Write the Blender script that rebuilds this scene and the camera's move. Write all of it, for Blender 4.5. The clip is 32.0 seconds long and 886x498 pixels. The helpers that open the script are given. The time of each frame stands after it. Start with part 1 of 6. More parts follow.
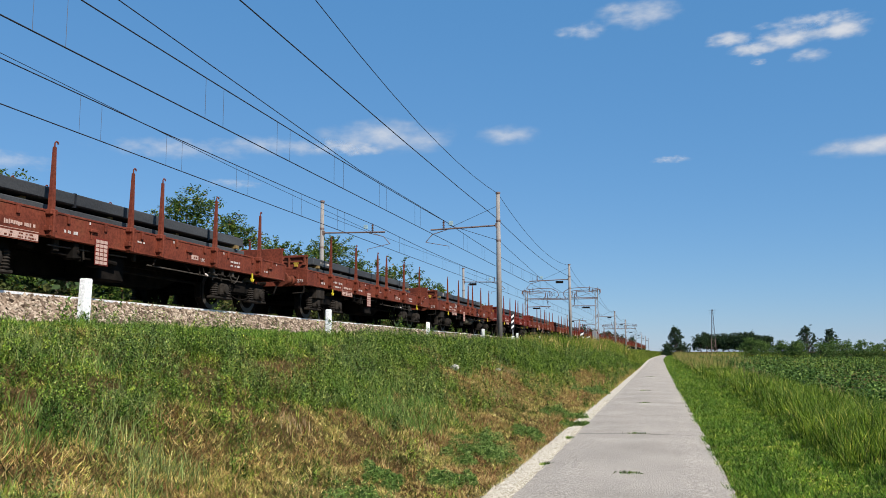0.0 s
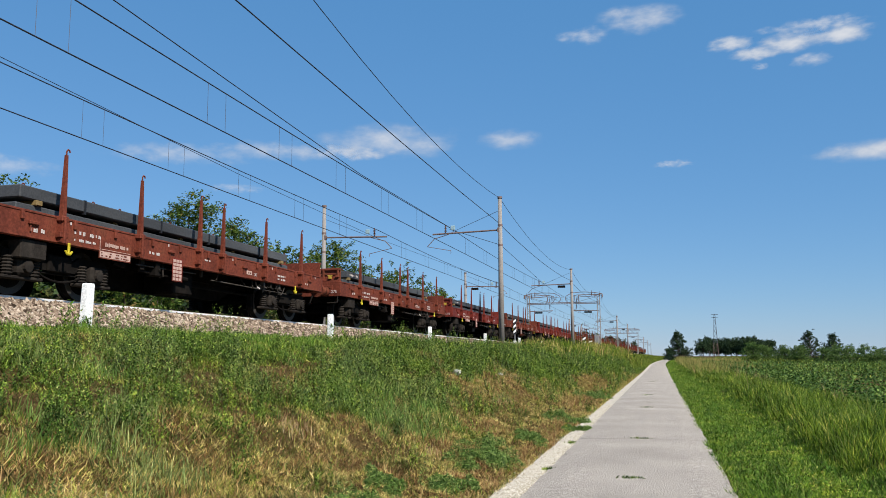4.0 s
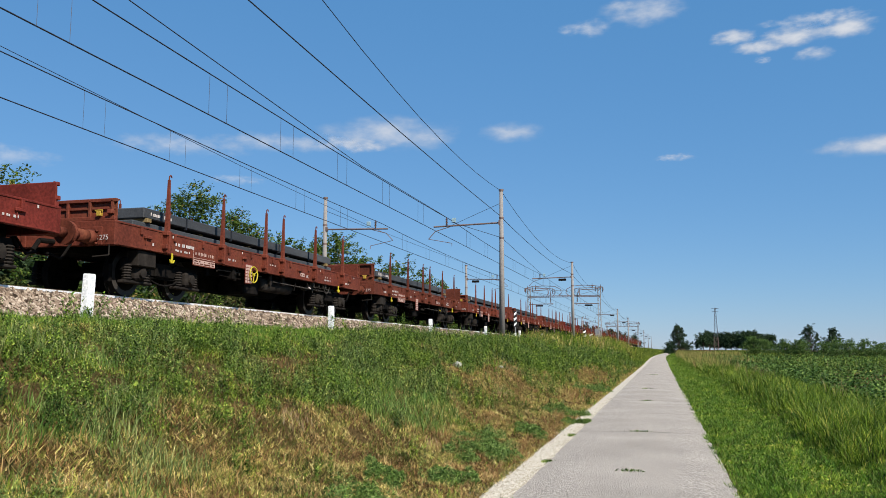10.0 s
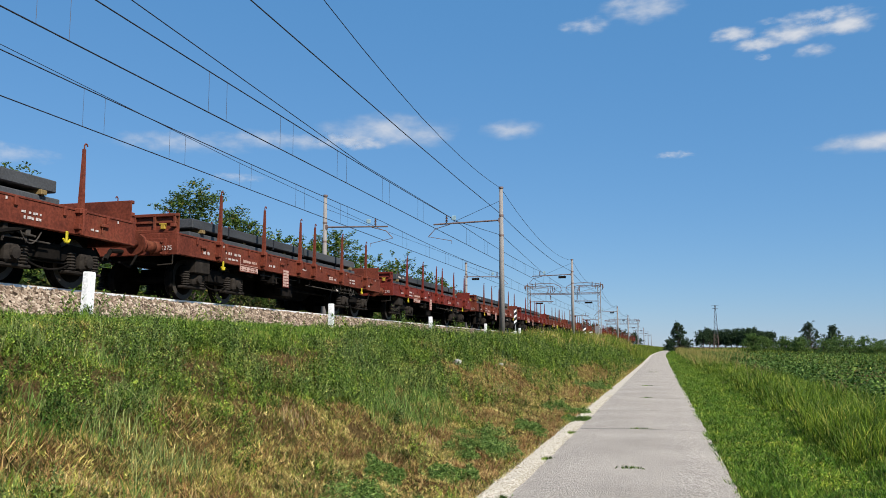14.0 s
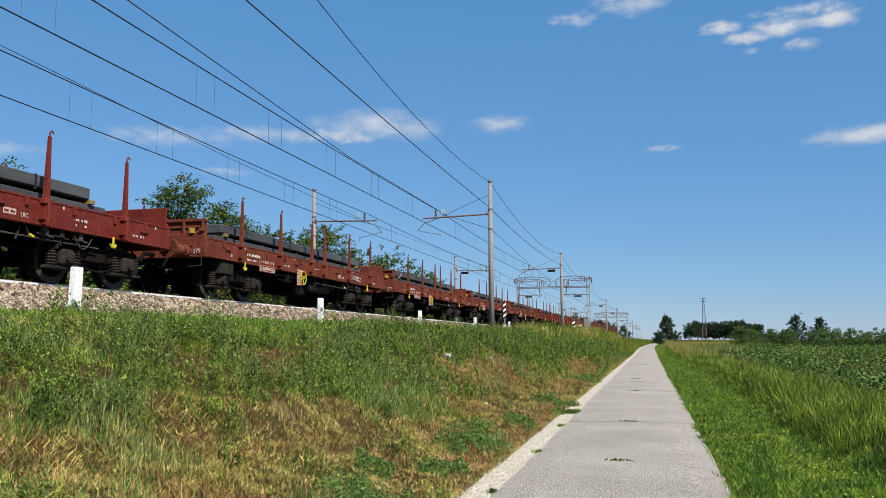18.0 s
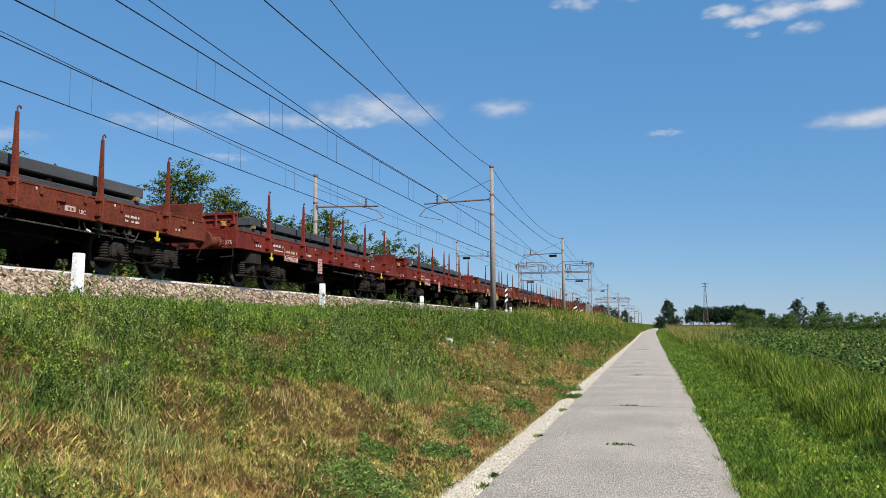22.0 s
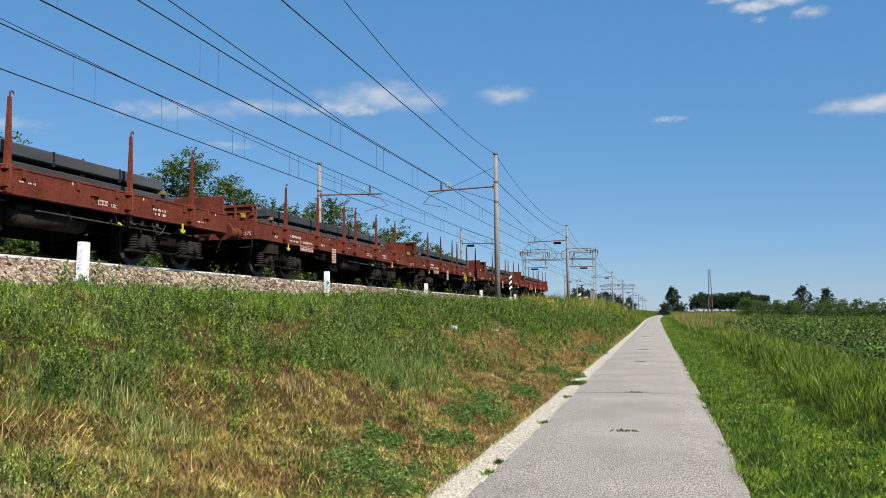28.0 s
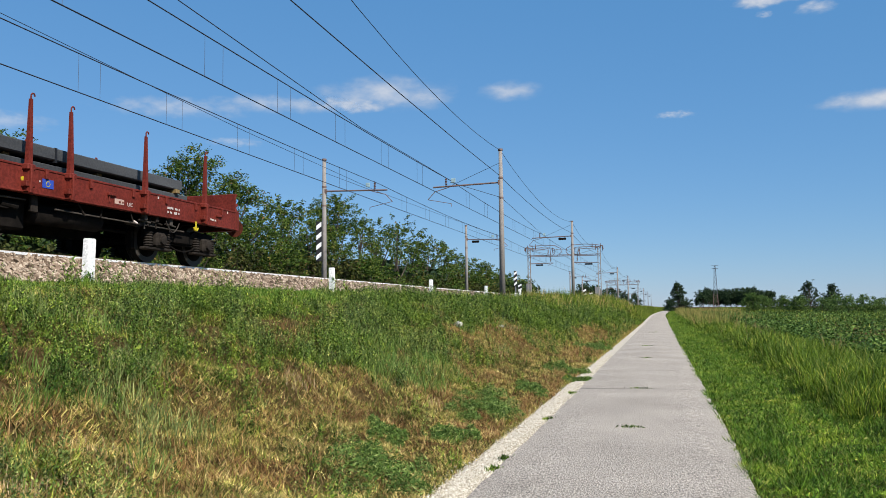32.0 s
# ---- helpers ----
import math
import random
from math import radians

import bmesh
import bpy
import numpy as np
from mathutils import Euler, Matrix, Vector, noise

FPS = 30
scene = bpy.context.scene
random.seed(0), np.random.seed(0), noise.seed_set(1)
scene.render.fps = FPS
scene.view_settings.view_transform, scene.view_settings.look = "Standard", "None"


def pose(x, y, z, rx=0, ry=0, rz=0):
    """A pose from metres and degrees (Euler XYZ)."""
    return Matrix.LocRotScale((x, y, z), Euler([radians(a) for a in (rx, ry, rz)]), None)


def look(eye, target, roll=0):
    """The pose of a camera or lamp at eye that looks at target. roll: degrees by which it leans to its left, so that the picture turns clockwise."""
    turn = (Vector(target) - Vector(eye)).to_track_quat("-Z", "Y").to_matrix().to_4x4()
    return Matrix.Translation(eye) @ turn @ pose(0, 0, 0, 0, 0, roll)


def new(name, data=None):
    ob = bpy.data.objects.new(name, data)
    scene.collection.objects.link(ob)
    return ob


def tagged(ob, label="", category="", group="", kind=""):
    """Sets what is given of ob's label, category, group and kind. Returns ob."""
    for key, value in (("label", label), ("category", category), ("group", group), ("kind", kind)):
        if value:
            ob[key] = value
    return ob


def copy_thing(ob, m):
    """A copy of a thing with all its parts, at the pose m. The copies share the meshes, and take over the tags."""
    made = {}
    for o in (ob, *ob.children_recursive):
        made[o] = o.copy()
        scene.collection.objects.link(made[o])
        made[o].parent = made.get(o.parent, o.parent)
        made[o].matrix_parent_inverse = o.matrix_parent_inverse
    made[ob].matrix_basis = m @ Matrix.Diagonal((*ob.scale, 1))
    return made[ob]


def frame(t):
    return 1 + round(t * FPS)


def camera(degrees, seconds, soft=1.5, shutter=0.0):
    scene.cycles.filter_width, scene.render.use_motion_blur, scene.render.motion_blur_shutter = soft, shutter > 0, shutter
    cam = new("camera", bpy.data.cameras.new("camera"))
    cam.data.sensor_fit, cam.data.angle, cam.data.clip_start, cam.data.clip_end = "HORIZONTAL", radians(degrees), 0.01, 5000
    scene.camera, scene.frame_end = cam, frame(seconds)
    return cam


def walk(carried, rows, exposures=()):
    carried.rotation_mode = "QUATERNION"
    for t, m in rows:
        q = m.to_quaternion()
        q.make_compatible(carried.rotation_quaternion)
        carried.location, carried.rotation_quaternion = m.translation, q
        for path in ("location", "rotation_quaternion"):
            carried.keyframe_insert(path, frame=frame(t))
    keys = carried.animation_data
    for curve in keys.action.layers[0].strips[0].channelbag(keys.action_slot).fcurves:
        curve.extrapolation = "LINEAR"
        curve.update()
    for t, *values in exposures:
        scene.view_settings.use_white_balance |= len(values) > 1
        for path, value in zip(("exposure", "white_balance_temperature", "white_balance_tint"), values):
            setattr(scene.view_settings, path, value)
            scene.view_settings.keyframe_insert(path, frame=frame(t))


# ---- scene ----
EYE = 1.6          # eye above the cycle path
RT = 2.676         # rail head above the path
XN = -11.455       # centre of the near track
XF = -15.60        # centre of the far track
PITCH = 14.55      # wagon length over buffers

cam = camera(56.15, 32.0, soft=0.85)
PATH = [
    (0, pose(0, 0, EYE, 97.128, 0.225, 14.875)),
    (0.5, pose(0, 0, EYE, 97.188, 0.245, 14.798)),
    (1, pose(0, 0, EYE, 97.208, 0.229, 14.696)),
    (1.5, pose(0, 0, EYE, 97.268, 0.242, 14.614)),
    (2, pose(0, 0, EYE, 97.306, 0.257, 14.638)),
    (2.5, pose(0, 0, EYE, 97.363, 0.271, 14.917)),
    (3, pose(0, 0, EYE, 97.417, 0.256, 14.995)),
    (3.5, pose(0, 0, EYE, 97.421, 0.258, 15.020)),
    (5.5, pose(0, 0, EYE, 97.602, 0.277, 14.925)),
    (6, pose(0, 0, EYE, 97.644, 0.318, 14.898)),
    (6.5, pose(0, 0, EYE, 97.683, 0.301, 14.856)),
    (7, pose(0, 0, EYE, 97.686, 0.236, 14.792)),
    (7.5, pose(0, 0, EYE, 97.549, 0.074, 14.716)),
    (8, pose(0, 0, EYE, 97.307, 0.003, 14.745)),
    (8.5, pose(0, 0, EYE, 97.118, -0.045, 14.790)),
    (9, pose(0, 0, EYE, 97.054, -0.058, 14.947)),
    (9.5, pose(0, 0, EYE, 97.069, -0.023, 15.049)),
    (10, pose(0, 0, EYE, 96.923, -0.060, 15.042)),
    (10.5, pose(0, 0, EYE, 96.920, -0.050, 15.022)),
    (11, pose(0, 0, EYE, 96.952, -0.018, 15.127)),
    (11.5, pose(0, 0, EYE, 96.998, -0.026, 15.090)),
    (12, pose(0, 0, EYE, 97.052, 0.008, 15.011)),
    (12.5, pose(0, 0, EYE, 97.056, 0.043, 15.000)),
    (13, pose(0, 0, EYE, 97.031, 0.090, 15.059)),
    (13.5, pose(0, 0, EYE, 96.962, 0.077, 15.064)),
    (14, pose(0, 0, EYE, 96.757, -0.003, 15.043)),
    (14.5, pose(0, 0, EYE, 96.545, 0.054, 14.964)),
    (16.5, pose(0, 0, EYE, 96.463, 0.052, 14.595)),
    (17, pose(0, 0, EYE, 96.461, 0.062, 14.503)),
    (17.5, pose(0, 0, EYE, 96.478, 0.167, 14.428)),
    (18, pose(0, 0, EYE, 96.339, 0.258, 14.329)),
    (18.5, pose(0, 0, EYE, 96.266, 0.386, 14.258)),
    (19, pose(0, 0, EYE, 96.191, 0.397, 14.163)),
    (19.5, pose(0, 0, EYE, 96.044, 0.380, 14.132)),
    (20, pose(0, 0, EYE, 95.981, 0.378, 14.209)),
    (20.5, pose(0, 0, EYE, 95.861, 0.350, 14.189)),
    (21, pose(0, 0, EYE, 95.687, 0.381, 14.213)),
    (21.5, pose(0, 0, EYE, 95.461, 0.347, 14.372)),
    (22, pose(0, 0, EYE, 95.329, 0.367, 14.451)),
    (22.5, pose(0, 0, EYE, 95.312, 0.376, 14.500)),
    (23, pose(0, 0, EYE, 95.139, 0.361, 14.420)),
    (23.5, pose(0, 0, EYE, 94.959, 0.377, 14.379)),
    (24, pose(0, 0, EYE, 94.790, 0.360, 14.494)),
    (24.5, pose(0, 0, EYE, 94.669, 0.373, 14.628)),
    (25, pose(0, 0, EYE, 94.476, 0.332, 14.693)),
    (25.5, pose(0, 0, EYE, 94.418, 0.307, 14.616)),
    (27.5, pose(0, 0, EYE, 94.494, 0.481, 14.634)),
    (28, pose(0, 0, EYE, 94.471, 0.540, 14.754)),
    (28.5, pose(0, 0, EYE, 94.453, 0.536, 14.738)),
    (29, pose(0, 0, EYE, 94.411, 0.541, 14.658)),
    (29.5, pose(0, 0, EYE, 94.051, 0.471, 14.586)),
    (30, pose(0, 0, EYE, 94.007, 0.449, 14.751)),
    (30.5, pose(0, 0, EYE, 94.053, 0.477, 14.957)),
    (31, pose(0, 0, EYE, 94.109, 0.446, 15.201)),
    (31.5, pose(0, 0, EYE, 94.158, 0.434, 15.156)),
    (32, pose(0, 0, EYE, 94.201, 0.605, 15.098)),
]
walk(cam, PATH)

# ---- light ----
SUN_EL, SUN_AZ = 42.0, 128.0   # height; azimuth clockwise from +y
world = bpy.data.worlds.new("world")
scene.world = world
world.use_nodes = True
wn = world.node_tree
wn.nodes.clear()
sky = wn.nodes.new("ShaderNodeTexSky")
sky.sky_type = "NISHITA"
sky.sun_disc = False
sky.sun_elevation = radians(SUN_EL)
sky.sun_rotation = radians(SUN_AZ)
sky.air_density, sky.dust_density, sky.ozone_density = 1.0, 0.0, 3.0
bg = wn.nodes.new("ShaderNodeBackground")
bg.inputs["Strength"].default_value = 0.089
wo = wn.nodes.new("ShaderNodeOutputWorld")
haze = wn.nodes.new("ShaderNodeMix")
haze.data_type = "RGBA"
haze.inputs[0].default_value = 0.60
haze.inputs[7].default_value = (0.62, 2.68, 5.95, 1)
wn.links.new(sky.outputs[0], haze.inputs[6])
wn.links.new(haze.outputs[2], bg.inputs["Color"])
wn.links.new(bg.outputs[0], wo.inputs["Surface"])
sun_data = bpy.data.lights.new("sun", "SUN")
sun_data.energy, sun_data.angle, sun_data.color = 5.0, radians(0.5), (1.0, 0.95, 0.87)
sun = new("sun", sun_data)
_az, _el = radians(SUN_AZ), radians(SUN_EL)
sun_dir = Vector((math.sin(_az) * math.cos(_el), math.cos(_az) * math.cos(_el), math.sin(_el)))
sun.matrix_world = look(sun_dir * 50, (0, 0, 0))
scene.view_settings.exposure = 0.35


# ---- materials ----
def ramp_mix(nt, fac, stops):
    r = nt.nodes.new("ShaderNodeValToRGB")
    els = r.color_ramp.elements
    while len(els) < len(stops):
        els.new(0.5)
    for e, (p, c) in zip(els, stops):
        e.position, e.color = p, (*c, 1)
    nt.links.new(fac, r.inputs["Fac"])
    return r.outputs["Color"]


def noise_fac(nt, scale, detail=4, rough=0.55, coord="Object", stretch=None, dist=0.0):
    tc = nt.nodes.new("ShaderNodeTexCoord")
    n = nt.nodes.new("ShaderNodeTexNoise")
    n.inputs["Scale"].default_value, n.inputs["Detail"].default_value = scale, detail
    n.inputs["Roughness"].default_value, n.inputs["Distortion"].default_value = rough, dist
    if stretch:
        mp = nt.nodes.new("ShaderNodeMapping")
        mp.inputs["Scale"].default_value = stretch
        nt.links.new(tc.outputs[coord], mp.inputs["Vector"])
        nt.links.new(mp.outputs[0], n.inputs["Vector"])
    else:
        nt.links.new(tc.outputs[coord], n.inputs["Vector"])
    return n.outputs["Fac"]


def mix(nt, fac, a, b, mode="MIX"):
    m = nt.nodes.new("ShaderNodeMix")
    m.data_type, m.blend_type = "RGBA", mode
    for sock, v in ((m.inputs[0], fac), (m.inputs[6], a), (m.inputs[7], b)):
        if isinstance(v, bpy.types.NodeSocket):
            nt.links.new(v, sock)
        elif isinstance(v, tuple):
            sock.default_value = (*v, 1)
        else:
            sock.default_value = v
    return m.outputs[2]


def base_mat(name, rough=0.8, metal=0.0, spec=0.4):
    m = bpy.data.materials.new(name)
    m.use_nodes = True
    nt = m.node_tree
    b = nt.nodes["Principled BSDF"]
    b.inputs["Roughness"].default_value, b.inputs["Metallic"].default_value = rough, metal
    b.inputs["Specular IOR Level"].default_value = spec
    return m, nt, b


def bump(nt, b, fac, strength=0.3, dist=0.02):
    n = nt.nodes.new("ShaderNodeBump")
    n.inputs["Strength"].default_value, n.inputs["Distance"].default_value = strength, dist
    nt.links.new(fac, n.inputs["Height"])
    nt.links.new(n.outputs[0], b.inputs["Normal"])


def speckled(name, stops, scale, rough=0.8, metal=0.0, bump_s=0.3, bump_d=0.01, fine=None, stretch=None, spec=0.3, vary=0.0, contrast=0.35, grain=None):
    """A surface with a coarse colour noise, a fine grain and relief."""
    m, nt, b = base_mat(name, rough, metal, spec)
    c = ramp_mix(nt, noise_fac(nt, scale, 5, 0.6, stretch=stretch), stops)
    f2 = noise_fac(nt, fine or scale * 9, 4, 0.65, stretch=grain)
    c = mix(nt, contrast, c, ramp_mix(nt, f2, [(0.38, (0.5, 0.5, 0.5)), (0.62, (1.4, 1.4, 1.4))]), "MULTIPLY")
    if vary:
        oi = nt.nodes.new("ShaderNodeObjectInfo")
        c = mix(nt, vary, c, ramp_mix(nt, oi.outputs["Random"], [(0.0, (0.5, 0.48, 0.46)), (1.0, (1.4, 1.4, 1.4))]), "MULTIPLY")
    nt.links.new(c, b.inputs["Base Color"])
    bump(nt, b, f2, bump_s, bump_d)
    return m


def island_mat(name, stops, rough=0.7, trans=0.0, patch=None, tone_and_shade=None):
    """Leaves and blades: the colour varies from piece to piece and in wide patches; a fine noise paints the tone of
    single plants and the shade between clumps.
    """
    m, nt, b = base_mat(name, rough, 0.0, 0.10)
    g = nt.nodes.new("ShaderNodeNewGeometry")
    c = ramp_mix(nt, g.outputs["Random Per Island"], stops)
    for k, p in ((0.85, patch), (0.9, tone_and_shade)):
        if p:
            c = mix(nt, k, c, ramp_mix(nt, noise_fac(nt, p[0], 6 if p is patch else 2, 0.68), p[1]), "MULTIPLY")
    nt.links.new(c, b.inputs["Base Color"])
    if trans:
        tr = nt.nodes.new("ShaderNodeBsdfTranslucent")
        nt.links.new(c, tr.inputs["Color"])
        ms = nt.nodes.new("ShaderNodeMixShader")
        ms.inputs[0].default_value = trans
        nt.links.new(b.outputs[0], ms.inputs[1])
        nt.links.new(tr.outputs[0], ms.inputs[2])
        nt.links.new(ms.outputs[0], nt.nodes["Material Output"].inputs["Surface"])
    return m


def plain(name, col, rough=0.6, metal=0.0):
    return speckled(name, [(0.3, tuple(0.82 * v for v in col)), (0.7, tuple(1.12 * v for v in col))], 6, rough, metal, 0.1, 0.003)


M_ASPHALT = speckled("worn_asphalt", [(0.3, (0.35, 0.302, 0.250)), (0.7, (0.455, 0.392, 0.327))], 0.6, 0.95, 0, 1.0, 0.018, fine=52, spec=0.1, contrast=1.0, grain=(1, 0.55, 1))
M_GRAVEL = speckled("white_gravel", [(0.3, (0.44, 0.375, 0.28)), (0.7, (0.62, 0.545, 0.43))], 5, 0.9, 0, 0.8, 0.02, fine=45)
M_SOIL = speckled("slope_soil", [(0.3, (0.030, 0.026, 0.009)), (0.5, (0.095, 0.062, 0.026)), (0.72, (0.050, 0.042, 0.014))], 0.9, 1.0, 0, 0.9, 0.06, fine=26, spec=0.0, contrast=0.95)
M_BALLAST = speckled("ballast_bed", [(0.3, (0.04, 0.03, 0.022)), (0.7, (0.10, 0.075, 0.055))], 3, 0.95, 0, 1.0, 0.05, fine=22)
M_STONE = island_mat("ballast_stone", [(0.0, (0.045, 0.031, 0.021)), (0.3, (0.165, 0.115, 0.080)), (0.7, (0.33, 0.25, 0.182)), (1.0, (0.52, 0.43, 0.33))], 0.9)
M_RAIL = speckled("rail_rust", [(0.3, (0.13, 0.08, 0.05)), (0.7, (0.24, 0.16, 0.10))], 5, 0.8, 0.2)
# worn steel; its sunlit gleam is painted in as a near-white base
M_RAILHEAD = speckled("polished_rail_gleam", [(0.3, (0.78, 0.77, 0.75)), (0.7, (0.88, 0.87, 0.85))], 3, 0.5, 0.25, 0.05, 0.001)
M_SLEEPER = speckled("concrete_sleeper", [(0.3, (0.22, 0.20, 0.17)), (0.7, (0.34, 0.31, 0.27))], 3, 0.9)
M_CONC = speckled("pole_concrete", [(0.3, (0.205, 0.183, 0.165)), (0.7, (0.30, 0.272, 0.248))], 2, 0.85, 0, 0.3, 0.005, stretch=(1, 1, 0.3))
M_WHITE = speckled("white_paint", [(0.30, (0.72, 0.71, 0.68)), (0.45, (0.85, 0.84, 0.82))], 3, 0.6, 0, 0.15, 0.004)
M_BLACK = plain("black_paint", (0.02, 0.02, 0.022))
M_GALV = plain("galvanised_steel", (0.25, 0.25, 0.26), 0.6, 0.2)
M_PYLON = plain("weathered_steel", (0.07, 0.075, 0.085), 0.7)
M_WIRE = plain("copper_wire", (0.045, 0.045, 0.055), 0.5, 0.4)
M_ARM = plain("arm_paint", (0.20, 0.135, 0.115), 0.6, 0.2)
M_INSUL = plain("insulator_glaze", (0.10, 0.05, 0.035), 0.25)
M_GLASSY = plain("insulator_glass", (0.30, 0.42, 0.45), 0.2)
M_RED = [
    speckled("oxide_red_paint", [(0.3, (0.104, 0.017, 0.011)), (0.6, (0.170, 0.028, 0.019)), (0.8, (0.138, 0.033, 0.020))], 1.6, 0.6, 0, 0.15, 0.004, fine=18, spec=0.12, vary=0.18, contrast=0.5),
    speckled("faded_red_paint", [(0.3, (0.090, 0.023, 0.014)), (0.55, (0.160, 0.039, 0.022)), (0.78, (0.135, 0.050, 0.026))], 1.6, 0.7, 0, 0.2, 0.004, fine=18, spec=0.12, vary=0.18, contrast=0.5),
    speckled("rusty_red_paint", [(0.3, (0.076, 0.021, 0.012)), (0.55, (0.124, 0.033, 0.019)), (0.78, (0.170, 0.058, 0.027))], 1.8, 0.8, 0, 0.3, 0.005, fine=18, spec=0.12, vary=0.2, contrast=0.5),
]
# near-black: grime, with the deep shade under the wagons put into the colour
M_DARK = speckled("grimy_shaded_steel", [(0.3, (0.005, 0.0045, 0.004)), (0.7, (0.016, 0.013, 0.011))], 4, 0.9, 0.0, 0.3, 0.006, spec=0.06, vary=0.2)
M_GRIME = speckled("dusty_iron", [(0.3, (0.012, 0.010, 0.009)), (0.7, (0.042, 0.035, 0.029))], 5, 0.9, 0.0, 0.3, 0.006, spec=0.06, vary=0.2)
M_IRON = speckled("dusty_pipe", [(0.3, (0.035, 0.030, 0.026)), (0.7, (0.10, 0.085, 0.072))], 6, 0.8, 0.1, 0.2, 0.004, spec=0.1)
M_TANK = speckled("tank_paint", [(0.3, (0.07, 0.062, 0.045)), (0.7, (0.13, 0.115, 0.085))], 3, 0.7, spec=0.1)
M_SLAB = speckled("rolled_steel", [(0.3, (0.042, 0.044, 0.047)), (0.7, (0.092, 0.094, 0.097))], 1.2, 0.6, 0.1, 0.15, 0.004, fine=25, stretch=(1, 0.25, 1), spec=0.12, vary=0.25)
M_TYRE = plain("worn_rim", (0.055, 0.048, 0.042), 0.6, 0.2)
M_STRAP = plain("strap_black", (0.012, 0.012, 0.014))
M_TIMBER = plain("spacer_timber", (0.22, 0.15, 0.06))
M_YELLOW = plain("yellow_paint", (0.50, 0.40, 0.02), 0.5)
M_LETTER = plain("white_lettering", (0.55, 0.48, 0.44), 0.6)
M_PINK = plain("faded_plate", (0.50, 0.33, 0.27), 0.7)
M_LATCH = plain("dull_yellow_latch", (0.42, 0.27, 0.035), 0.6)
M_BLUE = plain("blue_sign", (0.03, 0.07, 0.38), 0.5)
M_DECK = speckled("deck_planks", [(0.3, (0.10, 0.06, 0.04)), (0.7, (0.18, 0.11, 0.075))], 3, 0.9)


# ---- mesh helpers ----
def finish(name, bm, material, parent=None, label="", smooth=False):
    me = bpy.data.meshes.new(name)
    bmesh.ops.recalc_face_normals(bm, faces=bm.faces)
    bm.to_mesh(me)
    bm.free()
    for m in material if isinstance(material, (list, tuple)) else [material]:
        me.materials.append(m)
    if smooth:
        for p in me.polygons:
            p.use_smooth = True
    ob = new(name, me)
    if parent:
        ob.parent = parent
    if label:
        ob["label"] = label
    return ob


def part(name, bm, material, parent, label="", smooth=False):
    return finish(name, bm, material, parent, label, smooth)


def part_copy(ob, x=0.0, y=0.0, z=0.0, rz=0.0, parent=None):
    """The same mesh again as a part of its own, at a place in its parent's space."""
    o = ob.copy()
    scene.collection.objects.link(o)
    o.parent = parent or ob.parent
    o.matrix_basis = pose(x, y, z, 0, 0, rz)
    return o


def box(bm, x0, x1, y0, y1, z0, z1, bev=0.0, mi=0):
    r = bmesh.ops.create_cube(bm, size=1.0)
    vs = r["verts"]
    for v in vs:
        v.co = ((x0 + x1) / 2 + v.co.x * (x1 - x0), (y0 + y1) / 2 + v.co.y * (y1 - y0), (z0 + z1) / 2 + v.co.z * (z1 - z0))
    fs = list({f for v in vs for f in v.link_faces})
    for f in fs:
        f.material_index = mi
    if bev:
        es = list({e for v in vs for e in v.link_edges})
        bmesh.ops.bevel(bm, geom=es, offset=bev, segments=1, affect="EDGES")
    return vs


def tube(bm, a, b, r0, r1=None, n=8, mi=0, caps=True):
    a, b = Vector(a), Vector(b)
    d = b - a
    q = d.to_track_quat("Z", "Y").to_matrix().to_4x4()
    r = bmesh.ops.create_cone(bm, cap_ends=caps, segments=n, radius1=r0, radius2=r0 if r1 is None else r1, depth=d.length,
                              matrix=Matrix.Translation((a + b) / 2) @ q)
    for f in {f for v in r["verts"] for f in v.link_faces}:
        f.material_index = mi
    return r["verts"]


def thing(name, label, category, group="", at=None):
    e = new(name)
    if at is not None:
        e.matrix_basis = at
    return tagged(e, label, category, group)


def raw_mesh(name, verts, faces_n, material, label="", smooth=False):
    """A mesh from an array of vertices and a list of equal faces (loops flattened by rows)."""
    verts = np.asarray(verts, np.float32)
    faces_n = np.asarray(faces_n, np.int32)
    me = bpy.data.meshes.new(name)
    me.vertices.add(len(verts))
    me.vertices.foreach_set("co", verts.ravel())
    k = faces_n.shape[1]
    me.loops.add(faces_n.size)
    me.loops.foreach_set("vertex_index", faces_n.ravel())
    me.polygons.add(len(faces_n))
    me.polygons.foreach_set("loop_start", np.arange(0, faces_n.size, k, dtype=np.int32))
    me.polygons.foreach_set("loop_total", np.full(len(faces_n), k, np.int32))
    me.polygons.foreach_set("use_smooth", np.full(len(faces_n), smooth))
    for m in material if isinstance(material, (list, tuple)) else [material]:
        me.materials.append(m)
    me.update(calc_edges=True)
    ob = new(name, me)
    if label:
        ob["label"] = label
    return ob


# ---- the lie of the land ----
def road_mid(y):
    return -0.50 - 0.0075 * max(y - 12, 0) * (1 if y < 150 else 150 / y) + (0.00016 * (y - 150) ** 2 if y > 150 else 0)


ROAD_HALF = 1.2


def rise(y):
    """The path climbs a little in the distance."""
    return 0.8 * smooth(90, 330, y)


def smooth(a, b, x):
    """0 at a, 1 at b, with soft ends."""
    t = min(max((x - a) / (b - a), 0), 1)
    return t * t * (3 - 2 * t)


# how far up the bank the weeds end, as a share of its width
BANK_Y = [5, 9, 10.7, 13, 16, 19, 21, 28, 32, 45]
BANK_EDGE = [0.38, 0.35, 0.28, 0.27, 0.27, 0.33, 0.35, 0.35, 0.30, 0.28]


def step_line(y):
    return float(np.interp(y, BANK_Y, BANK_EDGE))


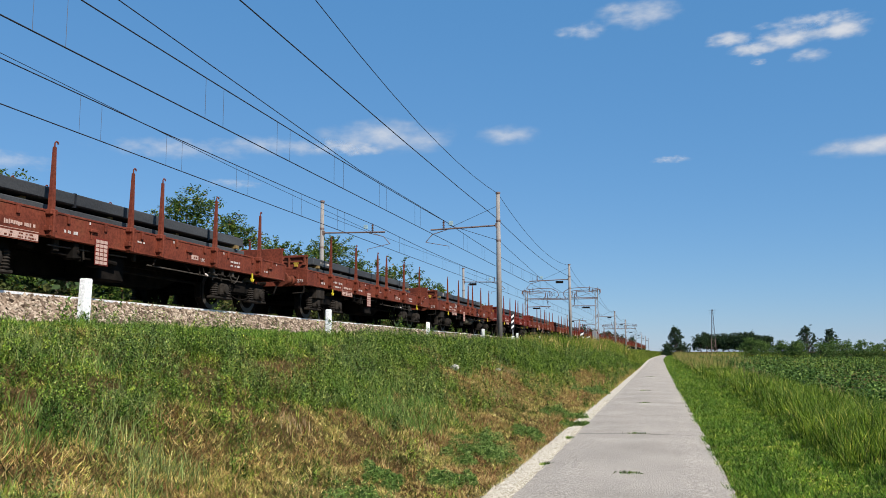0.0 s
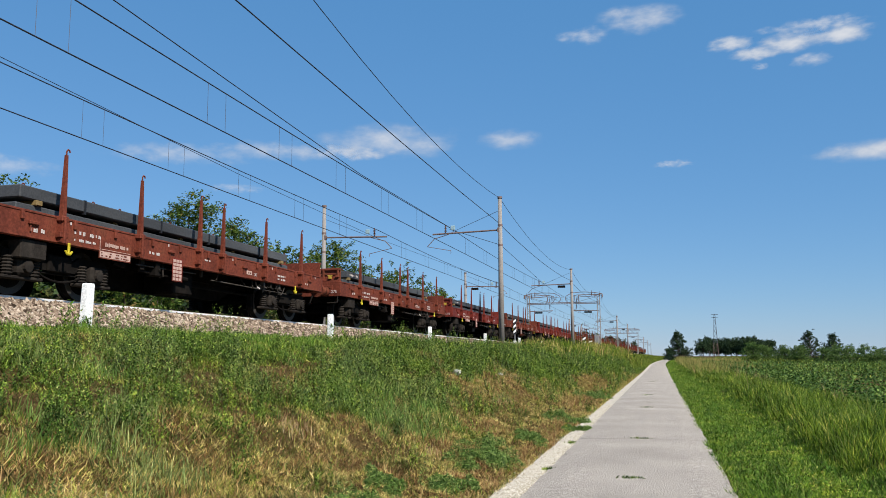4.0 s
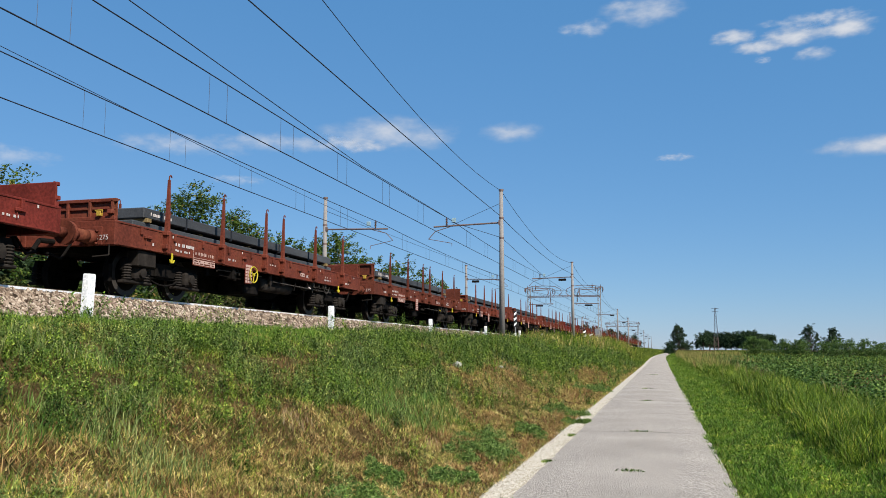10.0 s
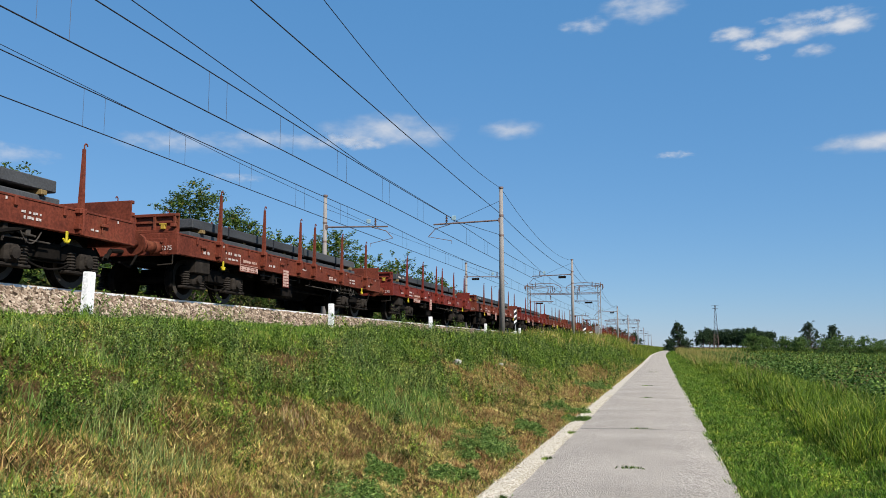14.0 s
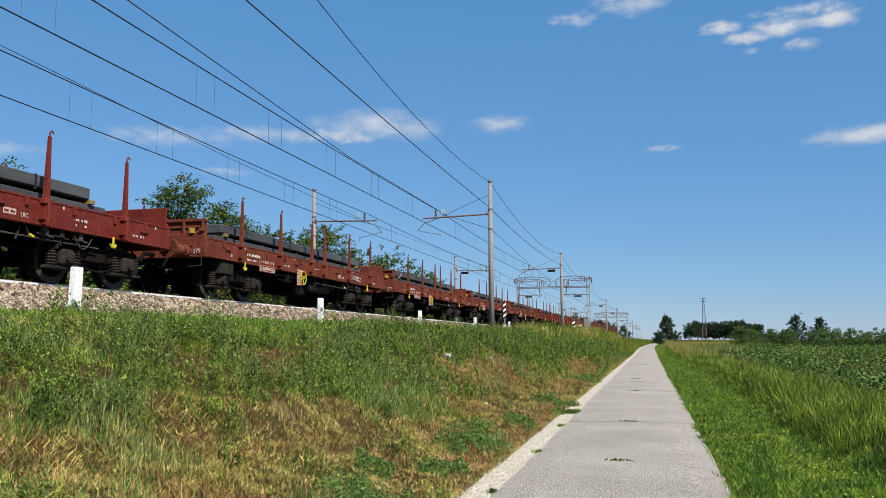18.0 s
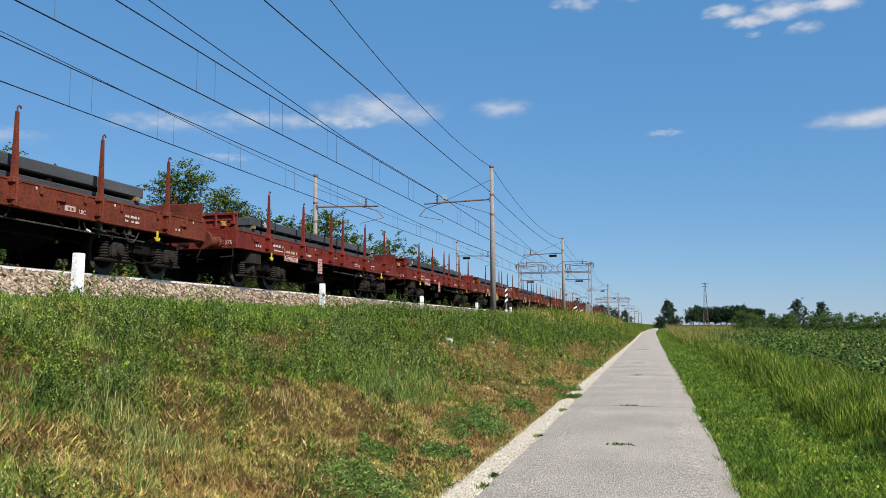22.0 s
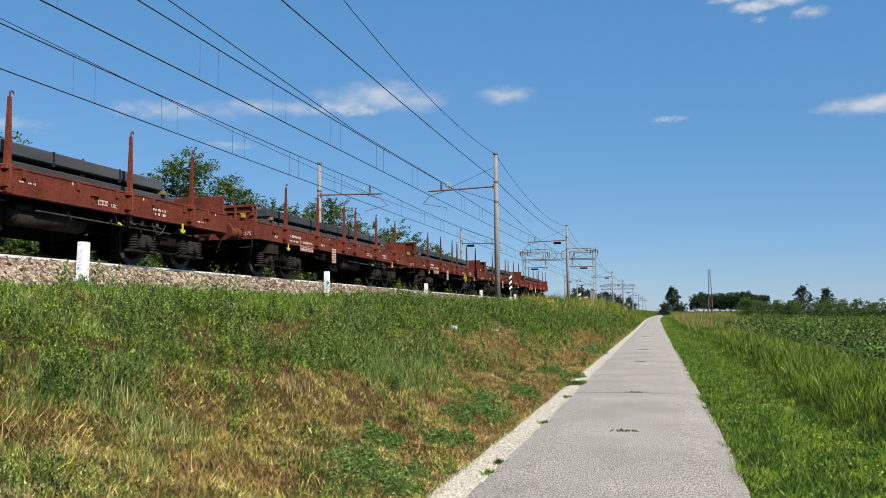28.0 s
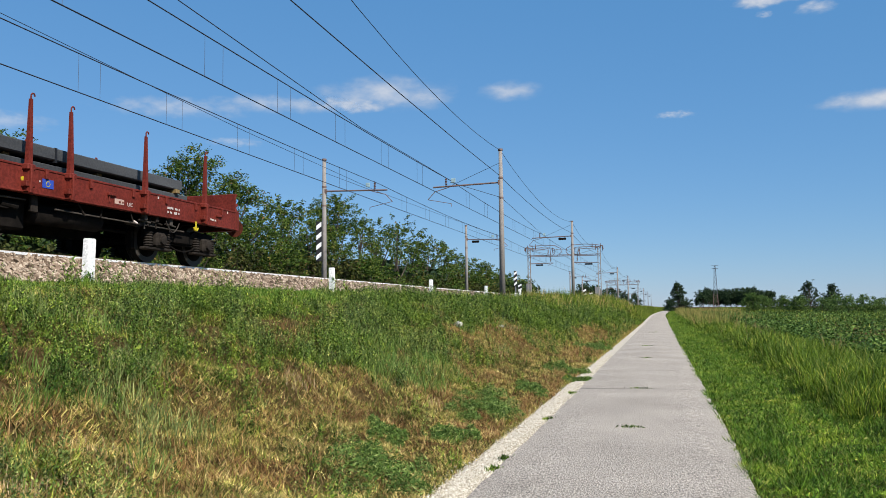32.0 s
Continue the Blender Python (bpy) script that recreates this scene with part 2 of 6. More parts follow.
def ground_z(x, y):
    """Height of the ground: path, bank up to the track, verge, grassy berm and field on the other side."""
    mid = road_mid(y)
    left, right = mid - ROAD_HALF, mid + ROAD_HALF
    if left - 0.35 <= x <= right + 0.05:
        return rise(y)
    if x < left:
        foot, top = left - 0.45, -8.3
        if x > top:
            s = (foot - x) / (foot - top)
            s = min(max(s, 0), 1)
            z = rise(y) * (1 - s) + 2.02 * (0.25 * s + 0.75 * s * s * (3 - 2 * s))
        elif x > -9.3:
            z = 2.02
        elif x > -10.3:
            z = 2.02 + (RT - 0.10 - 2.02) * (-9.3 - x) / 1.0
        elif x > XF - 1.9:
            z = RT - 0.25
        elif x > XF - 3.4:
            z = RT - 0.25 - 0.45 * (XF - 1.9 - x)
        else:
            z = max(RT - 0.95 - 0.12 * (XF - 3.4 - x), 0.6)
        n = noise.noise(Vector((x * 0.5, y * 0.35, 3.1)))
        if top < x < foot:
            k = smooth(top, top + 1.6, x) * smooth(foot, foot - 0.5, x)
            z += k * (0.14 * n + 0.12 * noise.noise(Vector((x * 1.2, y * 1.2, 0))) + 0.13 * noise.noise(Vector((x * 2.3, y * 1.9, 5))))
            e = step_line(y) + 0.05 * noise.noise(Vector((x * 0.9, y * 0.9, 21)))
            s = (left - 0.34 - x) / (left - 0.34 + 9.15)
            z += 0.22 * k * (smooth(e - 0.05, e + 0.02, s) - smooth(e - 0.22, e + 0.16, s))
        return z
    d = x - right
    berm = 0.24 * smooth(1.62, 2.15, d + 0.35 * noise.noise(Vector((x * 0.4, y * 0.5, 12))))
    z = -0.04 + 0.05 * smooth(0, 0.5, d) + berm - 0.20 * smooth(3.4, 5.2, d)
    return rise(y) + z + 0.04 * noise.noise(Vector((x * 0.8, y * 0.8, 7)))


def grid_sheet(name, xs, ys, zf, material, label="", sm=True):
    nx, ny = len(xs), len(ys)
    vs = [(x, y, zf(x, y)) for y in ys for x in xs]
    fs = [(j * nx + i, j * nx + i + 1, (j + 1) * nx + i + 1, (j + 1) * nx + i) for j in range(ny - 1) for i in range(nx - 1)]
    return raw_mesh(name, vs, fs, material, label, sm)


def steps(a, b, n, power=1.0):
    return [a + (b - a) * (i / n) ** power for i in range(n + 1)]


YS = steps(-1500, -60, 24)[:-1] + steps(-60, 0, 20)[:-1] + steps(0, 30, 110)[:-1] + steps(30, 60, 60)[:-1] + steps(60, 200, 80)[:-1] + steps(200, 700, 40)[:-1] + steps(700, 4000, 12)
XS = [-3500, -1500, -600, -250, -120, -60, -40, -30, -24] + steps(-21, -10.4, 16) + [-10.2, -9.8, -9.3, -9.0, -8.7] + steps(-8.4, -1.4, 46)[:-1] + steps(-1.4, 8, 40) + [10, 13, 18, 26, 40, 70, 130, 300, 800, 1800, 3500]
ground = grid_sheet("ground", XS, YS, lambda x, y: ground_z(x, y) - 0.03, M_SOIL)
tagged(ground, "grassy earth bank, verge and field of brown soil", "ground", kind="structure")


def road_sheet():
    ys = [y for y in YS if -560 <= y <= 420]
    vs, fs = [], []
    prof = [(-ROAD_HALF - 0.01, -0.05), (-ROAD_HALF, 0.0), (-0.8, 0.02), (0, 0.03), (0.8, 0.02), (ROAD_HALF, 0.0)]
    for y in ys:
        mid = road_mid(y)
        for i, (d, z) in enumerate(prof):
            j = 0.035 * noise.noise(Vector((y * 1.3, i * 9.0, 2))) + 0.03 * noise.noise(Vector((y * 4.1, i * 5.0, 8))) if i == 5 else 0.03 * noise.noise(Vector((y * 2.3, 4, 2))) + 0.02 * noise.noise(Vector((y * 6.1, 4, 8))) if i < 2 else 0
            vs.append((mid + d + j, y, rise(y) + z + 0.012))
    n = len(prof)
    for k in range(len(ys) - 1):
        for i in range(n - 1):
            fs.append((k * n + i, k * n + i + 1, (k + 1) * n + i + 1, (k + 1) * n + i))
    return raw_mesh("road", vs, fs, M_ASPHALT, "", False)


road = tagged(road_sheet(), "narrow pale grey asphalt cycle path with cracks", "path", kind="structure")


def gravel_strip():
    ys = [y for y in YS if -560 <= y <= 420]
    vs, fs = [], []
    for y in ys:
        mid = road_mid(y) - ROAD_HALF
        w = 0.37 + 0.10 * noise.noise(Vector((y * 0.5, 4, 4))) + 0.05 * noise.noise(Vector((y * 2.0, 1, 4))) + 0.12 * smooth(14, 40, y)
        z = rise(y)
        vs += [(mid + 0.05, y, z - 0.016), (mid - w * 0.5, y, z - 0.004), (mid - w, y, z - 0.012)]
    for k in range(len(ys) - 1):
        for i in range(2):
            fs.append((k * 3 + i, (k + 1) * 3 + i, (k + 1) * 3 + i + 1, k * 3 + i + 1))
    return raw_mesh("gravel_edge", vs, fs, M_GRAVEL, "", True)


tagged(gravel_strip(), "strip of white gravel along the asphalt edge", "gravel", kind="structure")


# ---- railway ----
def rail(name, x):
    bm = bmesh.new()
    y0, y1 = -560, 700
    box(bm, x - 0.036, x + 0.036, y0, y1, RT - 0.06, RT, 0.008, 1)
    box(bm, x - 0.009, x + 0.009, y0, y1, RT - 0.145, RT - 0.06)
    box(bm, x - 0.075, x + 0.075, y0, y1, RT - 0.172, RT - 0.145)
    ob = finish(name, bm, [M_RAIL, M_RAILHEAD])
    return tagged(ob, "steel rail with a worn head and painted gleam on ballast", "rail", "running rails", "structure")


for xc in (XN, XF):
    for s in (0.753, -0.753):
        rail("rail", xc + s)


def sleepers():
    bm = bmesh.new()
    box(bm, -1.15, 1.15, -0.13, 0.13, RT - 0.38, RT - 0.19, 0.03)
    first = tagged(finish("sleeper", bm, M_SLEEPER), "grey concrete sleeper bedded in ballast", "sleeper", "sleepers")
    first.matrix_basis = pose(XN, 6, 0)
    for xc in (XN, XF):
        for k in range(70):
            if xc == XN and k == 0:
                continue
            copy_thing(first, pose(xc, 6 + 0.6 * k, 0))


sleepers()


def ballast():
    """Loose stones on the shoulder that faces the path and on the bed."""
    rng = np.random.default_rng(3)
    base = np.array([(1, 0, 0), (-1, 0, 0), (0, 1, 0), (0, -1, 0), (0, 0, 1), (0, 0, -1)], float)
    tri = np.array([(0, 2, 4), (2, 1, 4), (1, 3, 4), (3, 0, 4), (2, 0, 5), (1, 2, 5), (3, 1, 5), (0, 3, 5)])
    n = 29000
    u = rng.random(n)
    y = np.where(u < 0.84, 8 + 30 * rng.random(n) ** 1.4, 38 + 60 * rng.random(n))
    x = -9.0 - 1.65 * rng.random(n)
    z = np.array([ground_z(a, b) for a, b in zip(x, y)])
    z = np.where(x < -10.3, RT - 0.15, z)
    r = rng.uniform(0.026, 0.064, n) * np.where(y > 38, 1.5, 1.0)
    s = rng.uniform(0.6, 1.25, (n, 6, 1))
    v = base[None] * s
    ang = rng.random((n, 3)) * 6.28
    ca, sa, cb, sb = np.cos(ang[:, 0]), np.sin(ang[:, 0]), np.cos(ang[:, 1]), np.sin(ang[:, 1])
    vx = v[:, :, 0] * ca[:, None] - v[:, :, 1] * sa[:, None]
    vy = v[:, :, 0] * sa[:, None] + v[:, :, 1] * ca[:, None]
    vy2 = vy * cb[:, None] - v[:, :, 2] * sb[:, None]
    vz = vy * sb[:, None] + v[:, :, 2] * cb[:, None]
    P = np.stack([vx, vy2, vz], -1) * r[:, None, None] + np.stack([x, y, z], -1)[:, None, :]
    F = tri[None] + (np.arange(n) * 6)[:, None, None]
    ob = raw_mesh("ballast", P.reshape(-1, 3), F.reshape(-1, 3), M_STONE)
    tagged(ob, "brownish grey crushed stone ballast on the track shoulder", "ballast", kind="stuff")


ballast()
bed = grid_sheet("ballast_bed", steps(XF - 3.4, XF - 1.9, 3) + steps(XF - 1.5, -10.4, 12) + [-10.25, -9.8, -9.3, -9.1], steps(-560, -60, 20)[:-1] + steps(-60, 0, 6)[:-1] + steps(0, 700, 350),
                 lambda x, y: (ground_z(x, y) if x > -10.3 or x < XF - 1.9 else RT - (0.16 if x > -10.65 else 0.2)) + 0.0 + 0.03 * noise.noise(Vector((x * 5, y * 5, 1))), M_BALLAST)
tagged(bed, "bed of crushed stone under both tracks", "ballast bed", kind="structure")

POLE_R, POLE_L = -8.6, -19.0
PORTAL_L = -18.0
POLES = [(44.3, "arm"), (79.5, "arm"), (112.0, "portal"), (153.5, "arm"), (195.0, "arm"), (262.0, "portal"), (325.0, "arm"), (395.0, "arm"), (470.0, "arm")]
CONTACT, MESSENGER = RT + 5.05, RT + 6.45


def pole(x, y, top, r0=0.17, r1=0.10):
    p = thing("catenary_pole", "tall tapered grey concrete pole beside the track", "catenary pole", "catenary poles", pose(x, y, 0))
    zb = ground_z(x, y) - 0.3
    bm = bmesh.new()
    tube(bm, (0, 0, zb), (0, 0, top), r0, r1, 16)
    part("shaft", bm, M_CONC, p, "", True)
    for z in (top - 0.05, RT + 5.0, RT + 6.1):
        bm = bmesh.new()
        tube(bm, (0, 0, z - 0.05), (0, 0, z + 0.05), r1 + 0.035, None, 12)
        part("clamp", bm, M_ARM, p)
    return p


def arm(p, side, reach, z, plate=False):
    """The bracket that holds the wires of one track; side +1 reaches to +x."""
    bm = bmesh.new()
    tube(bm, (0, 0, z), (side * reach, 0, z - 0.10), 0.045, None, 8)
    box(bm, side * 0.05 - 0.1, side * 0.05 + 0.1, -0.1, 0.1, z - 0.12, z + 0.12)
    part("bracket_arm", bm, M_ARM, p, "rust brown steel tube arm")
    bm = bmesh.new()
    tube(bm, (0, 0, z + 1.1), (side * (reach - 1.1), 0, z - 0.02), 0.012, None, 5)
    part("stay_wire", bm, M_WIRE, p)
    ins = bmesh.new()
    xi = side * (reach - 0.75)
    for k in range(4):
        tube(ins, (xi, 0, z + 0.02 + 0.09 * k), (xi, 0, z + 0.07 + 0.09 * k), 0.075, 0.045, 10)
    tube(ins, (xi, 0, z - 0.1), (xi, 0, z + 0.42), 0.025, None, 6)
    part("insulator", ins, M_INSUL, p, "brown ribbed insulator")
    if plate:
        bm = bmesh.new()
        box(bm, side * 0.95 - 0.36, side * 0.95 + 0.36, -0.06, 0.06, z - 0.36, z - 0.14, 0.02)
        for k in (-0.3, 0.3):
            tube(bm, (side * 0.95 + k * 0.8, 0, z - 0.2), (side * 0.95 + k * 0.8, 0, z), 0.015, None, 5)
        part("hanging_plate", bm, M_DARK, p, "dark plate hung under the arm")
    bm = bmesh.new()
    box(bm, xi - side * 0.42 - 0.12, xi - side * 0.42 + 0.12, -0.03, 0.03, z + 0.12, z + 0.36, 0.01)
    part("pulley_plate", bm, M_GLASSY, p, "pale grey tag")
    bm = bmesh.new()
    tube(bm, (side * (reach - 0.95), 0, z - 0.12), (side * (reach - 0.1), 0, z - 0.35), 0.022, None, 6)
    tube(bm, (side * (reach - 0.1), 0, z - 0.35), (side * (reach + 0.30), 0, z - 0.78), 0.022, None, 6)
    tube(bm, (side * (reach + 0.30), 0, z - 0.78), (side * (reach - 1.05), 0, z - 1.05), 0.016, None, 6)
    tube(bm, (side * (reach - 1.05), 0, z - 1.05), (side * (reach - 1.05), 0, z - 1.22), 0.014, None, 6)
    part("steady_arm", bm, M_ARM, p)


def portal(y):
    """A lattice gantry over both tracks."""
    g = thing("catenary_portal", "slender steel portal over both tracks with curved conductors and insulators", "catenary portal", "catenary portals", pose(0, y, 0))
    top, beam = RT + 7.15, RT + 6.0
    for x in (POLE_R, PORTAL_L):
        bm = bmesh.new()
        z0, w = 1.6, 0.20
        for sx in (-1, 1):
            for sy in (-1, 1):
                tube(bm, (x + sx * w, sy * w, z0), (x + sx * w * 0.8, sy * w * 0.8, top), 0.035, None, 5)
        for k in range(16):
            za, zb = z0 + (top - z0) * k / 16, z0 + (top - z0) * (k + 1) / 16
            s = 1 if k % 2 else -1
            for sy in (-1, 1):
                tube(bm, (x - s * w, sy * w, za), (x + s * w, sy * w, zb), 0.016, None, 4)
                tube(bm, (x + sy * w, -s * w, za), (x + sy * w, s * w, zb), 0.016, None, 4)
        part("lattice_post", bm, M_CONC, g)
    bm = bmesh.new()
    for dz in (0.0, 0.16):
        for dy in (-0.12, 0.12):
            tube(bm, (PORTAL_L - 0.2, dy, beam + dz), (POLE_R + 0.2, dy, beam + dz), 0.04, None, 5)
    n = 26
    for k in range(n):
        xa, xb = PORTAL_L + (POLE_R - PORTAL_L) * k / n, PORTAL_L + (POLE_R - PORTAL_L) * (k + 1) / n
        tube(bm, (xa, 0.12, beam + 0.16 * (k % 2)), (xb, 0.12, beam + 0.16 - 0.16 * (k % 2)), 0.016, None, 4)
    part("cross_beam", bm, M_ARM, g)
    bm = bmesh.new()
    tube(bm, (PORTAL_L, 0, RT + 6.85), (POLE_R, 0, RT + 6.95), 0.022, None, 5)
    part("tie_rod", bm, M_GALV, g)
    for x, d in ((PORTAL_L, 1), (POLE_R, -1)):
        # curved conductors over the post head
        for q, (dy, lift, reach) in enumerate(((0.0, 0.40, 4.4), (0.35, 0.05, 3.5), (-0.35, -0.25, 2.7))):
            bm = bmesh.new()
            pts = [(x - d * 0.55, dy, top - 0.35), (x - d * 0.5, dy, top + 0.1), (x + d * 0.4, dy, top + lift * 0.7), (x + d * reach * 0.45, dy, top + lift), (x + d * reach * 0.8, dy, top + lift * 0.75),
                   (x + d * reach * 0.97, dy, top - 0.1), (x + d * reach, dy, top - 0.6), (x + d * reach * 0.92, dy, beam + 0.2)]
            for a, b in zip(pts, pts[1:]):
                tube(bm, a, b, 0.04, None, 6)
            part("curved_conductor", bm, M_ARM, g)
        for k, (u, z) in enumerate(((-0.45, top - 0.25), (-0.2, top + 0.05), (0.45, top - 0.1), (0.9, top + 0.2), (2.6, beam + 0.7), (2.9, beam + 0.45), (3.2, beam + 0.8), (2.9, beam - 0.35))):
            bm = bmesh.new()
            for j in range(5):
                tube(bm, (x + d * u, 0.1, z - 0.25 + 0.1 * j), (x + d * u, 0.1, z - 0.19 + 0.1 * j), 0.085, 0.05, 8)
            tube(bm, (x + d * u, 0.1, z - 0.4), (x + d * u, 0.1, z + 0.4), 0.025, None, 5)
            part("insulator", bm, M_INSUL, g, "dark ribbed insulator")
        bm = bmesh.new()
        tube(bm, (x + d * 0.4, 0, top - 0.3), (x + d * 2.9, 0, beam + 0.2), 0.025, None, 5)
        tube(bm, (x + d * 2.9, 0, beam + 0.2), (x + d * 3.9, 0, top - 0.2), 0.02, None, 5)
        part("stay_rod", bm, M_GALV, g)
        # bracket under the beam
        z = RT + 5.05
        bm = bmesh.new()
        tube(bm, (x, 0, z), (x + d * 3.3, 0, z + 0.05), 0.05, None, 6)
        tube(bm, (x + d * 3.3, 0, z + 0.05), (x + d * 2.6, 0, CONTACT - 0.3), 0.025, None, 5)
        part("bracket_arm", bm, M_ARM, g)
        bm = bmesh.new()
        box(bm, x + d * 1.4 - 0.5, x + d * 1.4 + 0.5, -0.08, 0.08, z - 0.30, z - 0.10, 0.02)
        for k in (-0.35, 0.35):
            tube(bm, (x + d * 1.4 + k, 0, z - 0.2), (x + d * 1.4 + k, 0, z), 0.018, None, 5)
        part("hanging_plate", bm, M_DARK, g, "dark plate hung under the bracket")
        bm = bmesh.new()
        box(bm, x - 0.24, x + 0.24, -0.34, -0.2, 2.4, 4.0, 0.02)
        part("post_cabinet", bm, M_CONC, g, "pale cabinet on the post")
    return g


for i, (py, kind) in enumerate(POLES):
    if kind == "portal":
        portal(py)
        continue
    top = RT + (7.7 if i == 0 else 7.3 if i < 3 else 6.3)
    for px, side in ((POLE_R, -1), (POLE_L, 1)):
        p = pole(px, py + (16.5 if i == 3 and side > 0 else 0), top if side < 0 else RT + (7.75 if i == 0 else 7.25 if i < 3 else 6.5))
        arm(p, side, 3.85, RT + 5.85 if i < 3 else RT + 5.4, i > 0)


def wire(name, pts, r, label, material=M_WIRE, n=5):
    """One round wire swept through the points."""
    pts = [Vector(p) for p in pts]
    bm = bmesh.new()
    rings = []
    for i, p in enumerate(pts):
        d = (pts[min(i + 1, len(pts) - 1)] - pts[max(i - 1, 0)]).normalized()
        u = d.cross(Vector((0, 0, 1)) if abs(d.z) < 0.9 else Vector((1, 0, 0))).normalized()
        v = u.cross(d)
        rings.append([bm.verts.new(p + r * (u * math.cos(k * 2 * math.pi / n) + v * math.sin(k * 2 * math.pi / n))) for k in range(n)])
    for a, b in zip(rings, rings[1:]):
        for k in range(n):
            bm.faces.new((a[k], a[(k + 1) % n], b[(k + 1) % n], b[k]))
    bm.faces.new(rings[0])
    bm.faces.new(rings[-1][::-1])
    ob = finish(name, bm, material)
    return tagged(ob, label, "wire", "overhead wires")


def span(x, za, zb, y0, y1, sag, n=14, dx=0.0):
    return [(x + dx * k / n, y0 + (y1 - y0) * k / n, za + (zb - za) * k / n - sag * 4 * (k / n) * (1 - k / n)) for k in range(n + 1)]


KNOTS = [-36.0, 0.0] + [p for p, _ in POLES]


def chain_line(xc):
    wire("contact_wire", [(xc, -36, CONTACT), (xc, 470, CONTACT)], 0.017, "dark grooved copper contact wire over the track")
    pts = []
    for i, (a, b) in enumerate(zip(KNOTS, KNOTS[1:])):
        za = RT + 6.53 if i == 1 else RT + 6.1
        zb = RT + 6.53 if i == 0 else RT + 6.1
        s = span(xc, za, zb, a, b, 0.2)
        pts += s if not pts else s[1:]
    wire("messenger_wire", pts, 0.017, "dark stranded messenger wire above the contact wire")
    py, pz = [p[1] for p in pts], [p[2] for p in pts]
    shift = 0.0 if xc == XN else 0.35
    for y in [8.4, 13.15, 19.35, 23.55, 28.2, 33.2, 38.4] + [48.5 + 5.2 * k for k in range(20)]:
        for d in (-0.46, 0.46):
            z = float(np.interp(y + d + shift, py, pz))
            wire("dropper", [(xc, y + d + shift, CONTACT), (xc, y + d + shift, z)], 0.006, "thin dropper between messenger and contact wire", n=4)


chain_line(XN)
chain_line(XF)


def feeders():
    e = [(POLE_R, y, EYE + 8.69 + 0.0665 * (y - 44.3) + 0.0036 * (y - 44.3) ** 2) for y in [4 + 3.1 * k for k in range(13)]] + [(POLE_R, 44.3, EYE + 8.69)]
    for a, b in zip(KNOTS[2:], KNOTS[3:]):
        e += span(POLE_R, RT + 7.6 if a < 50 else RT + (7.2 if a < 120 else 6.25), RT + (7.2 if b < 120 else 6.25), a, b, 0.9)[1:]
    wire("earth_wire", e, 0.013, "thin earth wire sagging along the pole tops")
    f = [(POLE_R - 0.15, -30, EYE + 8.1), (POLE_R - 0.15, 16, EYE + 7.7), (POLE_R - 0.15, 27, EYE + 7.51), (POLE_R - 0.15, 36, EYE + 7.41), (POLE_R - 0.15, 44.3, EYE + 7.38)]
    for a, b in zip(KNOTS[2:], KNOTS[3:]):
        f += span(POLE_R - 0.15, EYE + 7.38 if a < 50 else RT + (6.2 if a < 120 else 5.9), RT + (6.2 if b < 120 else 5.9), a, b, 0.35)[1:]
    wire("feeder_wire", f, 0.017, "dark feeder cable strung along the poles")
    wire("anchor_wire", [(-11.25, -20, EYE + 9.0), (-11.3, 15, EYE + 7.70), (-11.35, 30, EYE + 7.13), (-11.4, 44.3, EYE + 7.15)], 0.014, "second messenger wire running in to the bracket")
    wire("anchor_wire", [(XF, 4, EYE + 8.0), (XF, 16, EYE + 7.4), (XF, 28, EYE + 7.0), (XF, 44.3, EYE + 6.7), (XF, 79.5, EYE + 7.1)], 0.010, "thin second wire hanging below the messenger")
    wire("anchor_wire", [(POLE_R, 44.3, EYE + 6.1), (XN, 79.5, RT + 6.1)], 0.014, "anchored wire running out from the pole")
    wire("anchor_wire", [(XN, 44.3, RT + 6.0), (POLE_R, 44.4, EYE + 6.1)], 0.014, "anchored wire running in to the pole")


feeders()


def marker_posts():
    bm = bmesh.new()
    vs = box(bm, -0.07, 0.07, -0.09, 0.09, 0, 1.15)
    for v in vs:
        if v.co.z > 0.5:
            v.co.x *= 0.92
            v.co.y *= 0.92
    bmesh.ops.bevel(bm, geom=bm.edges[:], offset=0.012, segments=2, affect="EDGES")
    first = tagged(finish("marker_post", bm, M_WHITE), "short square white painted concrete post in the grass", "marker post", "marker posts")
    for k in range(16):
        m = pose(-9.0, 11.4 + 10.15 * k, 1.66, 1.5 * math.sin(k * 2.1), 2.0 * math.cos(k * 1.7), 4 * math.sin(k))
        if k == 0:
            first.matrix_basis = m
        else:
            copy_thing(first, m)


marker_posts()

# ---- wagons ----
BODY = 13.05
STAKES = (1.63, 3.86, 6.03, 7.05, 9.2, 11.4)


def bars(bm, y0, y1, z0, z1, rows, seed, x=0.0, cut=0.35):
    """Lettering that cannot be read: short uneven strokes on the plane x."""
    r = random.Random(seed)
    h = (z1 - z0) / rows
    for k in range(rows):
        y = y0
        while y < y1 - 0.02:
            w = min(r.uniform(0.018, 0.055), y1 - y)
            if r.random() > cut:
                box(bm, x - 0.002, x + 0.004, y, y + w, z0 + h * (k + r.uniform(0.15, 0.28)), z0 + h * (k + r.uniform(0.62, 0.8)))
            y += w + r.choice((0.012, 0.012, 0.014, 0.05))


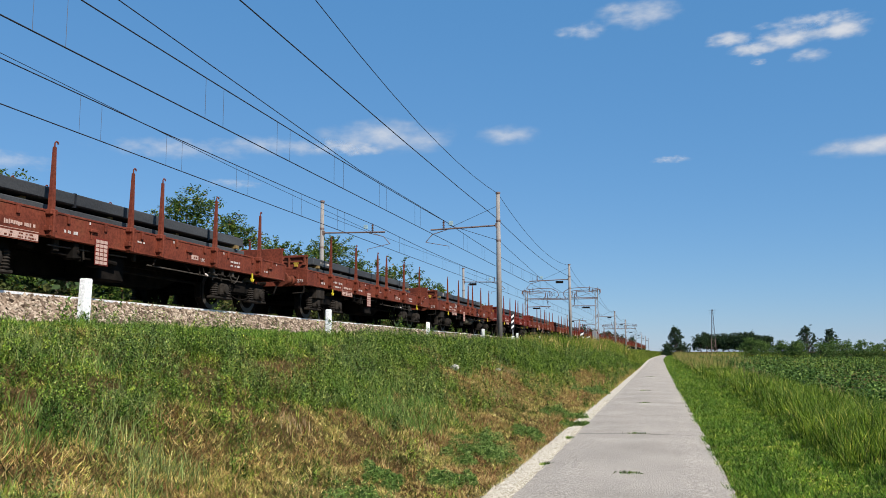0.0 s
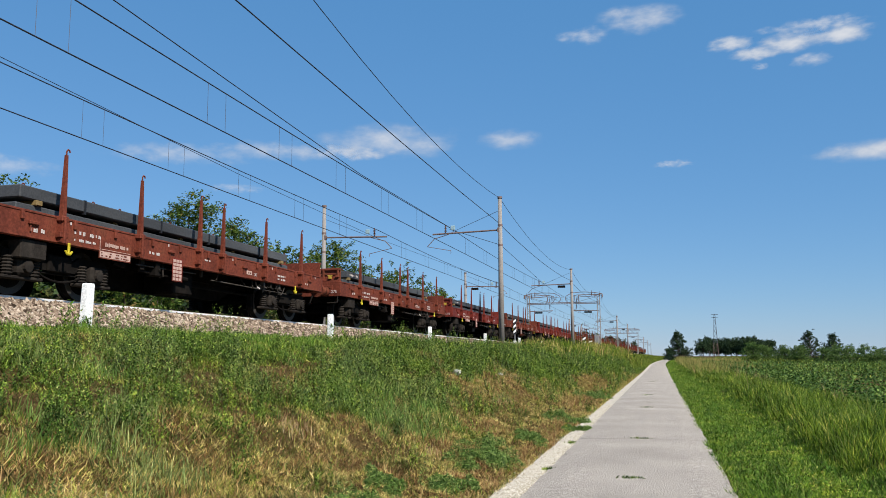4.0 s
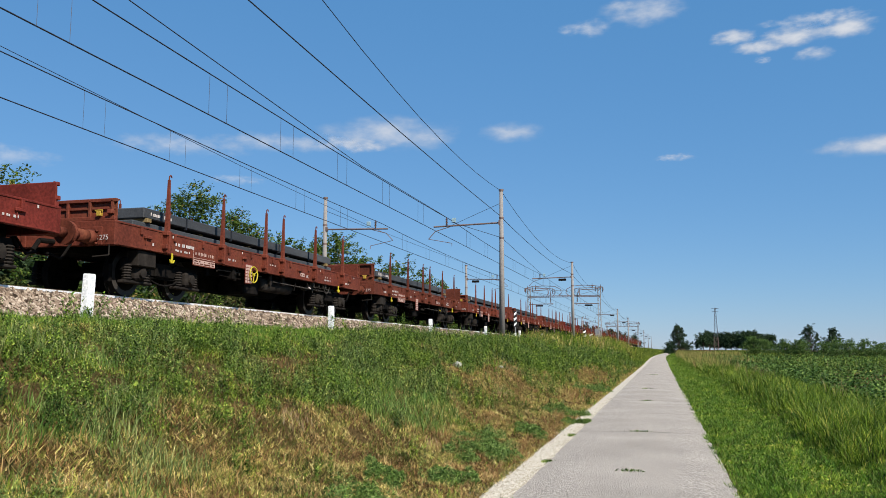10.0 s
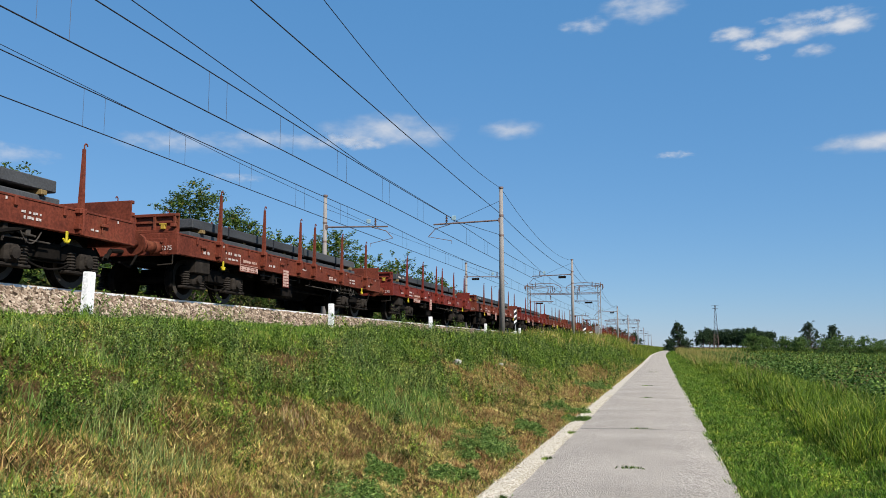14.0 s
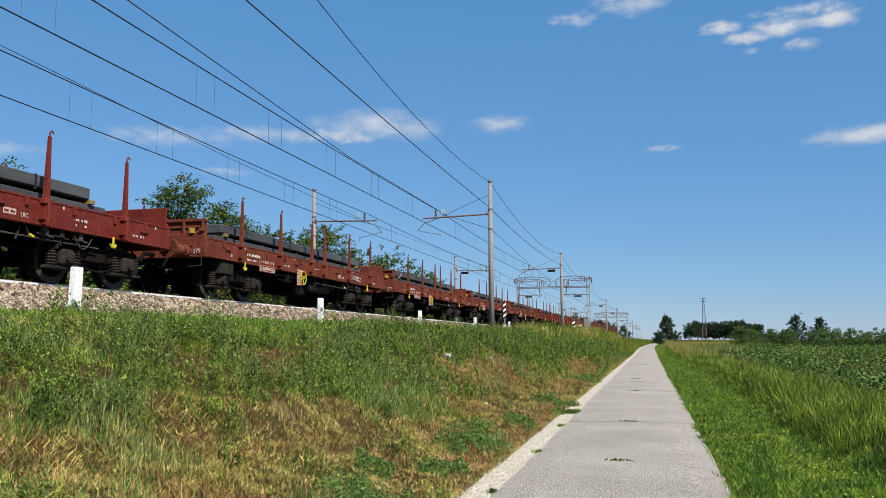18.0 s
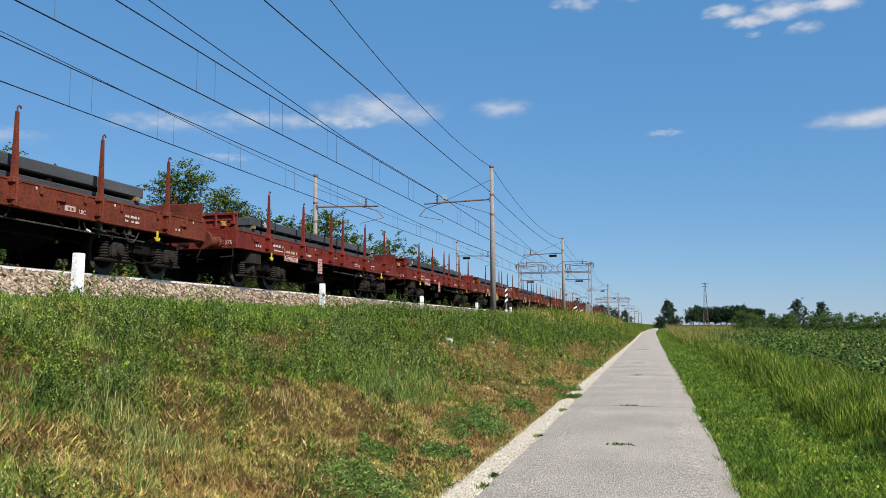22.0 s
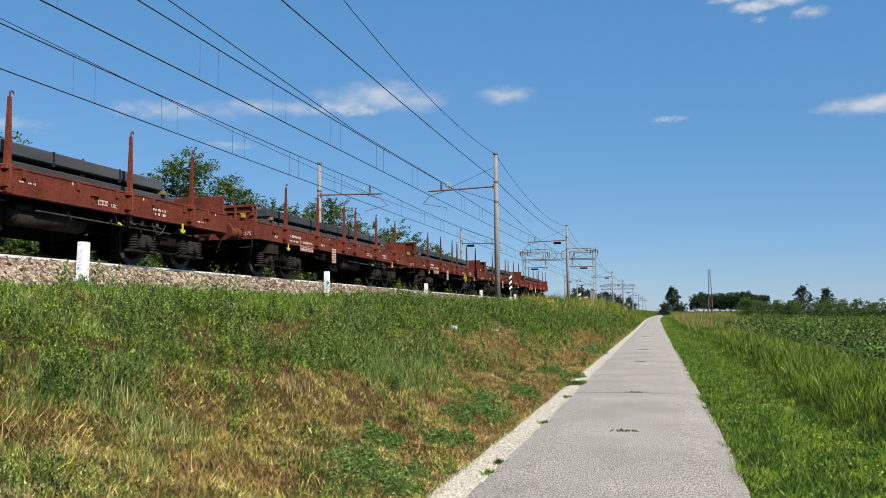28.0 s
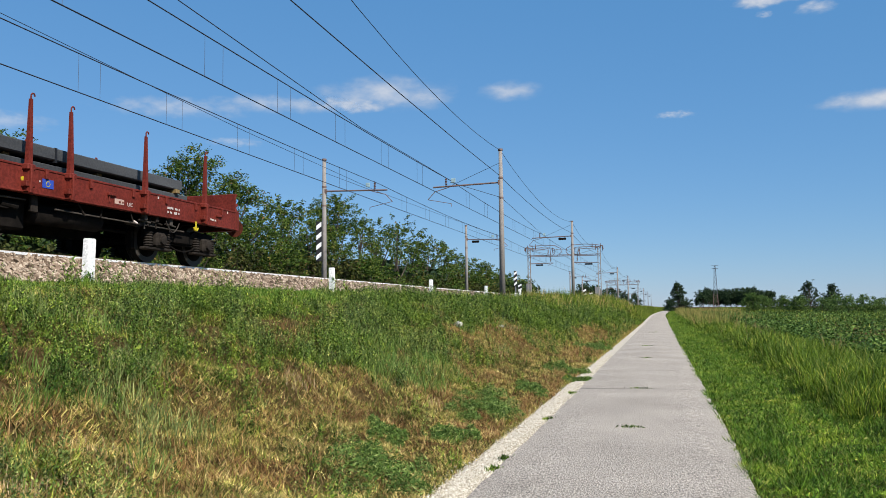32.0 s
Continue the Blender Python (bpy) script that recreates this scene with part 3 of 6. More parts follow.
def text_mesh(txt, size):
    cu = bpy.data.curves.new("lettering", "FONT")
    cu.body, cu.size, cu.extrude = txt, size, 0.002
    cu.resolution_u = 2
    ob = bpy.data.objects.new("lettering", cu)
    scene.collection.objects.link(ob)
    me = bpy.data.meshes.new_from_object(ob.evaluated_get(bpy.context.evaluated_depsgraph_get()))
    bpy.data.objects.remove(ob)
    me.materials.append(M_LETTER)
    return me


CODE = text_mesh("1275", 0.135)
UIC = text_mesh("UIC", 0.11)


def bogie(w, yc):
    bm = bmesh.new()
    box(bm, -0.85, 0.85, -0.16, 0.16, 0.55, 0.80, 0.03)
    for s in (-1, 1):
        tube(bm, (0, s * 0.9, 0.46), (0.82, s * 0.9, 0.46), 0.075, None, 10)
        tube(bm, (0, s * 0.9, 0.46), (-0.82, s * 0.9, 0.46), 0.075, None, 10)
    b = part("bogie", bm, M_DARK, w, "grimy four-wheel bogie, black with painted-in shade")
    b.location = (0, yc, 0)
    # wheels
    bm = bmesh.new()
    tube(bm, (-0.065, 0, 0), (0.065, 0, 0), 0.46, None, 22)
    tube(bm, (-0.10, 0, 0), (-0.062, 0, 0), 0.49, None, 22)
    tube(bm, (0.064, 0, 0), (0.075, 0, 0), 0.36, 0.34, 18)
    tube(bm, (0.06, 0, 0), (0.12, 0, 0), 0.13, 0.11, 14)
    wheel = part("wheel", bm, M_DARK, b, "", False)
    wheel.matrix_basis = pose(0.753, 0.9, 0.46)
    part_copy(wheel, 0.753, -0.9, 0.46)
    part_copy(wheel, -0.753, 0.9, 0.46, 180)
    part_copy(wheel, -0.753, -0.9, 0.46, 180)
    bm = bmesh.new()
    tube(bm, (0.064, 0, 0), (0.070, 0, 0), 0.462, 0.455, 26)
    tube(bm, (-0.105, 0, 0), (-0.100, 0, 0), 0.492, None, 26)
    tyre = part("tyre", bm, M_TYRE, b, "worn grey steel wheel rim")
    tyre.matrix_basis = pose(0.753, 0.9, 0.46)
    part_copy(tyre, 0.753, -0.9, 0.46)
    # side frames
    bm = bmesh.new()
    prof = [(-1.35, 0.50), (-1.30, 0.62), (-0.62, 0.62), (-0.42, 0.46), (0.42, 0.46), (0.62, 0.62), (1.30, 0.62), (1.35, 0.50),
            (1.28, 0.74), (0.55, 0.76), (0.36, 0.66), (-0.36, 0.66), (-0.55, 0.76), (-1.28, 0.74)]
    vs0 = [bm.verts.new((0.0, y, z)) for y, z in prof]
    f = bm.faces.new(vs0)
    r = bmesh.ops.extrude_face_region(bm, geom=[f])
    for v in r["geom"]:
        if isinstance(v, bmesh.types.BMVert):
            v.co.x += 0.09
    box(bm, -0.02, 0.13, -0.30, 0.30, 0.44, 0.74, 0.02)
    sf = part("side_frame", bm, M_DARK, b)
    sf.matrix_basis = pose(0.98, 0, 0)
    part_copy(sf, -0.98, 0, 0, 180)
    # axle boxes with their coil springs
    bm = bmesh.new()
    box(bm, -0.02, 0.22, -0.17, 0.17, 0.30, 0.62, 0.05)
    tube(bm, (0.18, 0, 0.46), (0.27, 0, 0.46), 0.12, 0.10, 12)
    box(bm, -0.02, 0.16, -0.46, 0.46, 0.24, 0.30, 0.015)
    ab = part("axle_box", bm, M_GRIME, b, "dusty grey axle box")
    ab.matrix_basis = pose(0.98, 0.9, 0)
    bm = bmesh.new()
    ring = []
    for k in range(13):
        rr = 0.105 if k % 2 else 0.078
        ring.append([bm.verts.new((0.09 + rr * math.cos(q * 0.7854), rr * math.sin(q * 0.7854), 0.30 + 0.0267 * k)) for q in range(8)])
    for a, b2 in zip(ring, ring[1:]):
        for q in range(8):
            bm.faces.new((a[q], a[(q + 1) % 8], b2[(q + 1) % 8], b2[q]))
    sp = part("coil_spring", bm, M_GRIME, b)
    sp.matrix_basis = pose(0.98, 0.9 - 0.31, 0)
    for y, s in ((0.9, 1), (-0.9, 1), (0.9, -1), (-0.9, -1)):
        if (y, s) != (0.9, 1):
            part_copy(ab, s * 0.98, y, 0, 0 if s > 0 else 180)
        for d in (-0.31, 0.31):
            if (y, s, d) != (0.9, 1, -0.31):
                part_copy(sp, s * 0.98, y + d, 0, 0 if s > 0 else 180)
    # brake rigging
    bm = bmesh.new()
    tube(bm, (1.02, -0.55, 0.42), (1.02, 0.55, 0.42), 0.022, None, 6)
    for k in range(8):
        a, c = k / 8, (k + 1) / 8
        tube(bm, (1.10, -0.55 + 1.1 * a, 0.40 - 0.5 * a * (1 - a)), (1.10, -0.55 + 1.1 * c, 0.40 - 0.5 * c * (1 - c)), 0.018, None, 5)
    part("brake_rigging", bm, M_DARK, b)
    for q in (1.41, -1.41):
        bm = bmesh.new()
        box(bm, 0.70, 0.86, q - 0.05, q + 0.05, 0.25, 0.62, 0.02)
        part("brake_block", bm, M_DARK, b)
    return b


def wagon(red, seed, tank=None, handwheel=0.0, chalk="", truss=False, tall=False, plate=0, sign=False):
    """A four-axle flat wagon with stakes and end flaps; its leading headstock lies at y = 0, the rail head at z = 0."""
    words = {0: "oxide red", 1: "faded red", 2: "rusty red brown"}[red]
    red = M_RED[red]
    r = random.Random(seed)
    w = thing("flat_wagon", words + " flat wagon with upright stakes carrying steel slabs", "flat wagon", "wagons of the train")
    for s in (1, -1):
        bm = bmesh.new()
        box(bm, -0.012, 0.012, 0, BODY, 0.93, 1.36)
        box(bm, -0.10, 0.02, 0, BODY, 0.915, 0.945, 0.006)
        box(bm, -0.10, 0.025, 0, BODY, 1.335, 1.375, 0.006)
        for k in range(11):
            y = 0.8 + 1.14 * k + r.uniform(-0.1, 0.1)
            box(bm, 0.01, 0.05, y, y + 0.07, 1.20, 1.36, 0.008)
        for y in (0.9, 4.9, 8.1, 12.0):
            box(bm, 0.01, 0.06, y, y + 0.22, 1.14, 1.20, 0.01)
            tube(bm, (0.03, y + 0.05, 1.02), (0.03, y + 0.05, 1.2), 0.012, None, 5)
        o = part("side_sill", bm, red, w)
        o.matrix_basis = pose(s * 1.35, 0 if s > 0 else BODY, 0, 0, 0, 0 if s > 0 else 180)
    bm = bmesh.new()
    for k in range(43):
        box(bm, -1.3, 1.3, 0.12 + 0.298 * k, 0.12 + 0.298 * k + 0.285, 1.27, 1.315)
    part("deck", bm, M_DECK, w, "dark timber deck boards")
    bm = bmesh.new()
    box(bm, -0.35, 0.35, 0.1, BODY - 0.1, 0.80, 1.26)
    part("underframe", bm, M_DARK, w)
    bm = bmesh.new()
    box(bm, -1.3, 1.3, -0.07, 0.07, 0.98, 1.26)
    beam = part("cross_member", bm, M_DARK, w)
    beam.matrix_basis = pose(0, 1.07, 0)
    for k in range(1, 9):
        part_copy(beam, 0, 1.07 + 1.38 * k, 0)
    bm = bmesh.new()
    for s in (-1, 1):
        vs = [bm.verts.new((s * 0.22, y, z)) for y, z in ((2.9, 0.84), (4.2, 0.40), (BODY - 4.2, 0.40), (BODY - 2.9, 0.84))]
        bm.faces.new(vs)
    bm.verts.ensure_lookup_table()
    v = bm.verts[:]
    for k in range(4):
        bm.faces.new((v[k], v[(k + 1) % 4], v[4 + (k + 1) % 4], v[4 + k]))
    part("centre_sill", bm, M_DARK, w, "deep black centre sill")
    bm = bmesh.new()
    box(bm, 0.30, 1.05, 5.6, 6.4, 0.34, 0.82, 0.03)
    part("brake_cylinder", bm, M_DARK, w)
    for e in (0, 1):
        yb, fl = (0, 1) if e == 0 else (BODY, -1)
        hs = bmesh.new()
        box(hs, -1.37, 1.37, -0.02, 0.10, 0.90, 1.38, 0.012)
        box(hs, -0.12, 0.12, -0.03, 0.0, 1.22, 1.34, 0.01)
        for s in (-1, 1):
            box(hs, s * 0.87 - 0.24, s * 0.87 + 0.24, -0.05, -0.015, 0.90, 1.26, 0.01)
        h = part("headstock", hs, red, w)
        h.matrix_basis = pose(0, yb, 0, 0, 0, 0 if e == 0 else 180)
        if e == 0:
            t = new("lettering", CODE)
            t.parent = w
            t.matrix_basis = pose(0.99, -0.056, 1.0, 90, 0, 0)
            t["label"] = "white painted code number"
        for s in (-1, 1):
            bb = bmesh.new()
            tube(bb, (0, 0, 0), (0, -0.16, 0), 0.16, 0.13, 16)
            tube(bb, (0, -0.14, 0), (0, -0.42, 0), 0.125, None, 16)
            tube(bb, (0, -0.42, 0), (0, -0.65, 0), 0.09, None, 16)
            for k in range(4):
                a = k * 1.57 + 0.78
                tube(bb, (0.19 * math.cos(a), 0, 0.17 * math.sin(a)), (0.19 * math.cos(a), -0.05, 0.17 * math.sin(a)), 0.025, None, 6)
            bo = part("buffer", bb, M_RED[2], w, "", True)
            bo.matrix_basis = pose(s * 0.875, yb - fl * 0.05, 1.05, 0, 0, 0 if e == 0 else 180)
            dd = bmesh.new()
            tube(dd, (0, -0.65, 0), (0, -0.69, 0), 0.225, 0.21, 24)
            part("buffer_disc", dd, M_RED[2], bo, "rust brown worn round buffer plate")
        hk = bmesh.new()
        tube(hk, (0, -0.02, 1.0), (0, -0.40, 0.98), 0.05, None, 8)
        tube(hk, (0, -0.40, 0.98), (0, -0.55, 0.78), 0.045, None, 8)
        for s in (-1, 1):
            ho = bmesh.new()
            tube(ho, (s * 0.4, -0.02, 0.95), (s * 0.42, -0.30, 0.62), 0.025, None, 6)
            tube(ho, (s * 0.42, -0.30, 0.62), (s * 0.38, -0.62, 0.70), 0.025, None, 6)
            hose = part("brake_hose", ho, M_DARK, w)
            hose.matrix_basis = pose(0, yb, 0, 0, 0, 0 if e == 0 else 180)
        c = part("coupling", hk, M_DARK, w)
        c.matrix_basis = pose(0, yb, 0, 0, 0, 0 if e == 0 else 180)
        st = bmesh.new()
        tube(st, (1.28, -0.05, 0.9), (1.28, -0.05, 0.70), 0.014, None, 6)
        tube(st, (1.28, -0.05, 0.70), (0.92, -0.05, 0.68), 0.014, None, 6)
        sp = part("step_iron", st, M_GRIME, w)
        sp.matrix_basis = pose(0, yb, 0, 0, 0, 0 if e == 0 else 180)
        ft = 1.80 + (0.20 if tall else 0)
        fb = bmesh.new()
        box(fb, -1.33, 1.33, 0.07, 0.10, 1.38, ft, 0.006)
        box(fb, -1.34, 1.34, 0.01, 0.09, ft - 0.06, ft + 0.01, 0.01)
        box(fb, -1.33, 1.33, 0.0, 0.08, 1.38, 1.46, 0.01)
        for k in range(6):
            x = -1.28 + 2.5 * k / 5
            box(fb, x, x + 0.06, 0.01, 0.08, 1.42, ft - 0.03, 0.008)
        box(fb, -1.30, 1.30, 0.03, 0.08, 1.60, 1.635, 0.005)
        fo = part("end_flap", fb, red, w)
        fo.matrix_basis = pose(0, yb, 0, 0, 0, 0 if e == 0 else 180)
        for s in (-1, 1):
            lb = bmesh.new()
            box(lb, s * 1.0 - 0.05, s * 1.0 + 0.05, -0.05, 0.03, 1.46, 1.56, 0.01)
            tube(lb, (s * 1.0 - 0.08, -0.03, 1.57), (s * 1.0 + 0.08, -0.03, 1.57), 0.018, None, 8)
            part("latch", lb, M_LATCH, fo, "dull yellow latch")
            lb = bmesh.new()
            box(lb, s * 1.25 - 0.06, s * 1.25 + 0.06, -0.06, 0.04, 1.50, 1.58, 0.01)
            part("hinge", lb, red, fo)
    # stakes
    bm = bmesh.new()
    vs = box(bm, 0.0, 0.10, -0.056, 0.056, 0.93, 2.47)
    for v in vs:
        if v.co.z > 1.7:
            v.co.y *= 0.48
            v.co.x = 0.035 if v.co.x < 0.05 else 0.075
    box(bm, -0.01, 0.115, -0.10, 0.10, 1.0, 1.10, 0.01)
    box(bm, -0.01, 0.125, -0.09, 0.09, 1.28, 1.38, 0.015)
    box(bm, 0.08, 0.14, -0.03, 0.03, 0.90, 1.35, 0.01)
    hook = [(0.055, 0, 2.45), (0.055, 0.0, 2.54), (0.055, 0.03, 2.575), (0.055, 0.07, 2.57), (0.055, 0.085, 2.53)]
    for a, b2 in zip(hook, hook[1:]):
        tube(bm, a, b2, 0.014, None, 5)
    first = None
    for s in (1, -1):
        for i, y in enumerate(STAKES):
            lean = r.uniform(-0.8, 0.8)
            if first is None:
                first = part("stake", bm, red, w)
                o = first
            else:
                o = part_copy(first)
            o.matrix_basis = pose(s * 1.36, y, 0, lean, 0, 0 if s > 0 else 180)
    for yc in (2.0 + 0.02, BODY - 2.02):
        bogie(w, yc)
    # yellow brake pull and small fittings
    bm = bmesh.new()
    box(bm, 0, 0.03, -0.026, 0.026, 0.76, 0.94, 0.008)
    tube(bm, (0.015, -0.085, 0.80), (0.015, -0.04, 0.745), 0.018, 0.022, 8)
    tube(bm, (0.015, -0.04, 0.745), (0.015, 0.04, 0.745), 0.022, None, 8)
    tube(bm, (0.015, 0.04, 0.745), (0.015, 0.085, 0.80), 0.022, 0.018, 8)
    y1 = part("brake_pull", bm, M_YELLOW, w, "bright yellow brake pull")
    y1.matrix_basis = pose(1.38, 1.86, 0)
    part_copy(y1, 1.38, BODY - 1.95, 0)
    bm = bmesh.new()
    box(bm, 1.02, 1.30, 0.85, 1.45, 0.58, 0.90, 0.02)
    part("tool_box", bm, M_GRIME, w, "grey steel box under the sill")
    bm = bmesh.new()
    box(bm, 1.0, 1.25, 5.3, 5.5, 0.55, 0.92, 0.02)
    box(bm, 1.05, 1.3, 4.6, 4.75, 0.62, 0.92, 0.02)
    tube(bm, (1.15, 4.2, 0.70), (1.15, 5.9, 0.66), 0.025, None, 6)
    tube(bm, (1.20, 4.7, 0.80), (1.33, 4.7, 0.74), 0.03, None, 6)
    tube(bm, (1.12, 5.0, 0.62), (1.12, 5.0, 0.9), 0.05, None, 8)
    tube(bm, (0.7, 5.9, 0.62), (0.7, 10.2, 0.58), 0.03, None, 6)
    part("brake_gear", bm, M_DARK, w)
    # pipes, levers and hangers below the sill
    for q in range(9):
        y = 3.3 + 0.82 * q + r.uniform(-0.25, 0.25)
        bm = bmesh.new()
        h = r.uniform(0.12, 0.34)
        a = r.choice((0, 1, 2))
        if a == 0:
            box(bm, 1.16, 1.22, y, y + r.uniform(0.05, 0.16), 0.92 - h, 0.93, 0.008)
        elif a == 1:
            tube(bm, (1.22, y, 0.92), (1.26, y + r.uniform(-0.2, 0.2), 0.90 - h), 0.018, None, 6)
        else:
            tube(bm, (1.15, y, 0.85 - h / 2), (1.15, y + 0.35, 0.82 - h / 2), 0.05, None, 8)
        part("hanger", bm, M_GRIME if q % 3 else M_DARK, w)
    bm = bmesh.new()
    for k in range(8):
        a, c2 = k / 8, (k + 1) / 8
        tube(bm, (1.30, 10.1 + 0.5 * a, 0.86 - 0.9 * a * (1 - a)), (1.30, 10.1 + 0.5 * c2, 0.86 - 0.9 * c2 * (1 - c2)), 0.012, None, 5)
    part("brake_cable", bm, M_IRON, w, "grey hanging brake cable")
    # brake valves and their pipes, hung in the light below the sill
    for q, y in enumerate((9.35, 9.75, 10.25)):
        bm = bmesh.new()
        h = 0.10 + 0.05 * r.random()
        box(bm, 1.20, 1.31, y, y + 0.10, 0.90 - h, 0.92, 0.01)
        tube(bm, (1.25, y + 0.05, 0.90 - h), (1.27, y + 0.05, 0.68 - 0.08 * r.random()), 0.016, None, 6)
        tube(bm, (1.26, y - 0.14, 0.80), (1.26, y + 0.26, 0.77), 0.02, None, 6)
        part("brake_valve", bm, M_IRON if q != 1 else M_GRIME, w, "dusty grey brake valve with pipes")
    bm = bmesh.new()
    tube(bm, (1.22, 6.9, 0.74), (1.22, 10.9, 0.70), 0.016, None, 6)
    tube(bm, (1.24, 4.0, 0.80), (1.24, 6.2, 0.82), 0.014, None, 6)
    part("brake_pipe", bm, M_IRON, w, "thin grey brake pipe")
    bm = bmesh.new()
    tube(bm, (1.30, 8.9, 0.90), (1.33, 8.95, 0.72), 0.014, None, 6)
    lever = part("lever", bm, M_GRIME, w)
    bm = bmesh.new()
    tube(bm, (1.33, 8.95, 0.74), (1.37, 9.02, 0.70), 0.024, None, 6)
    part("lever_grip", bm, M_YELLOW if seed % 2 else M_LETTER, lever, "bright lever grip")
    if chalk:
        t = new("chalk_mark", text_mesh(chalk, 0.30))
        t.parent = w
        t.matrix_basis = pose(1.372, 3.1, 1.13, 90, 0, 90)
        t["label"] = "white chalk figures"
    if tank:
        bm = bmesh.new()
        tube(bm, (0.95, 6.6, 0.66), (0.95, 8.3, 0.66), 0.19, None, 18)
        tube(bm, (0.95, 6.5, 0.66), (0.95, 6.6, 0.66), 0.12, 0.19, 18)
        tube(bm, (0.95, 8.3, 0.66), (0.95, 8.4, 0.66), 0.19, 0.12, 18)
        part("air_tank", bm, tank, w, "horizontal cylindrical air tank", True)
    if handwheel:
        bm = bmesh.new()
        for k in range(20):
            a, b2 = k * 6.2832 / 20, (k + 1) * 6.2832 / 20
            tube(bm, (0.04, 0.20 * math.cos(a), 0.20 * math.sin(a)), (0.04, 0.20 * math.cos(b2), 0.20 * math.sin(b2)), 0.016, None, 6)
        for k in range(3):
            a = k * 2.094 + 0.5
            tube(bm, (0.04, 0, 0), (0.04, 0.20 * math.cos(a), 0.20 * math.sin(a)), 0.013, None, 5)
        tube(bm, (-0.1, 0, 0), (0.06, 0, 0), 0.045, None, 8)
        hw = part("handwheel", bm, M_YELLOW, w, "yellow brake handwheel")
        hw.matrix_basis = pose(1.37, handwheel, 0.80)
    if truss:
        bm = bmesh.new()
        pts = [(1.28, 2.6, 0.92), (1.28, 4.6, 0.48), (1.28, 8.4, 0.48), (1.28, 10.4, 0.92)]
        for a, b2 in zip(pts, pts[1:]):
            tube(bm, a, b2, 0.045, None, 6)
        for y in (4.6, 6.5, 8.4):
            box(bm, 1.22, 1.32, y - 0.06, y + 0.06, 0.46, 0.93, 0.01)
        part("truss_rod", bm, M_DARK, w)
    # markings on the sill
    bm = bmesh.new()
    box(bm, 1.362, 1.368, 2.70, 3.64, 0.78, 1.13)
    pl = part("marking_plate", bm, M_RED[1], w, "dull red plate with worn lettering")
    bm = bmesh.new()
    bars(bm, 2.80, 3.58, 0.985, 1.115, 1, seed + 1, 1.37, 0.12)
    for a, b2, z0, z1 in ((2.715, 3.63, 0.80, 0.915), (2.715, 3.63, 0.945, 0.955), (2.715, 2.725, 0.80, 1.11)):
        box(bm, 1.367, 1.372, a, b2, z0, z1)
    part("lettering", bm, M_PINK, pl)["kind"] = "stuff"
    bm = bmesh.new()
    bars(bm, 2.76, 3.60, 0.805, 0.86, 1, seed + 3, 1.374, 0.3)
    bars(bm, 2.76, 3.60, 0.86, 0.912, 1, seed + 4, 1.374, 0.4)
    if len(bm.faces):
        part("lettering", bm, M_RED[2], pl)["kind"] = "stuff"
    bm = bmesh.new()
    box(bm, 1.362, 1.37, 5.08, 5.46, 0.56, 1.06)
    gp = part("load_grid", bm, M_RED[0], w, "tall load table plate")
    bm = bmesh.new()
    for k in range(6):
        for q in range(3):
            box(bm, 1.369, 1.374, 5.10 + 0.115 * q, 5.195 + 0.115 * q, 0.58 + 0.078 * k, 0.64 + 0.078 * k)
    part("lettering", bm, M_PINK if plate == 0 else M_LETTER, gp)["kind"] = "stuff"
    for q, (a, b2, z0, z1, rows, cut) in enumerate(((0.95, 1.3, 1.00, 1.12, 1, 0.3), (2.02, 2.75, 1.10, 1.22, 1, 0.2), (2.02, 2.6, 0.99, 1.07, 1, 0.2), (4.25, 4.6, 1.02, 1.12, 1, 0.2),
                                                    (6.35, 6.75, 1.12, 1.18, 1, 0.3), (10.05, 10.5, 1.0, 1.18, 2, 0.3), (11.75, 12.1, 1.02, 1.10, 1, 0.2))):
        bm = bmesh.new()
        bars(bm, a, b2, z0, z1, rows, seed + 2 + q, 1.366, cut)
        if len(bm.faces):
            part("lettering", bm, M_LETTER, w, "small worn white lettering")["kind"] = "stuff"
    bm = bmesh.new()
    box(bm, 1.364, 1.369, 8.32, 8.60, 1.01, 1.11)
    cp = part("class_panel", bm, M_PINK, w, "pale framed class panel")
    bm = bmesh.new()
    bars(bm, 8.34, 8.58, 1.02, 1.10, 1, seed + 40, 1.370, 0.2)
    part("lettering", bm, red, cp)["kind"] = "stuff"
    t = new("lettering", UIC)
    t.parent = w
    t.matrix_basis = pose(1.366, 8.70, 1.0, 90, 0, 90)
    for y in (1.9, 4.9, 7.6, 9.7, 12.5):
        bm = bmesh.new()
        box(bm, 1.365, 1.37, y, y + 0.035, 1.27, 1.32)
        part("paint_tick", bm, M_LETTER, w)
    if sign:
        bm = bmesh.new()
        box(bm, 1.364, 1.371, 6.42, 6.68, 1.05, 1.20)
        part("sign_panel", bm, M_BLUE, w, "small blue sign with a ring of stars")
        bm = bmesh.new()
        for k in range(12):
            a = k * math.pi / 6
            box(bm, 1.370, 1.374, 6.55 + 0.045 * math.cos(a) - 0.007, 6.55 + 0.045 * math.cos(a) + 0.007, 1.125 + 0.045 * math.sin(a) - 0.007, 1.125 + 0.045 * math.sin(a) + 0.007)
        part("star_ring", bm, M_YELLOW, w)["kind"] = "stuff"
        bm = bmesh.new()
        tube(bm, (1.364, 5.98, 1.13), (1.372, 5.98, 1.13), 0.045, None, 14)
        part("disc_mark", bm, M_YELLOW, w, "small round yellow mark")
    return w


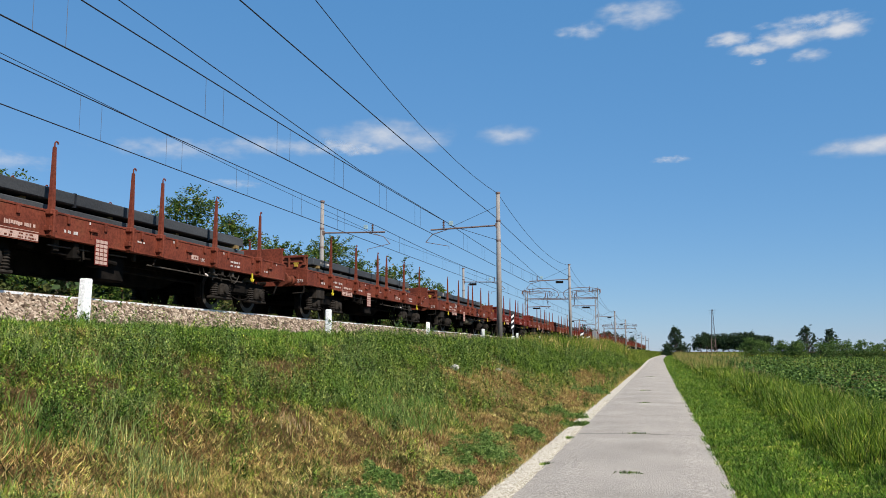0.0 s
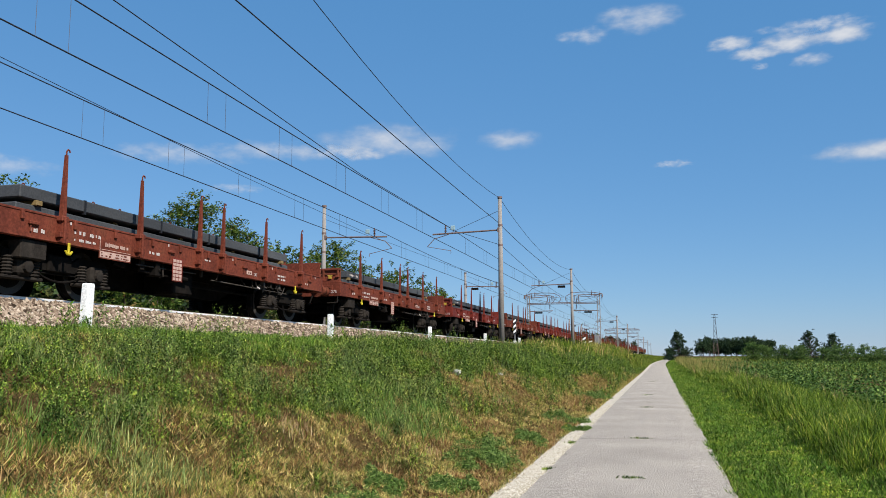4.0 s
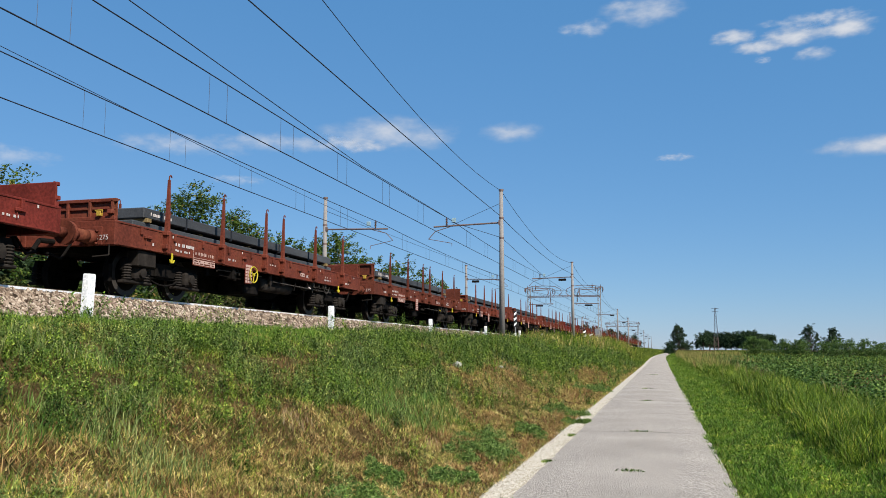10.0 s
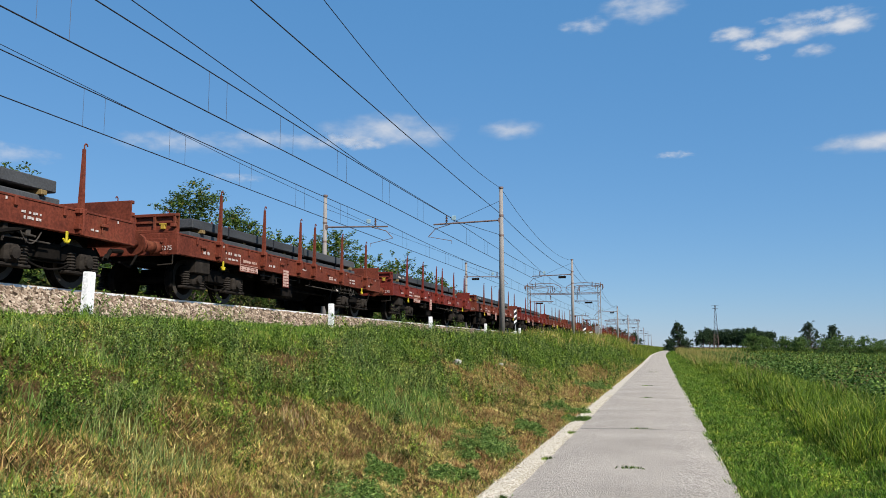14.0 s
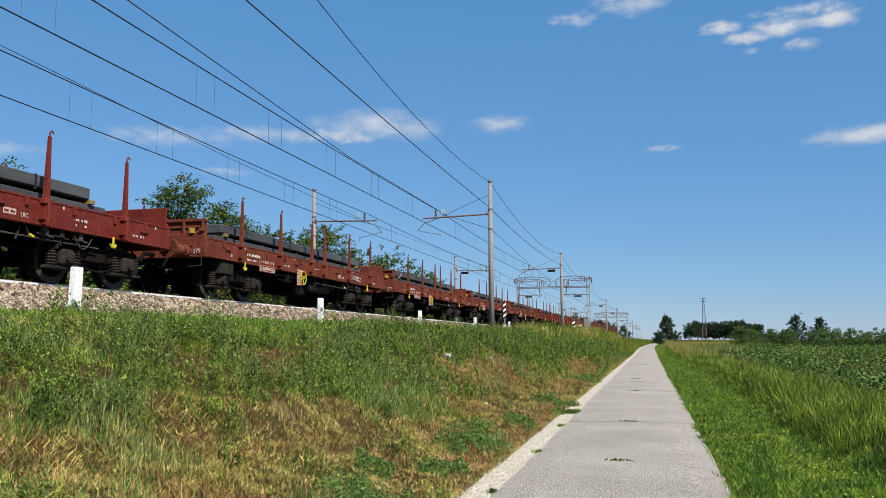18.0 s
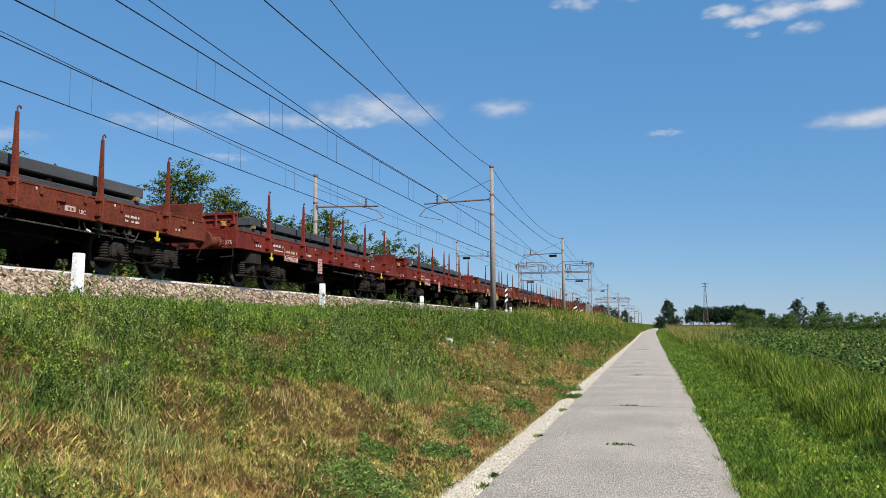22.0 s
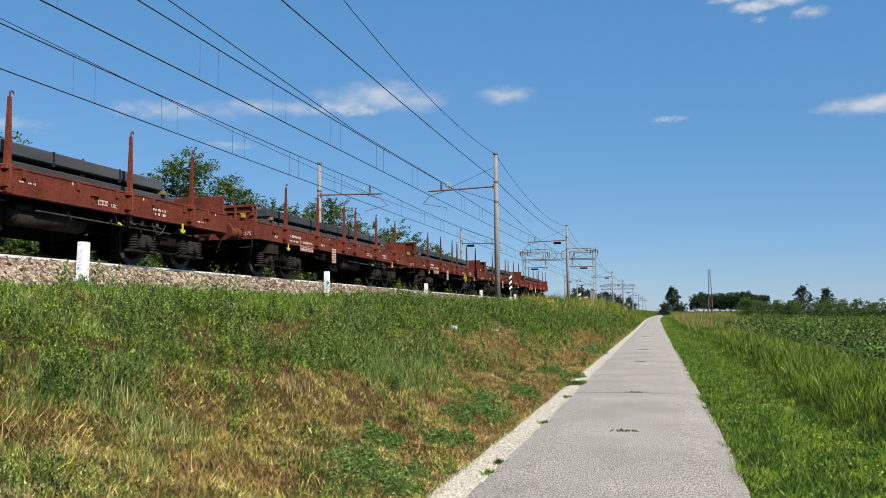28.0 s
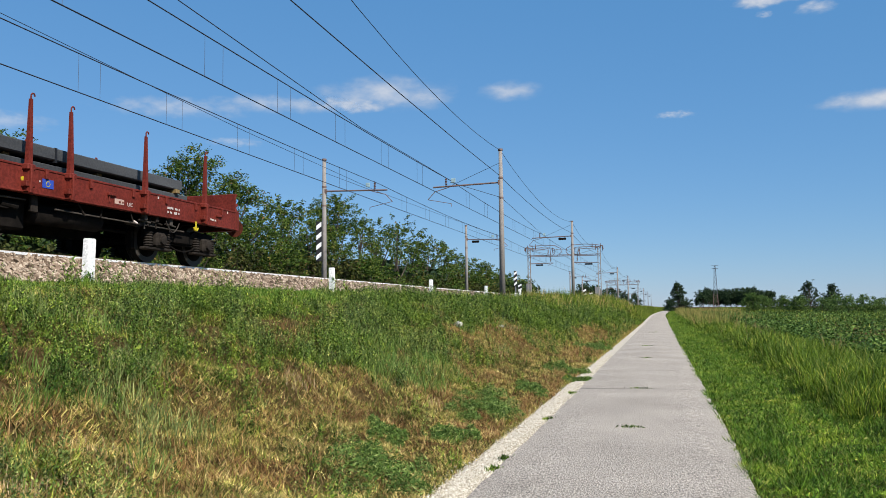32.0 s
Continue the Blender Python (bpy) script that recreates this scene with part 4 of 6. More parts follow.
def load(seed):
    """Two layers of steel slabs with timber between, in the wagon's space."""
    r = random.Random(seed)
    t = thing("slab_stack", "stack of dark grey steel slabs strapped and laid on timber", "steel slabs", "slab loads")
    for layer, (z0, z1, hw) in enumerate(((1.317, 1.545, 1.05), (1.63, 1.85, 1.08))):
        for s in (-1, 1):
            bm = bmesh.new()
            a, b = (0.95, 11.3) if layer == 0 else (1.05 + r.uniform(-0.2, 0.3), 10.9 + r.uniform(-0.3, 0.35))
            x0, x1 = (0.02, hw) if s > 0 else (-hw, -0.02)
            box(bm, x0, x1, a, b, z0, z1, 0.018)
            part("slab", bm, M_SLAB, t)
    for k in range(5):
        bm = bmesh.new()
        y = (1.35, 3.7, 6.05, 8.4, 10.75)[k]
        e = 1.12 if k in (0, 4) else 0.9
        box(bm, -e, e, y, y + 0.14, 1.545, 1.63, 0.008)
        part("timber", bm, M_TIMBER, t, "pale timber spacer")
    for k in range(4):
        bm = bmesh.new()
        y = 2.6 + 2.3 * k + r.uniform(-0.3, 0.3)
        box(bm, -1.088, 1.088, y, y + 0.05, 1.59, 1.857)
        part("strap", bm, M_STRAP, t, "black steel strap")
    if seed == 33:
        m = new("chalk_mark", text_mesh("H6", 0.22))
        m.parent = t
        m.matrix_basis = pose(1.086, 1.9, 1.66, 90, 0, 90)
        m["label"] = "white chalk letters"
    elif r.random() < 0.7:
        bm = bmesh.new()
        bars(bm, 1.5, 2.3, 1.68, 1.80, 1, seed, 1.085, 0.45)
        part("chalk_mark", bm, M_LETTER, t, "white chalk marks")["kind"] = "stuff"
    return t


WAGONS = []
LOADS = []


def build_train():
    kinds = {
        "plain0": wagon(0, 11), "tank0": wagon(0, 12, tank=M_DARK, plate=1, sign=True), "wheel0": wagon(0, 13, handwheel=7.6),
        "plain1": wagon(1, 14), "tank1": wagon(1, 15, tank=M_GRIME), "wheel1": wagon(1, 16, handwheel=5.45, tank=M_GRIME),
        "plain2": wagon(2, 17, tall=True), "wheel2": wagon(2, 18, handwheel=8.9, tall=True), "tank19": wagon(1, 21, tank=M_TANK, chalk="19-9"), "truss1": wagon(1, 19, truss=True), "tankred": wagon(1, 20, tank=M_RED[1]),
    }
    # from the tail of the train to its head
    order = ["tank0", "plain2", "wheel2", "tank1", "tank1", "plain1", "tank1", "wheel1", "plain0", "plain0", "plain1", "plain1", "wheel1", "wheel1", "plain0",
             "plain1", "plain0", "plain1", "truss1", "plain1", "plain2", "wheel1", "plain0", "wheel0", "tankred", "plain0", "plain1", "plain1", "plain0", "tank19",
             "plain1", "plain1", "plain0", "plain1"]
    loads = [load(31), load(32), load(33), load(34), load(35)]
    used = set()
    for k, name in enumerate(order):
        for src, out, key in ((kinds[name], WAGONS, name), (loads[(k * 3) % 5], LOADS, (k * 3) % 5)):
            if key in used:
                ob = copy_thing(src, Matrix())
            else:
                ob = src
                used.add(key)
            out.append(ob)


build_train()


# one wagon has lost a stake on the side of the path
for ob in [c for c in WAGONS[4].children if c.name.startswith("stake") and c.matrix_basis.translation.x > 0 and abs(c.matrix_basis.translation.y - STAKES[3]) < 0.02]:
    bpy.data.objects.remove(ob)


def chalk_words():
    """Words chalked on single wagons."""
    for k, txt, size, m, label in ((7, "SAXO", 0.25, pose(0.53, BODY - 0.106, 1.54, 90, 0, 0), "chalked word on the end flap"),
                                   (13, "S-COMO", 0.20, pose(1.374, 9.55, 1.05, 90, 0, 90), "pale chalked word on the sill")):
        t = new("chalk_mark", text_mesh(txt, size))
        t.parent = WAGONS[k]
        t.matrix_basis = m
        t["label"] = label
    for k, txt, y in ((20, "XH8", 1.16), (20, "65", 2.3), (7, "10 57  A6", 8.45)):
        t = new("chalk_mark", text_mesh(txt, 0.21))
        t.parent = LOADS[k]
        t.matrix_basis = pose(1.087, y, 1.66, 90, 0, 90)
        t["label"] = "white chalk figures"
    for k in (3, 5, 8, 12):
        t = new("chalk_mark", text_mesh("H6", 0.20))
        t.parent = LOADS[k]
        t.matrix_basis = pose(1.086, (1.6, 8.4, 9.6, 2.2)[k % 4], 1.65, 90, 0, 90)
        t["label"] = "white chalk letters"


chalk_words()

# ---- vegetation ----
# a second noise ramp paints shaded gaps and lit clumps into the colour
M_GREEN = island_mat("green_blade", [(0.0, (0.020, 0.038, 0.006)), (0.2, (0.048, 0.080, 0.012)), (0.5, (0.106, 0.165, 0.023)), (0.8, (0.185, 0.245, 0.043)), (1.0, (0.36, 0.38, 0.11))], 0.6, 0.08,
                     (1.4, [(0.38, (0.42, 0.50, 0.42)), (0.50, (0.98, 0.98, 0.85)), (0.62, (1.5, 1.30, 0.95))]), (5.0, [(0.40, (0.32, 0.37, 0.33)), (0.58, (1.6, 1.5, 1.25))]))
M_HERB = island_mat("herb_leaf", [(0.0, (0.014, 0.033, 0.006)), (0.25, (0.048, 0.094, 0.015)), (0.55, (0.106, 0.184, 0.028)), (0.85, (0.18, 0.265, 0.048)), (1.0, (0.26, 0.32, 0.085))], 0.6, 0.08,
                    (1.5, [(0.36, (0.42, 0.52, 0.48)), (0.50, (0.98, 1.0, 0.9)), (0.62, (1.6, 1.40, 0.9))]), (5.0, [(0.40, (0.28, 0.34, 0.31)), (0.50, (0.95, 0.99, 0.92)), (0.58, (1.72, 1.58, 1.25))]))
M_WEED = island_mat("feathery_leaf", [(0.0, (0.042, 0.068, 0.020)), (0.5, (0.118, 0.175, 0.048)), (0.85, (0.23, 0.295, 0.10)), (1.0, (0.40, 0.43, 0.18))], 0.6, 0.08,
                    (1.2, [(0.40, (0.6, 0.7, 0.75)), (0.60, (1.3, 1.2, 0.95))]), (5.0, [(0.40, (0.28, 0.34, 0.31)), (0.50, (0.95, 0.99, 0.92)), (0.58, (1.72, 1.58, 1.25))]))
M_LONG = island_mat("long_blade", [(0.0, (0.03, 0.065, 0.014)), (0.4, (0.10, 0.19, 0.035)), (0.8, (0.20, 0.30, 0.065)), (1.0, (0.36, 0.42, 0.14))], 0.55, 0.12)
M_BLUISH = island_mat("bluish_blade", [(0.0, (0.035, 0.055, 0.015)), (0.4, (0.135, 0.185, 0.052)), (0.8, (0.26, 0.315, 0.10)), (1.0, (0.44, 0.45, 0.18))], 0.55, 0.1)
M_RUST = island_mat("withered_blade", [(0.0, (0.06, 0.028, 0.012)), (0.3, (0.22, 0.115, 0.045)), (0.7, (0.40, 0.245, 0.10)), (1.0, (0.60, 0.45, 0.23))], 0.7, 0.06,
                    (1.3, [(0.40, (0.55, 0.48, 0.45)), (0.60, (1.25, 1.18, 1.05))]))
M_STUB = island_mat("stubble_stalk", [(0.0, (0.16, 0.09, 0.045)), (0.4, (0.42, 0.28, 0.15)), (1.0, (0.72, 0.56, 0.36))], 0.7, 0.05)
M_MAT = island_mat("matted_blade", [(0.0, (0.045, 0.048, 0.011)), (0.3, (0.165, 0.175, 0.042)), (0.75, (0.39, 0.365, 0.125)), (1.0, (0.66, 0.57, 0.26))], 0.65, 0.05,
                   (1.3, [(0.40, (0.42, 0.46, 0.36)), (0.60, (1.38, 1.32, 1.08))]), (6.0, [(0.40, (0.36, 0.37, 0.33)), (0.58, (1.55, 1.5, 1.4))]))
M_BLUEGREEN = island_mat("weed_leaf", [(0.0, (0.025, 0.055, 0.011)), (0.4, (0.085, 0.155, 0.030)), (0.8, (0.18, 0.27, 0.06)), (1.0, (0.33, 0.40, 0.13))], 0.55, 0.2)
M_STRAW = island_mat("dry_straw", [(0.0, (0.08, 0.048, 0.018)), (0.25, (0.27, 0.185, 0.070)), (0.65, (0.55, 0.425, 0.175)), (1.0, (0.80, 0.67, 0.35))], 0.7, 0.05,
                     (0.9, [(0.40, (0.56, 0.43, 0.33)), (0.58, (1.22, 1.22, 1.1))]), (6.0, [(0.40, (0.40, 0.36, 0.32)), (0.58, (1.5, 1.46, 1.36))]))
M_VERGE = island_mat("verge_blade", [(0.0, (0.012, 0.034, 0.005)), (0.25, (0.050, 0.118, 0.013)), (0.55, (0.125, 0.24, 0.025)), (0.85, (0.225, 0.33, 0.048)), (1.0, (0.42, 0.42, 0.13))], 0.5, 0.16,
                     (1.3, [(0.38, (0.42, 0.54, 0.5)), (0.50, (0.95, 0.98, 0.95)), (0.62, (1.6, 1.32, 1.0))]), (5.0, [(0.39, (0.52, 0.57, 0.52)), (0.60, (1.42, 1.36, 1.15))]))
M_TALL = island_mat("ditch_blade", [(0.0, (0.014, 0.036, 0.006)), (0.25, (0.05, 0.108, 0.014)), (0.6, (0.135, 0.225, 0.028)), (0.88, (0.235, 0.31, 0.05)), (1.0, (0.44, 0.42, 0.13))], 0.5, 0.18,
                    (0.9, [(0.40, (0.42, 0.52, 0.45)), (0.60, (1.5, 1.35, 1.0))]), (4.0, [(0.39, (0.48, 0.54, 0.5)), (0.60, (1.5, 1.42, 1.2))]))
M_STRIP = island_mat("strip_blade", [(0.0, (0.04, 0.07, 0.015)), (0.4, (0.12, 0.18, 0.04)), (0.8, (0.20, 0.26, 0.075)), (1.0, (0.34, 0.36, 0.15))], 0.6, 0.1,
                     (0.7, [(0.40, (0.65, 0.72, 0.65)), (0.60, (1.25, 1.2, 1.0))]))
M_LITTER = island_mat("dead_litter", [(0.0, (0.025, 0.016, 0.008)), (0.5, (0.10, 0.065, 0.03)), (1.0, (0.28, 0.19, 0.09))], 0.8)
M_LAWN = island_mat("lush_blade", [(0.0, (0.03, 0.075, 0.010)), (0.3, (0.085, 0.18, 0.022)), (0.7, (0.18, 0.30, 0.042)), (1.0, (0.34, 0.42, 0.10))], 0.5, 0.2,
                    (1.6, [(0.38, (0.6, 0.68, 0.6)), (0.60, (1.3, 1.2, 1.0))]))
M_RIPE = island_mat("ripe_blade", [(0.0, (0.07, 0.09, 0.02)), (0.5, (0.20, 0.21, 0.05)), (0.8, (0.36, 0.30, 0.09)), (1.0, (0.48, 0.31, 0.14))], 0.7, 0.1)
M_SEED = island_mat("seed_head", [(0.0, (0.22, 0.14, 0.07)), (1.0, (0.42, 0.30, 0.15))], 0.8)
M_SOY = island_mat("crop_leaf", [(0.0, (0.016, 0.042, 0.008)), (0.55, (0.07, 0.135, 0.025)), (1.0, (0.20, 0.275, 0.06))], 0.55, 0.15)
M_LEAF = island_mat("tree_leaf", [(0.0, (0.020, 0.042, 0.008)), (0.5, (0.058, 0.105, 0.019)), (0.90, (0.145, 0.205, 0.040)), (0.97, (0.24, 0.22, 0.06)), (1.0, (0.28, 0.14, 0.06))], 0.55, 0.25, (0.35, [(0.35, (0.6, 0.7, 0.6)), (0.65, (1.35, 1.2, 1.0))]))
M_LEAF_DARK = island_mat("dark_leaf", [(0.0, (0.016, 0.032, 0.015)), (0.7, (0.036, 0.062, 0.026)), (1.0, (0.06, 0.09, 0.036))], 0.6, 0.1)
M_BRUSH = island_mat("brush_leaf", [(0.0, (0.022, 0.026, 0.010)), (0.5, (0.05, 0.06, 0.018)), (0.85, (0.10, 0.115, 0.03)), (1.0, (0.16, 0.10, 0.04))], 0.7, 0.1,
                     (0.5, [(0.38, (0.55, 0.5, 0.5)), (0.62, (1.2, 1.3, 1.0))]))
M_HEDGE = island_mat("hedge_leaf", [(0.0, (0.04, 0.085, 0.02)), (0.6, (0.09, 0.15, 0.035)), (1.0, (0.16, 0.22, 0.06))], 0.6, 0.2)
M_BARK = speckled("bark", [(0.3, (0.06, 0.045, 0.035)), (0.7, (0.13, 0.10, 0.08))], 4, 0.9, stretch=(1, 1, 0.2))
GX, GY = np.array(XS, float), np.array(YS, float)
_co = np.empty(len(GX) * len(GY) * 3, np.float32)
ground.data.vertices.foreach_get("co", _co)
GZ = _co.reshape(len(GY), len(GX), 3)[:, :, 2]
RMID = np.array([road_mid(v) for v in range(0, 700)])


def gz(x, y):
    """Height of the ground sheet at arrays of places."""
    i = np.clip(np.searchsorted(GX, x) - 1, 0, len(GX) - 2)
    j = np.clip(np.searchsorted(GY, y) - 1, 0, len(GY) - 2)
    u, v = (x - GX[i]) / (GX[i + 1] - GX[i]), (y - GY[j]) / (GY[j + 1] - GY[j])
    return (GZ[j, i] * (1 - u) + GZ[j, i + 1] * u) * (1 - v) + (GZ[j + 1, i] * (1 - u) + GZ[j + 1, i + 1] * u) * v


def vnoise(x, y, size, seed):
    """Smooth noise from 0 to 1 with patches of that size."""
    g = np.random.default_rng(seed).random((256, 256))
    x, y = x / size + 37, y / size + 11
    i, j = np.floor(x).astype(int), np.floor(y).astype(int)
    u, v = x - i, y - j
    u, v = u * u * (3 - 2 * u), v * v * (3 - 2 * v)
    i, j = i % 255, j % 255
    return (g[i, j] * (1 - u) + g[i + 1, j] * u) * (1 - v) + (g[i, j + 1] * (1 - u) + g[i + 1, j + 1] * u) * v


def mid_of(y):
    return np.interp(y, np.arange(700), RMID)


def blades(name, x, y, h, w, lean, seed, material, label, category, z=None):
    """Bent tapering blades of grass, each a strip of three triangles."""
    rng = np.random.default_rng(seed)
    n = len(x)
    z = gz(x, y) if z is None else z
    a = rng.random(n) * 6.2832
    dx, dy = np.cos(a), np.sin(a)
    b = rng.random(n) * 6.2832
    lx, ly = np.cos(b) * lean * h, np.sin(b) * lean * h
    hm = h * 0.55
    ht = h * np.sqrt(np.clip(1 - 0.45 * lean ** 2, 0.1, 1))
    P = np.empty((n, 5, 3))
    P[:, 0] = np.stack([x - dx * w, y - dy * w, z - 0.02], -1)
    P[:, 1] = np.stack([x + dx * w, y + dy * w, z - 0.02], -1)
    P[:, 2] = np.stack([x - dx * w * 0.7 + lx * 0.35, y - dy * w * 0.7 + ly * 0.35, z + hm], -1)
    P[:, 3] = np.stack([x + dx * w * 0.7 + lx * 0.35, y + dy * w * 0.7 + ly * 0.35, z + hm], -1)
    P[:, 4] = np.stack([x + lx, y + ly, z + ht], -1)
    F = np.array([(0, 1, 2), (1, 3, 2), (2, 3, 4)])[None] + (np.arange(n) * 5)[:, None, None]
    ob = raw_mesh(name, P.reshape(-1, 3), F.reshape(-1, 3), material)
    return tagged(ob, label, category, kind="stuff")


def spikes(name, x, y, h, w, lean, seed, material, label, category):
    """Straight thin blades, one triangle each."""
    rng = np.random.default_rng(seed)
    n = len(x)
    z = gz(x, y)
    a, b = rng.random(n) * 6.2832, rng.random(n) * 6.2832
    dx, dy = np.cos(a) * w, np.sin(a) * w
    lz = 1 / np.sqrt(1 + lean ** 2)
    lx, ly = np.cos(b) * lean * lz * h, np.sin(b) * lean * lz * h
    lift = rng.random(n) * 0.03
    P = np.stack([np.stack([x - dx, y - dy, z - 0.01 + lift], -1), np.stack([x + dx, y + dy, z - 0.01 + lift], -1), np.stack([x + lx, y + ly, z + h * lz + lift], -1)], 1)
    ob = raw_mesh(name, P.reshape(-1, 3), np.arange(n * 3).reshape(n, 3), material)
    return tagged(ob, label, category, kind="stuff")


def leaf_quads(c, size, seed, up=0.4, slim=0.55):
    """Small diamond leaves at the points c, turned at random; returns vertices and faces."""
    rng = np.random.default_rng(seed)
    n = len(c)
    d = rng.normal(size=(n, 3))
    d[:, 2] = d[:, 2] * 0.6 + up * 0.3
    d /= np.linalg.norm(d, axis=1, keepdims=True)
    e = np.cross(d, rng.normal(size=(n, 3)))
    e /= np.linalg.norm(e, axis=1, keepdims=True) + 1e-9
    s = (size * rng.uniform(0.6, 1.3, n))[:, None]
    P = np.stack([c - d * s, c + e * s * slim, c + d * s, c - e * s * slim], 1)
    F = np.arange(n * 4).reshape(n, 4)
    return P.reshape(-1, 3), F


def bank_points(n, seed, y0=3.4, y1=130, power=2.3):
    rng = np.random.default_rng(seed)
    y = y0 + (y1 - y0) * rng.random(n) ** power
    left = mid_of(y) - ROAD_HALF - 0.34
    s = rng.random(n)
    x = left + (-9.15 - left) * s
    return x, y, s, rng


def top_cut(x, h):
    """Plants stay low near the crest, by the ballast."""
    return h * np.clip(0.28 + (x + 8.9) / 2.3, 0.28, 1.0)


# places on the bank: x, y, half width, half length
DRY = [(-4.84, 8.76, 0.30, 0.25), (-4.85, 5.34, 0.38, 0.28), (-4.55, 5.25, 0.3, 0.2), (-3.42, 6.69, 0.36, 0.26), (-4.06, 6.36, 0.22, 0.18), (-3.48, 9.65, 0.50, 0.45), (-3.64, 12.54, 0.38, 0.5),
       (-5.83, 8.3, 0.28, 0.2), (-4.92, 19.67, 0.5, 0.8), (-4.02, 20.96, 0.5, 1.2), (-5.17, 27.8, 0.6, 2.2), (-3.32, 15.9, 0.5, 1.4), (-3.32, 12.66, 0.5, 0.6), (-3.6, 42.7, 0.8, 7.0),
       (-2.30, 14.8, 0.25, 2.2), (-2.42, 10.6, 0.28, 1.3), (-2.45, 19.5, 0.28, 2.4), (-2.9, 29.0, 0.6, 5.0), (-4.6, 24.3, 0.7, 2.4), (-6.7, 23.2, 0.35, 0.8), (-5.3, 20.5, 0.4, 0.9), (-5.5, 10.0, 0.16, 0.2), (-4.41, 11.1, 0.3, 0.3)]
STUBBLE = [(-4.45, 9.52, 0.26, 0.26), (-4.23, 5.57, 0.2, 0.2), (-4.15, 4.6, 0.35, 0.3), (-5.0, 27.5, 0.3, 1.2), (-4.1, 21.4, 0.25, 0.6), (-3.55, 12.3, 0.2, 0.3)]
LUSH = [(-4.38, 13.0, 0.55, 1.0), (-4.02, 5.88, 0.15, 0.15), (-4.1, 14.6, 0.45, 0.9), (-4.22, 13.1, 0.5, 0.8), (-5.2, 14.6, 0.4, 0.7)]
BLUISH = [(-4.68, 6.53, 0.50, 0.40), (-5.2, 7.4, 0.3, 0.3), (-6.8, 7.9, 0.6, 0.4)]
HOLES = [(-5.91, 9.48, 0.10, 0.13), (-6.28, 6.91, 0.2, 0.2), (-5.01, 9.26, 0.2, 0.14), (-5.14, 5.5, 0.2, 0.14), (-5.4, 6.32, 0.22, 0.16), (-4.5, 5.14, 0.2, 0.14), (-4.05, 10.7, 0.12, 0.12)]


def spot(x, y, places, seed):
    """How deep a point lies in one of the places, from 0 to 1, with uneven borders."""
    out = np.zeros(len(x))
    wob = (vnoise(x, y, 0.30, seed) - 0.5) * 0.9 + (vnoise(x, y, 0.11, seed + 1) - 0.5) * 0.5
    for px, py, rx, ry in places:
        out = np.maximum(out, np.clip((1.25 - np.hypot((x - px) / rx, (y - py) / ry) + wob) * 2, 0, 1))
    return out


def bank_green(x, y, s):
    """How green the bank is, from 0 to 1: lush above a wavering line, matted straw below, broken by dry patches."""
    p = vnoise(x, y, 0.55, 1) * 0.5 + vnoise(x, y, 1.9, 2) * 0.5
    g = (s - np.interp(y, BANK_Y, BANK_EDGE) - 0.26 * (p - 0.5)) / 0.13 + 0.5
    g = np.clip(g, 0.07, 0.97) + 0.42 * (vnoise(x, y, 0.45, 43) > 0.64) - 0.35 * (vnoise(x, y, 0.5, 44) > 0.76)
    return np.clip(g, 0.05, 0.98) * (1 - 0.9 * spot(x, y, DRY, 51))


def bare(x, y):
    """False in small holes where the earth shows."""
    return (vnoise(x, y, 0.22, 41) > 0.13) & (vnoise(x, y, 0.6, 42) > 0.05) & (spot(x, y, HOLES, 53) < 0.8)


def plumes(name, x, y, h, girth, m, leaf, width, seed, material, label, category):
    """Upright leafy stems: narrow leaves that stand up and out from each stem, one triangle a leaf."""
    rng = np.random.default_rng(seed)
    n = len(x)
    z = gz(x, y)
    t = 0.06 + 0.94 * (np.arange(m)[None] + rng.random((n, m))) / m
    a = rng.random((n, m)) * 6.2832
    lean = rng.normal(size=(n, 2)) * 0.13
    hh = h[:, None]
    r = girth[:, None] * (1.05 - 0.75 * t) * rng.random((n, m)) ** 0.5
    bx = x[:, None] + lean[:, :1] * hh * t + r * np.cos(a)
    by = y[:, None] + lean[:, 1:] * hh * t + r * np.sin(a)
    bz = z[:, None] + hh * t * 0.92
    L = leaf[:, None] * rng.uniform(0.6, 1.25, (n, m)) * (1.15 - 0.45 * t)
    up = rng.uniform(0.25, 1.6, (n, m))
    q = 1 / np.sqrt(1 + up * up)
    wd = width[:, None] * rng.uniform(0.7, 1.3, (n, m))
    c = a + 1.57 + rng.normal(size=(n, m)) * 0.5
    P = np.empty((n, m, 3, 3))
    P[:, :, 0] = np.stack([bx - np.cos(c) * wd, by - np.sin(c) * wd, bz], -1)
    P[:, :, 1] = np.stack([bx + np.cos(c) * wd, by + np.sin(c) * wd, bz + wd * 0.6], -1)
    P[:, :, 2] = np.stack([bx + np.cos(a) * q * L, by + np.sin(a) * q * L, bz + up * q * L], -1)
    ob = raw_mesh(name, P.reshape(-1, 3), np.arange(n * m * 3).reshape(-1, 3), material)
    return tagged(ob, label, category, kind="stuff")


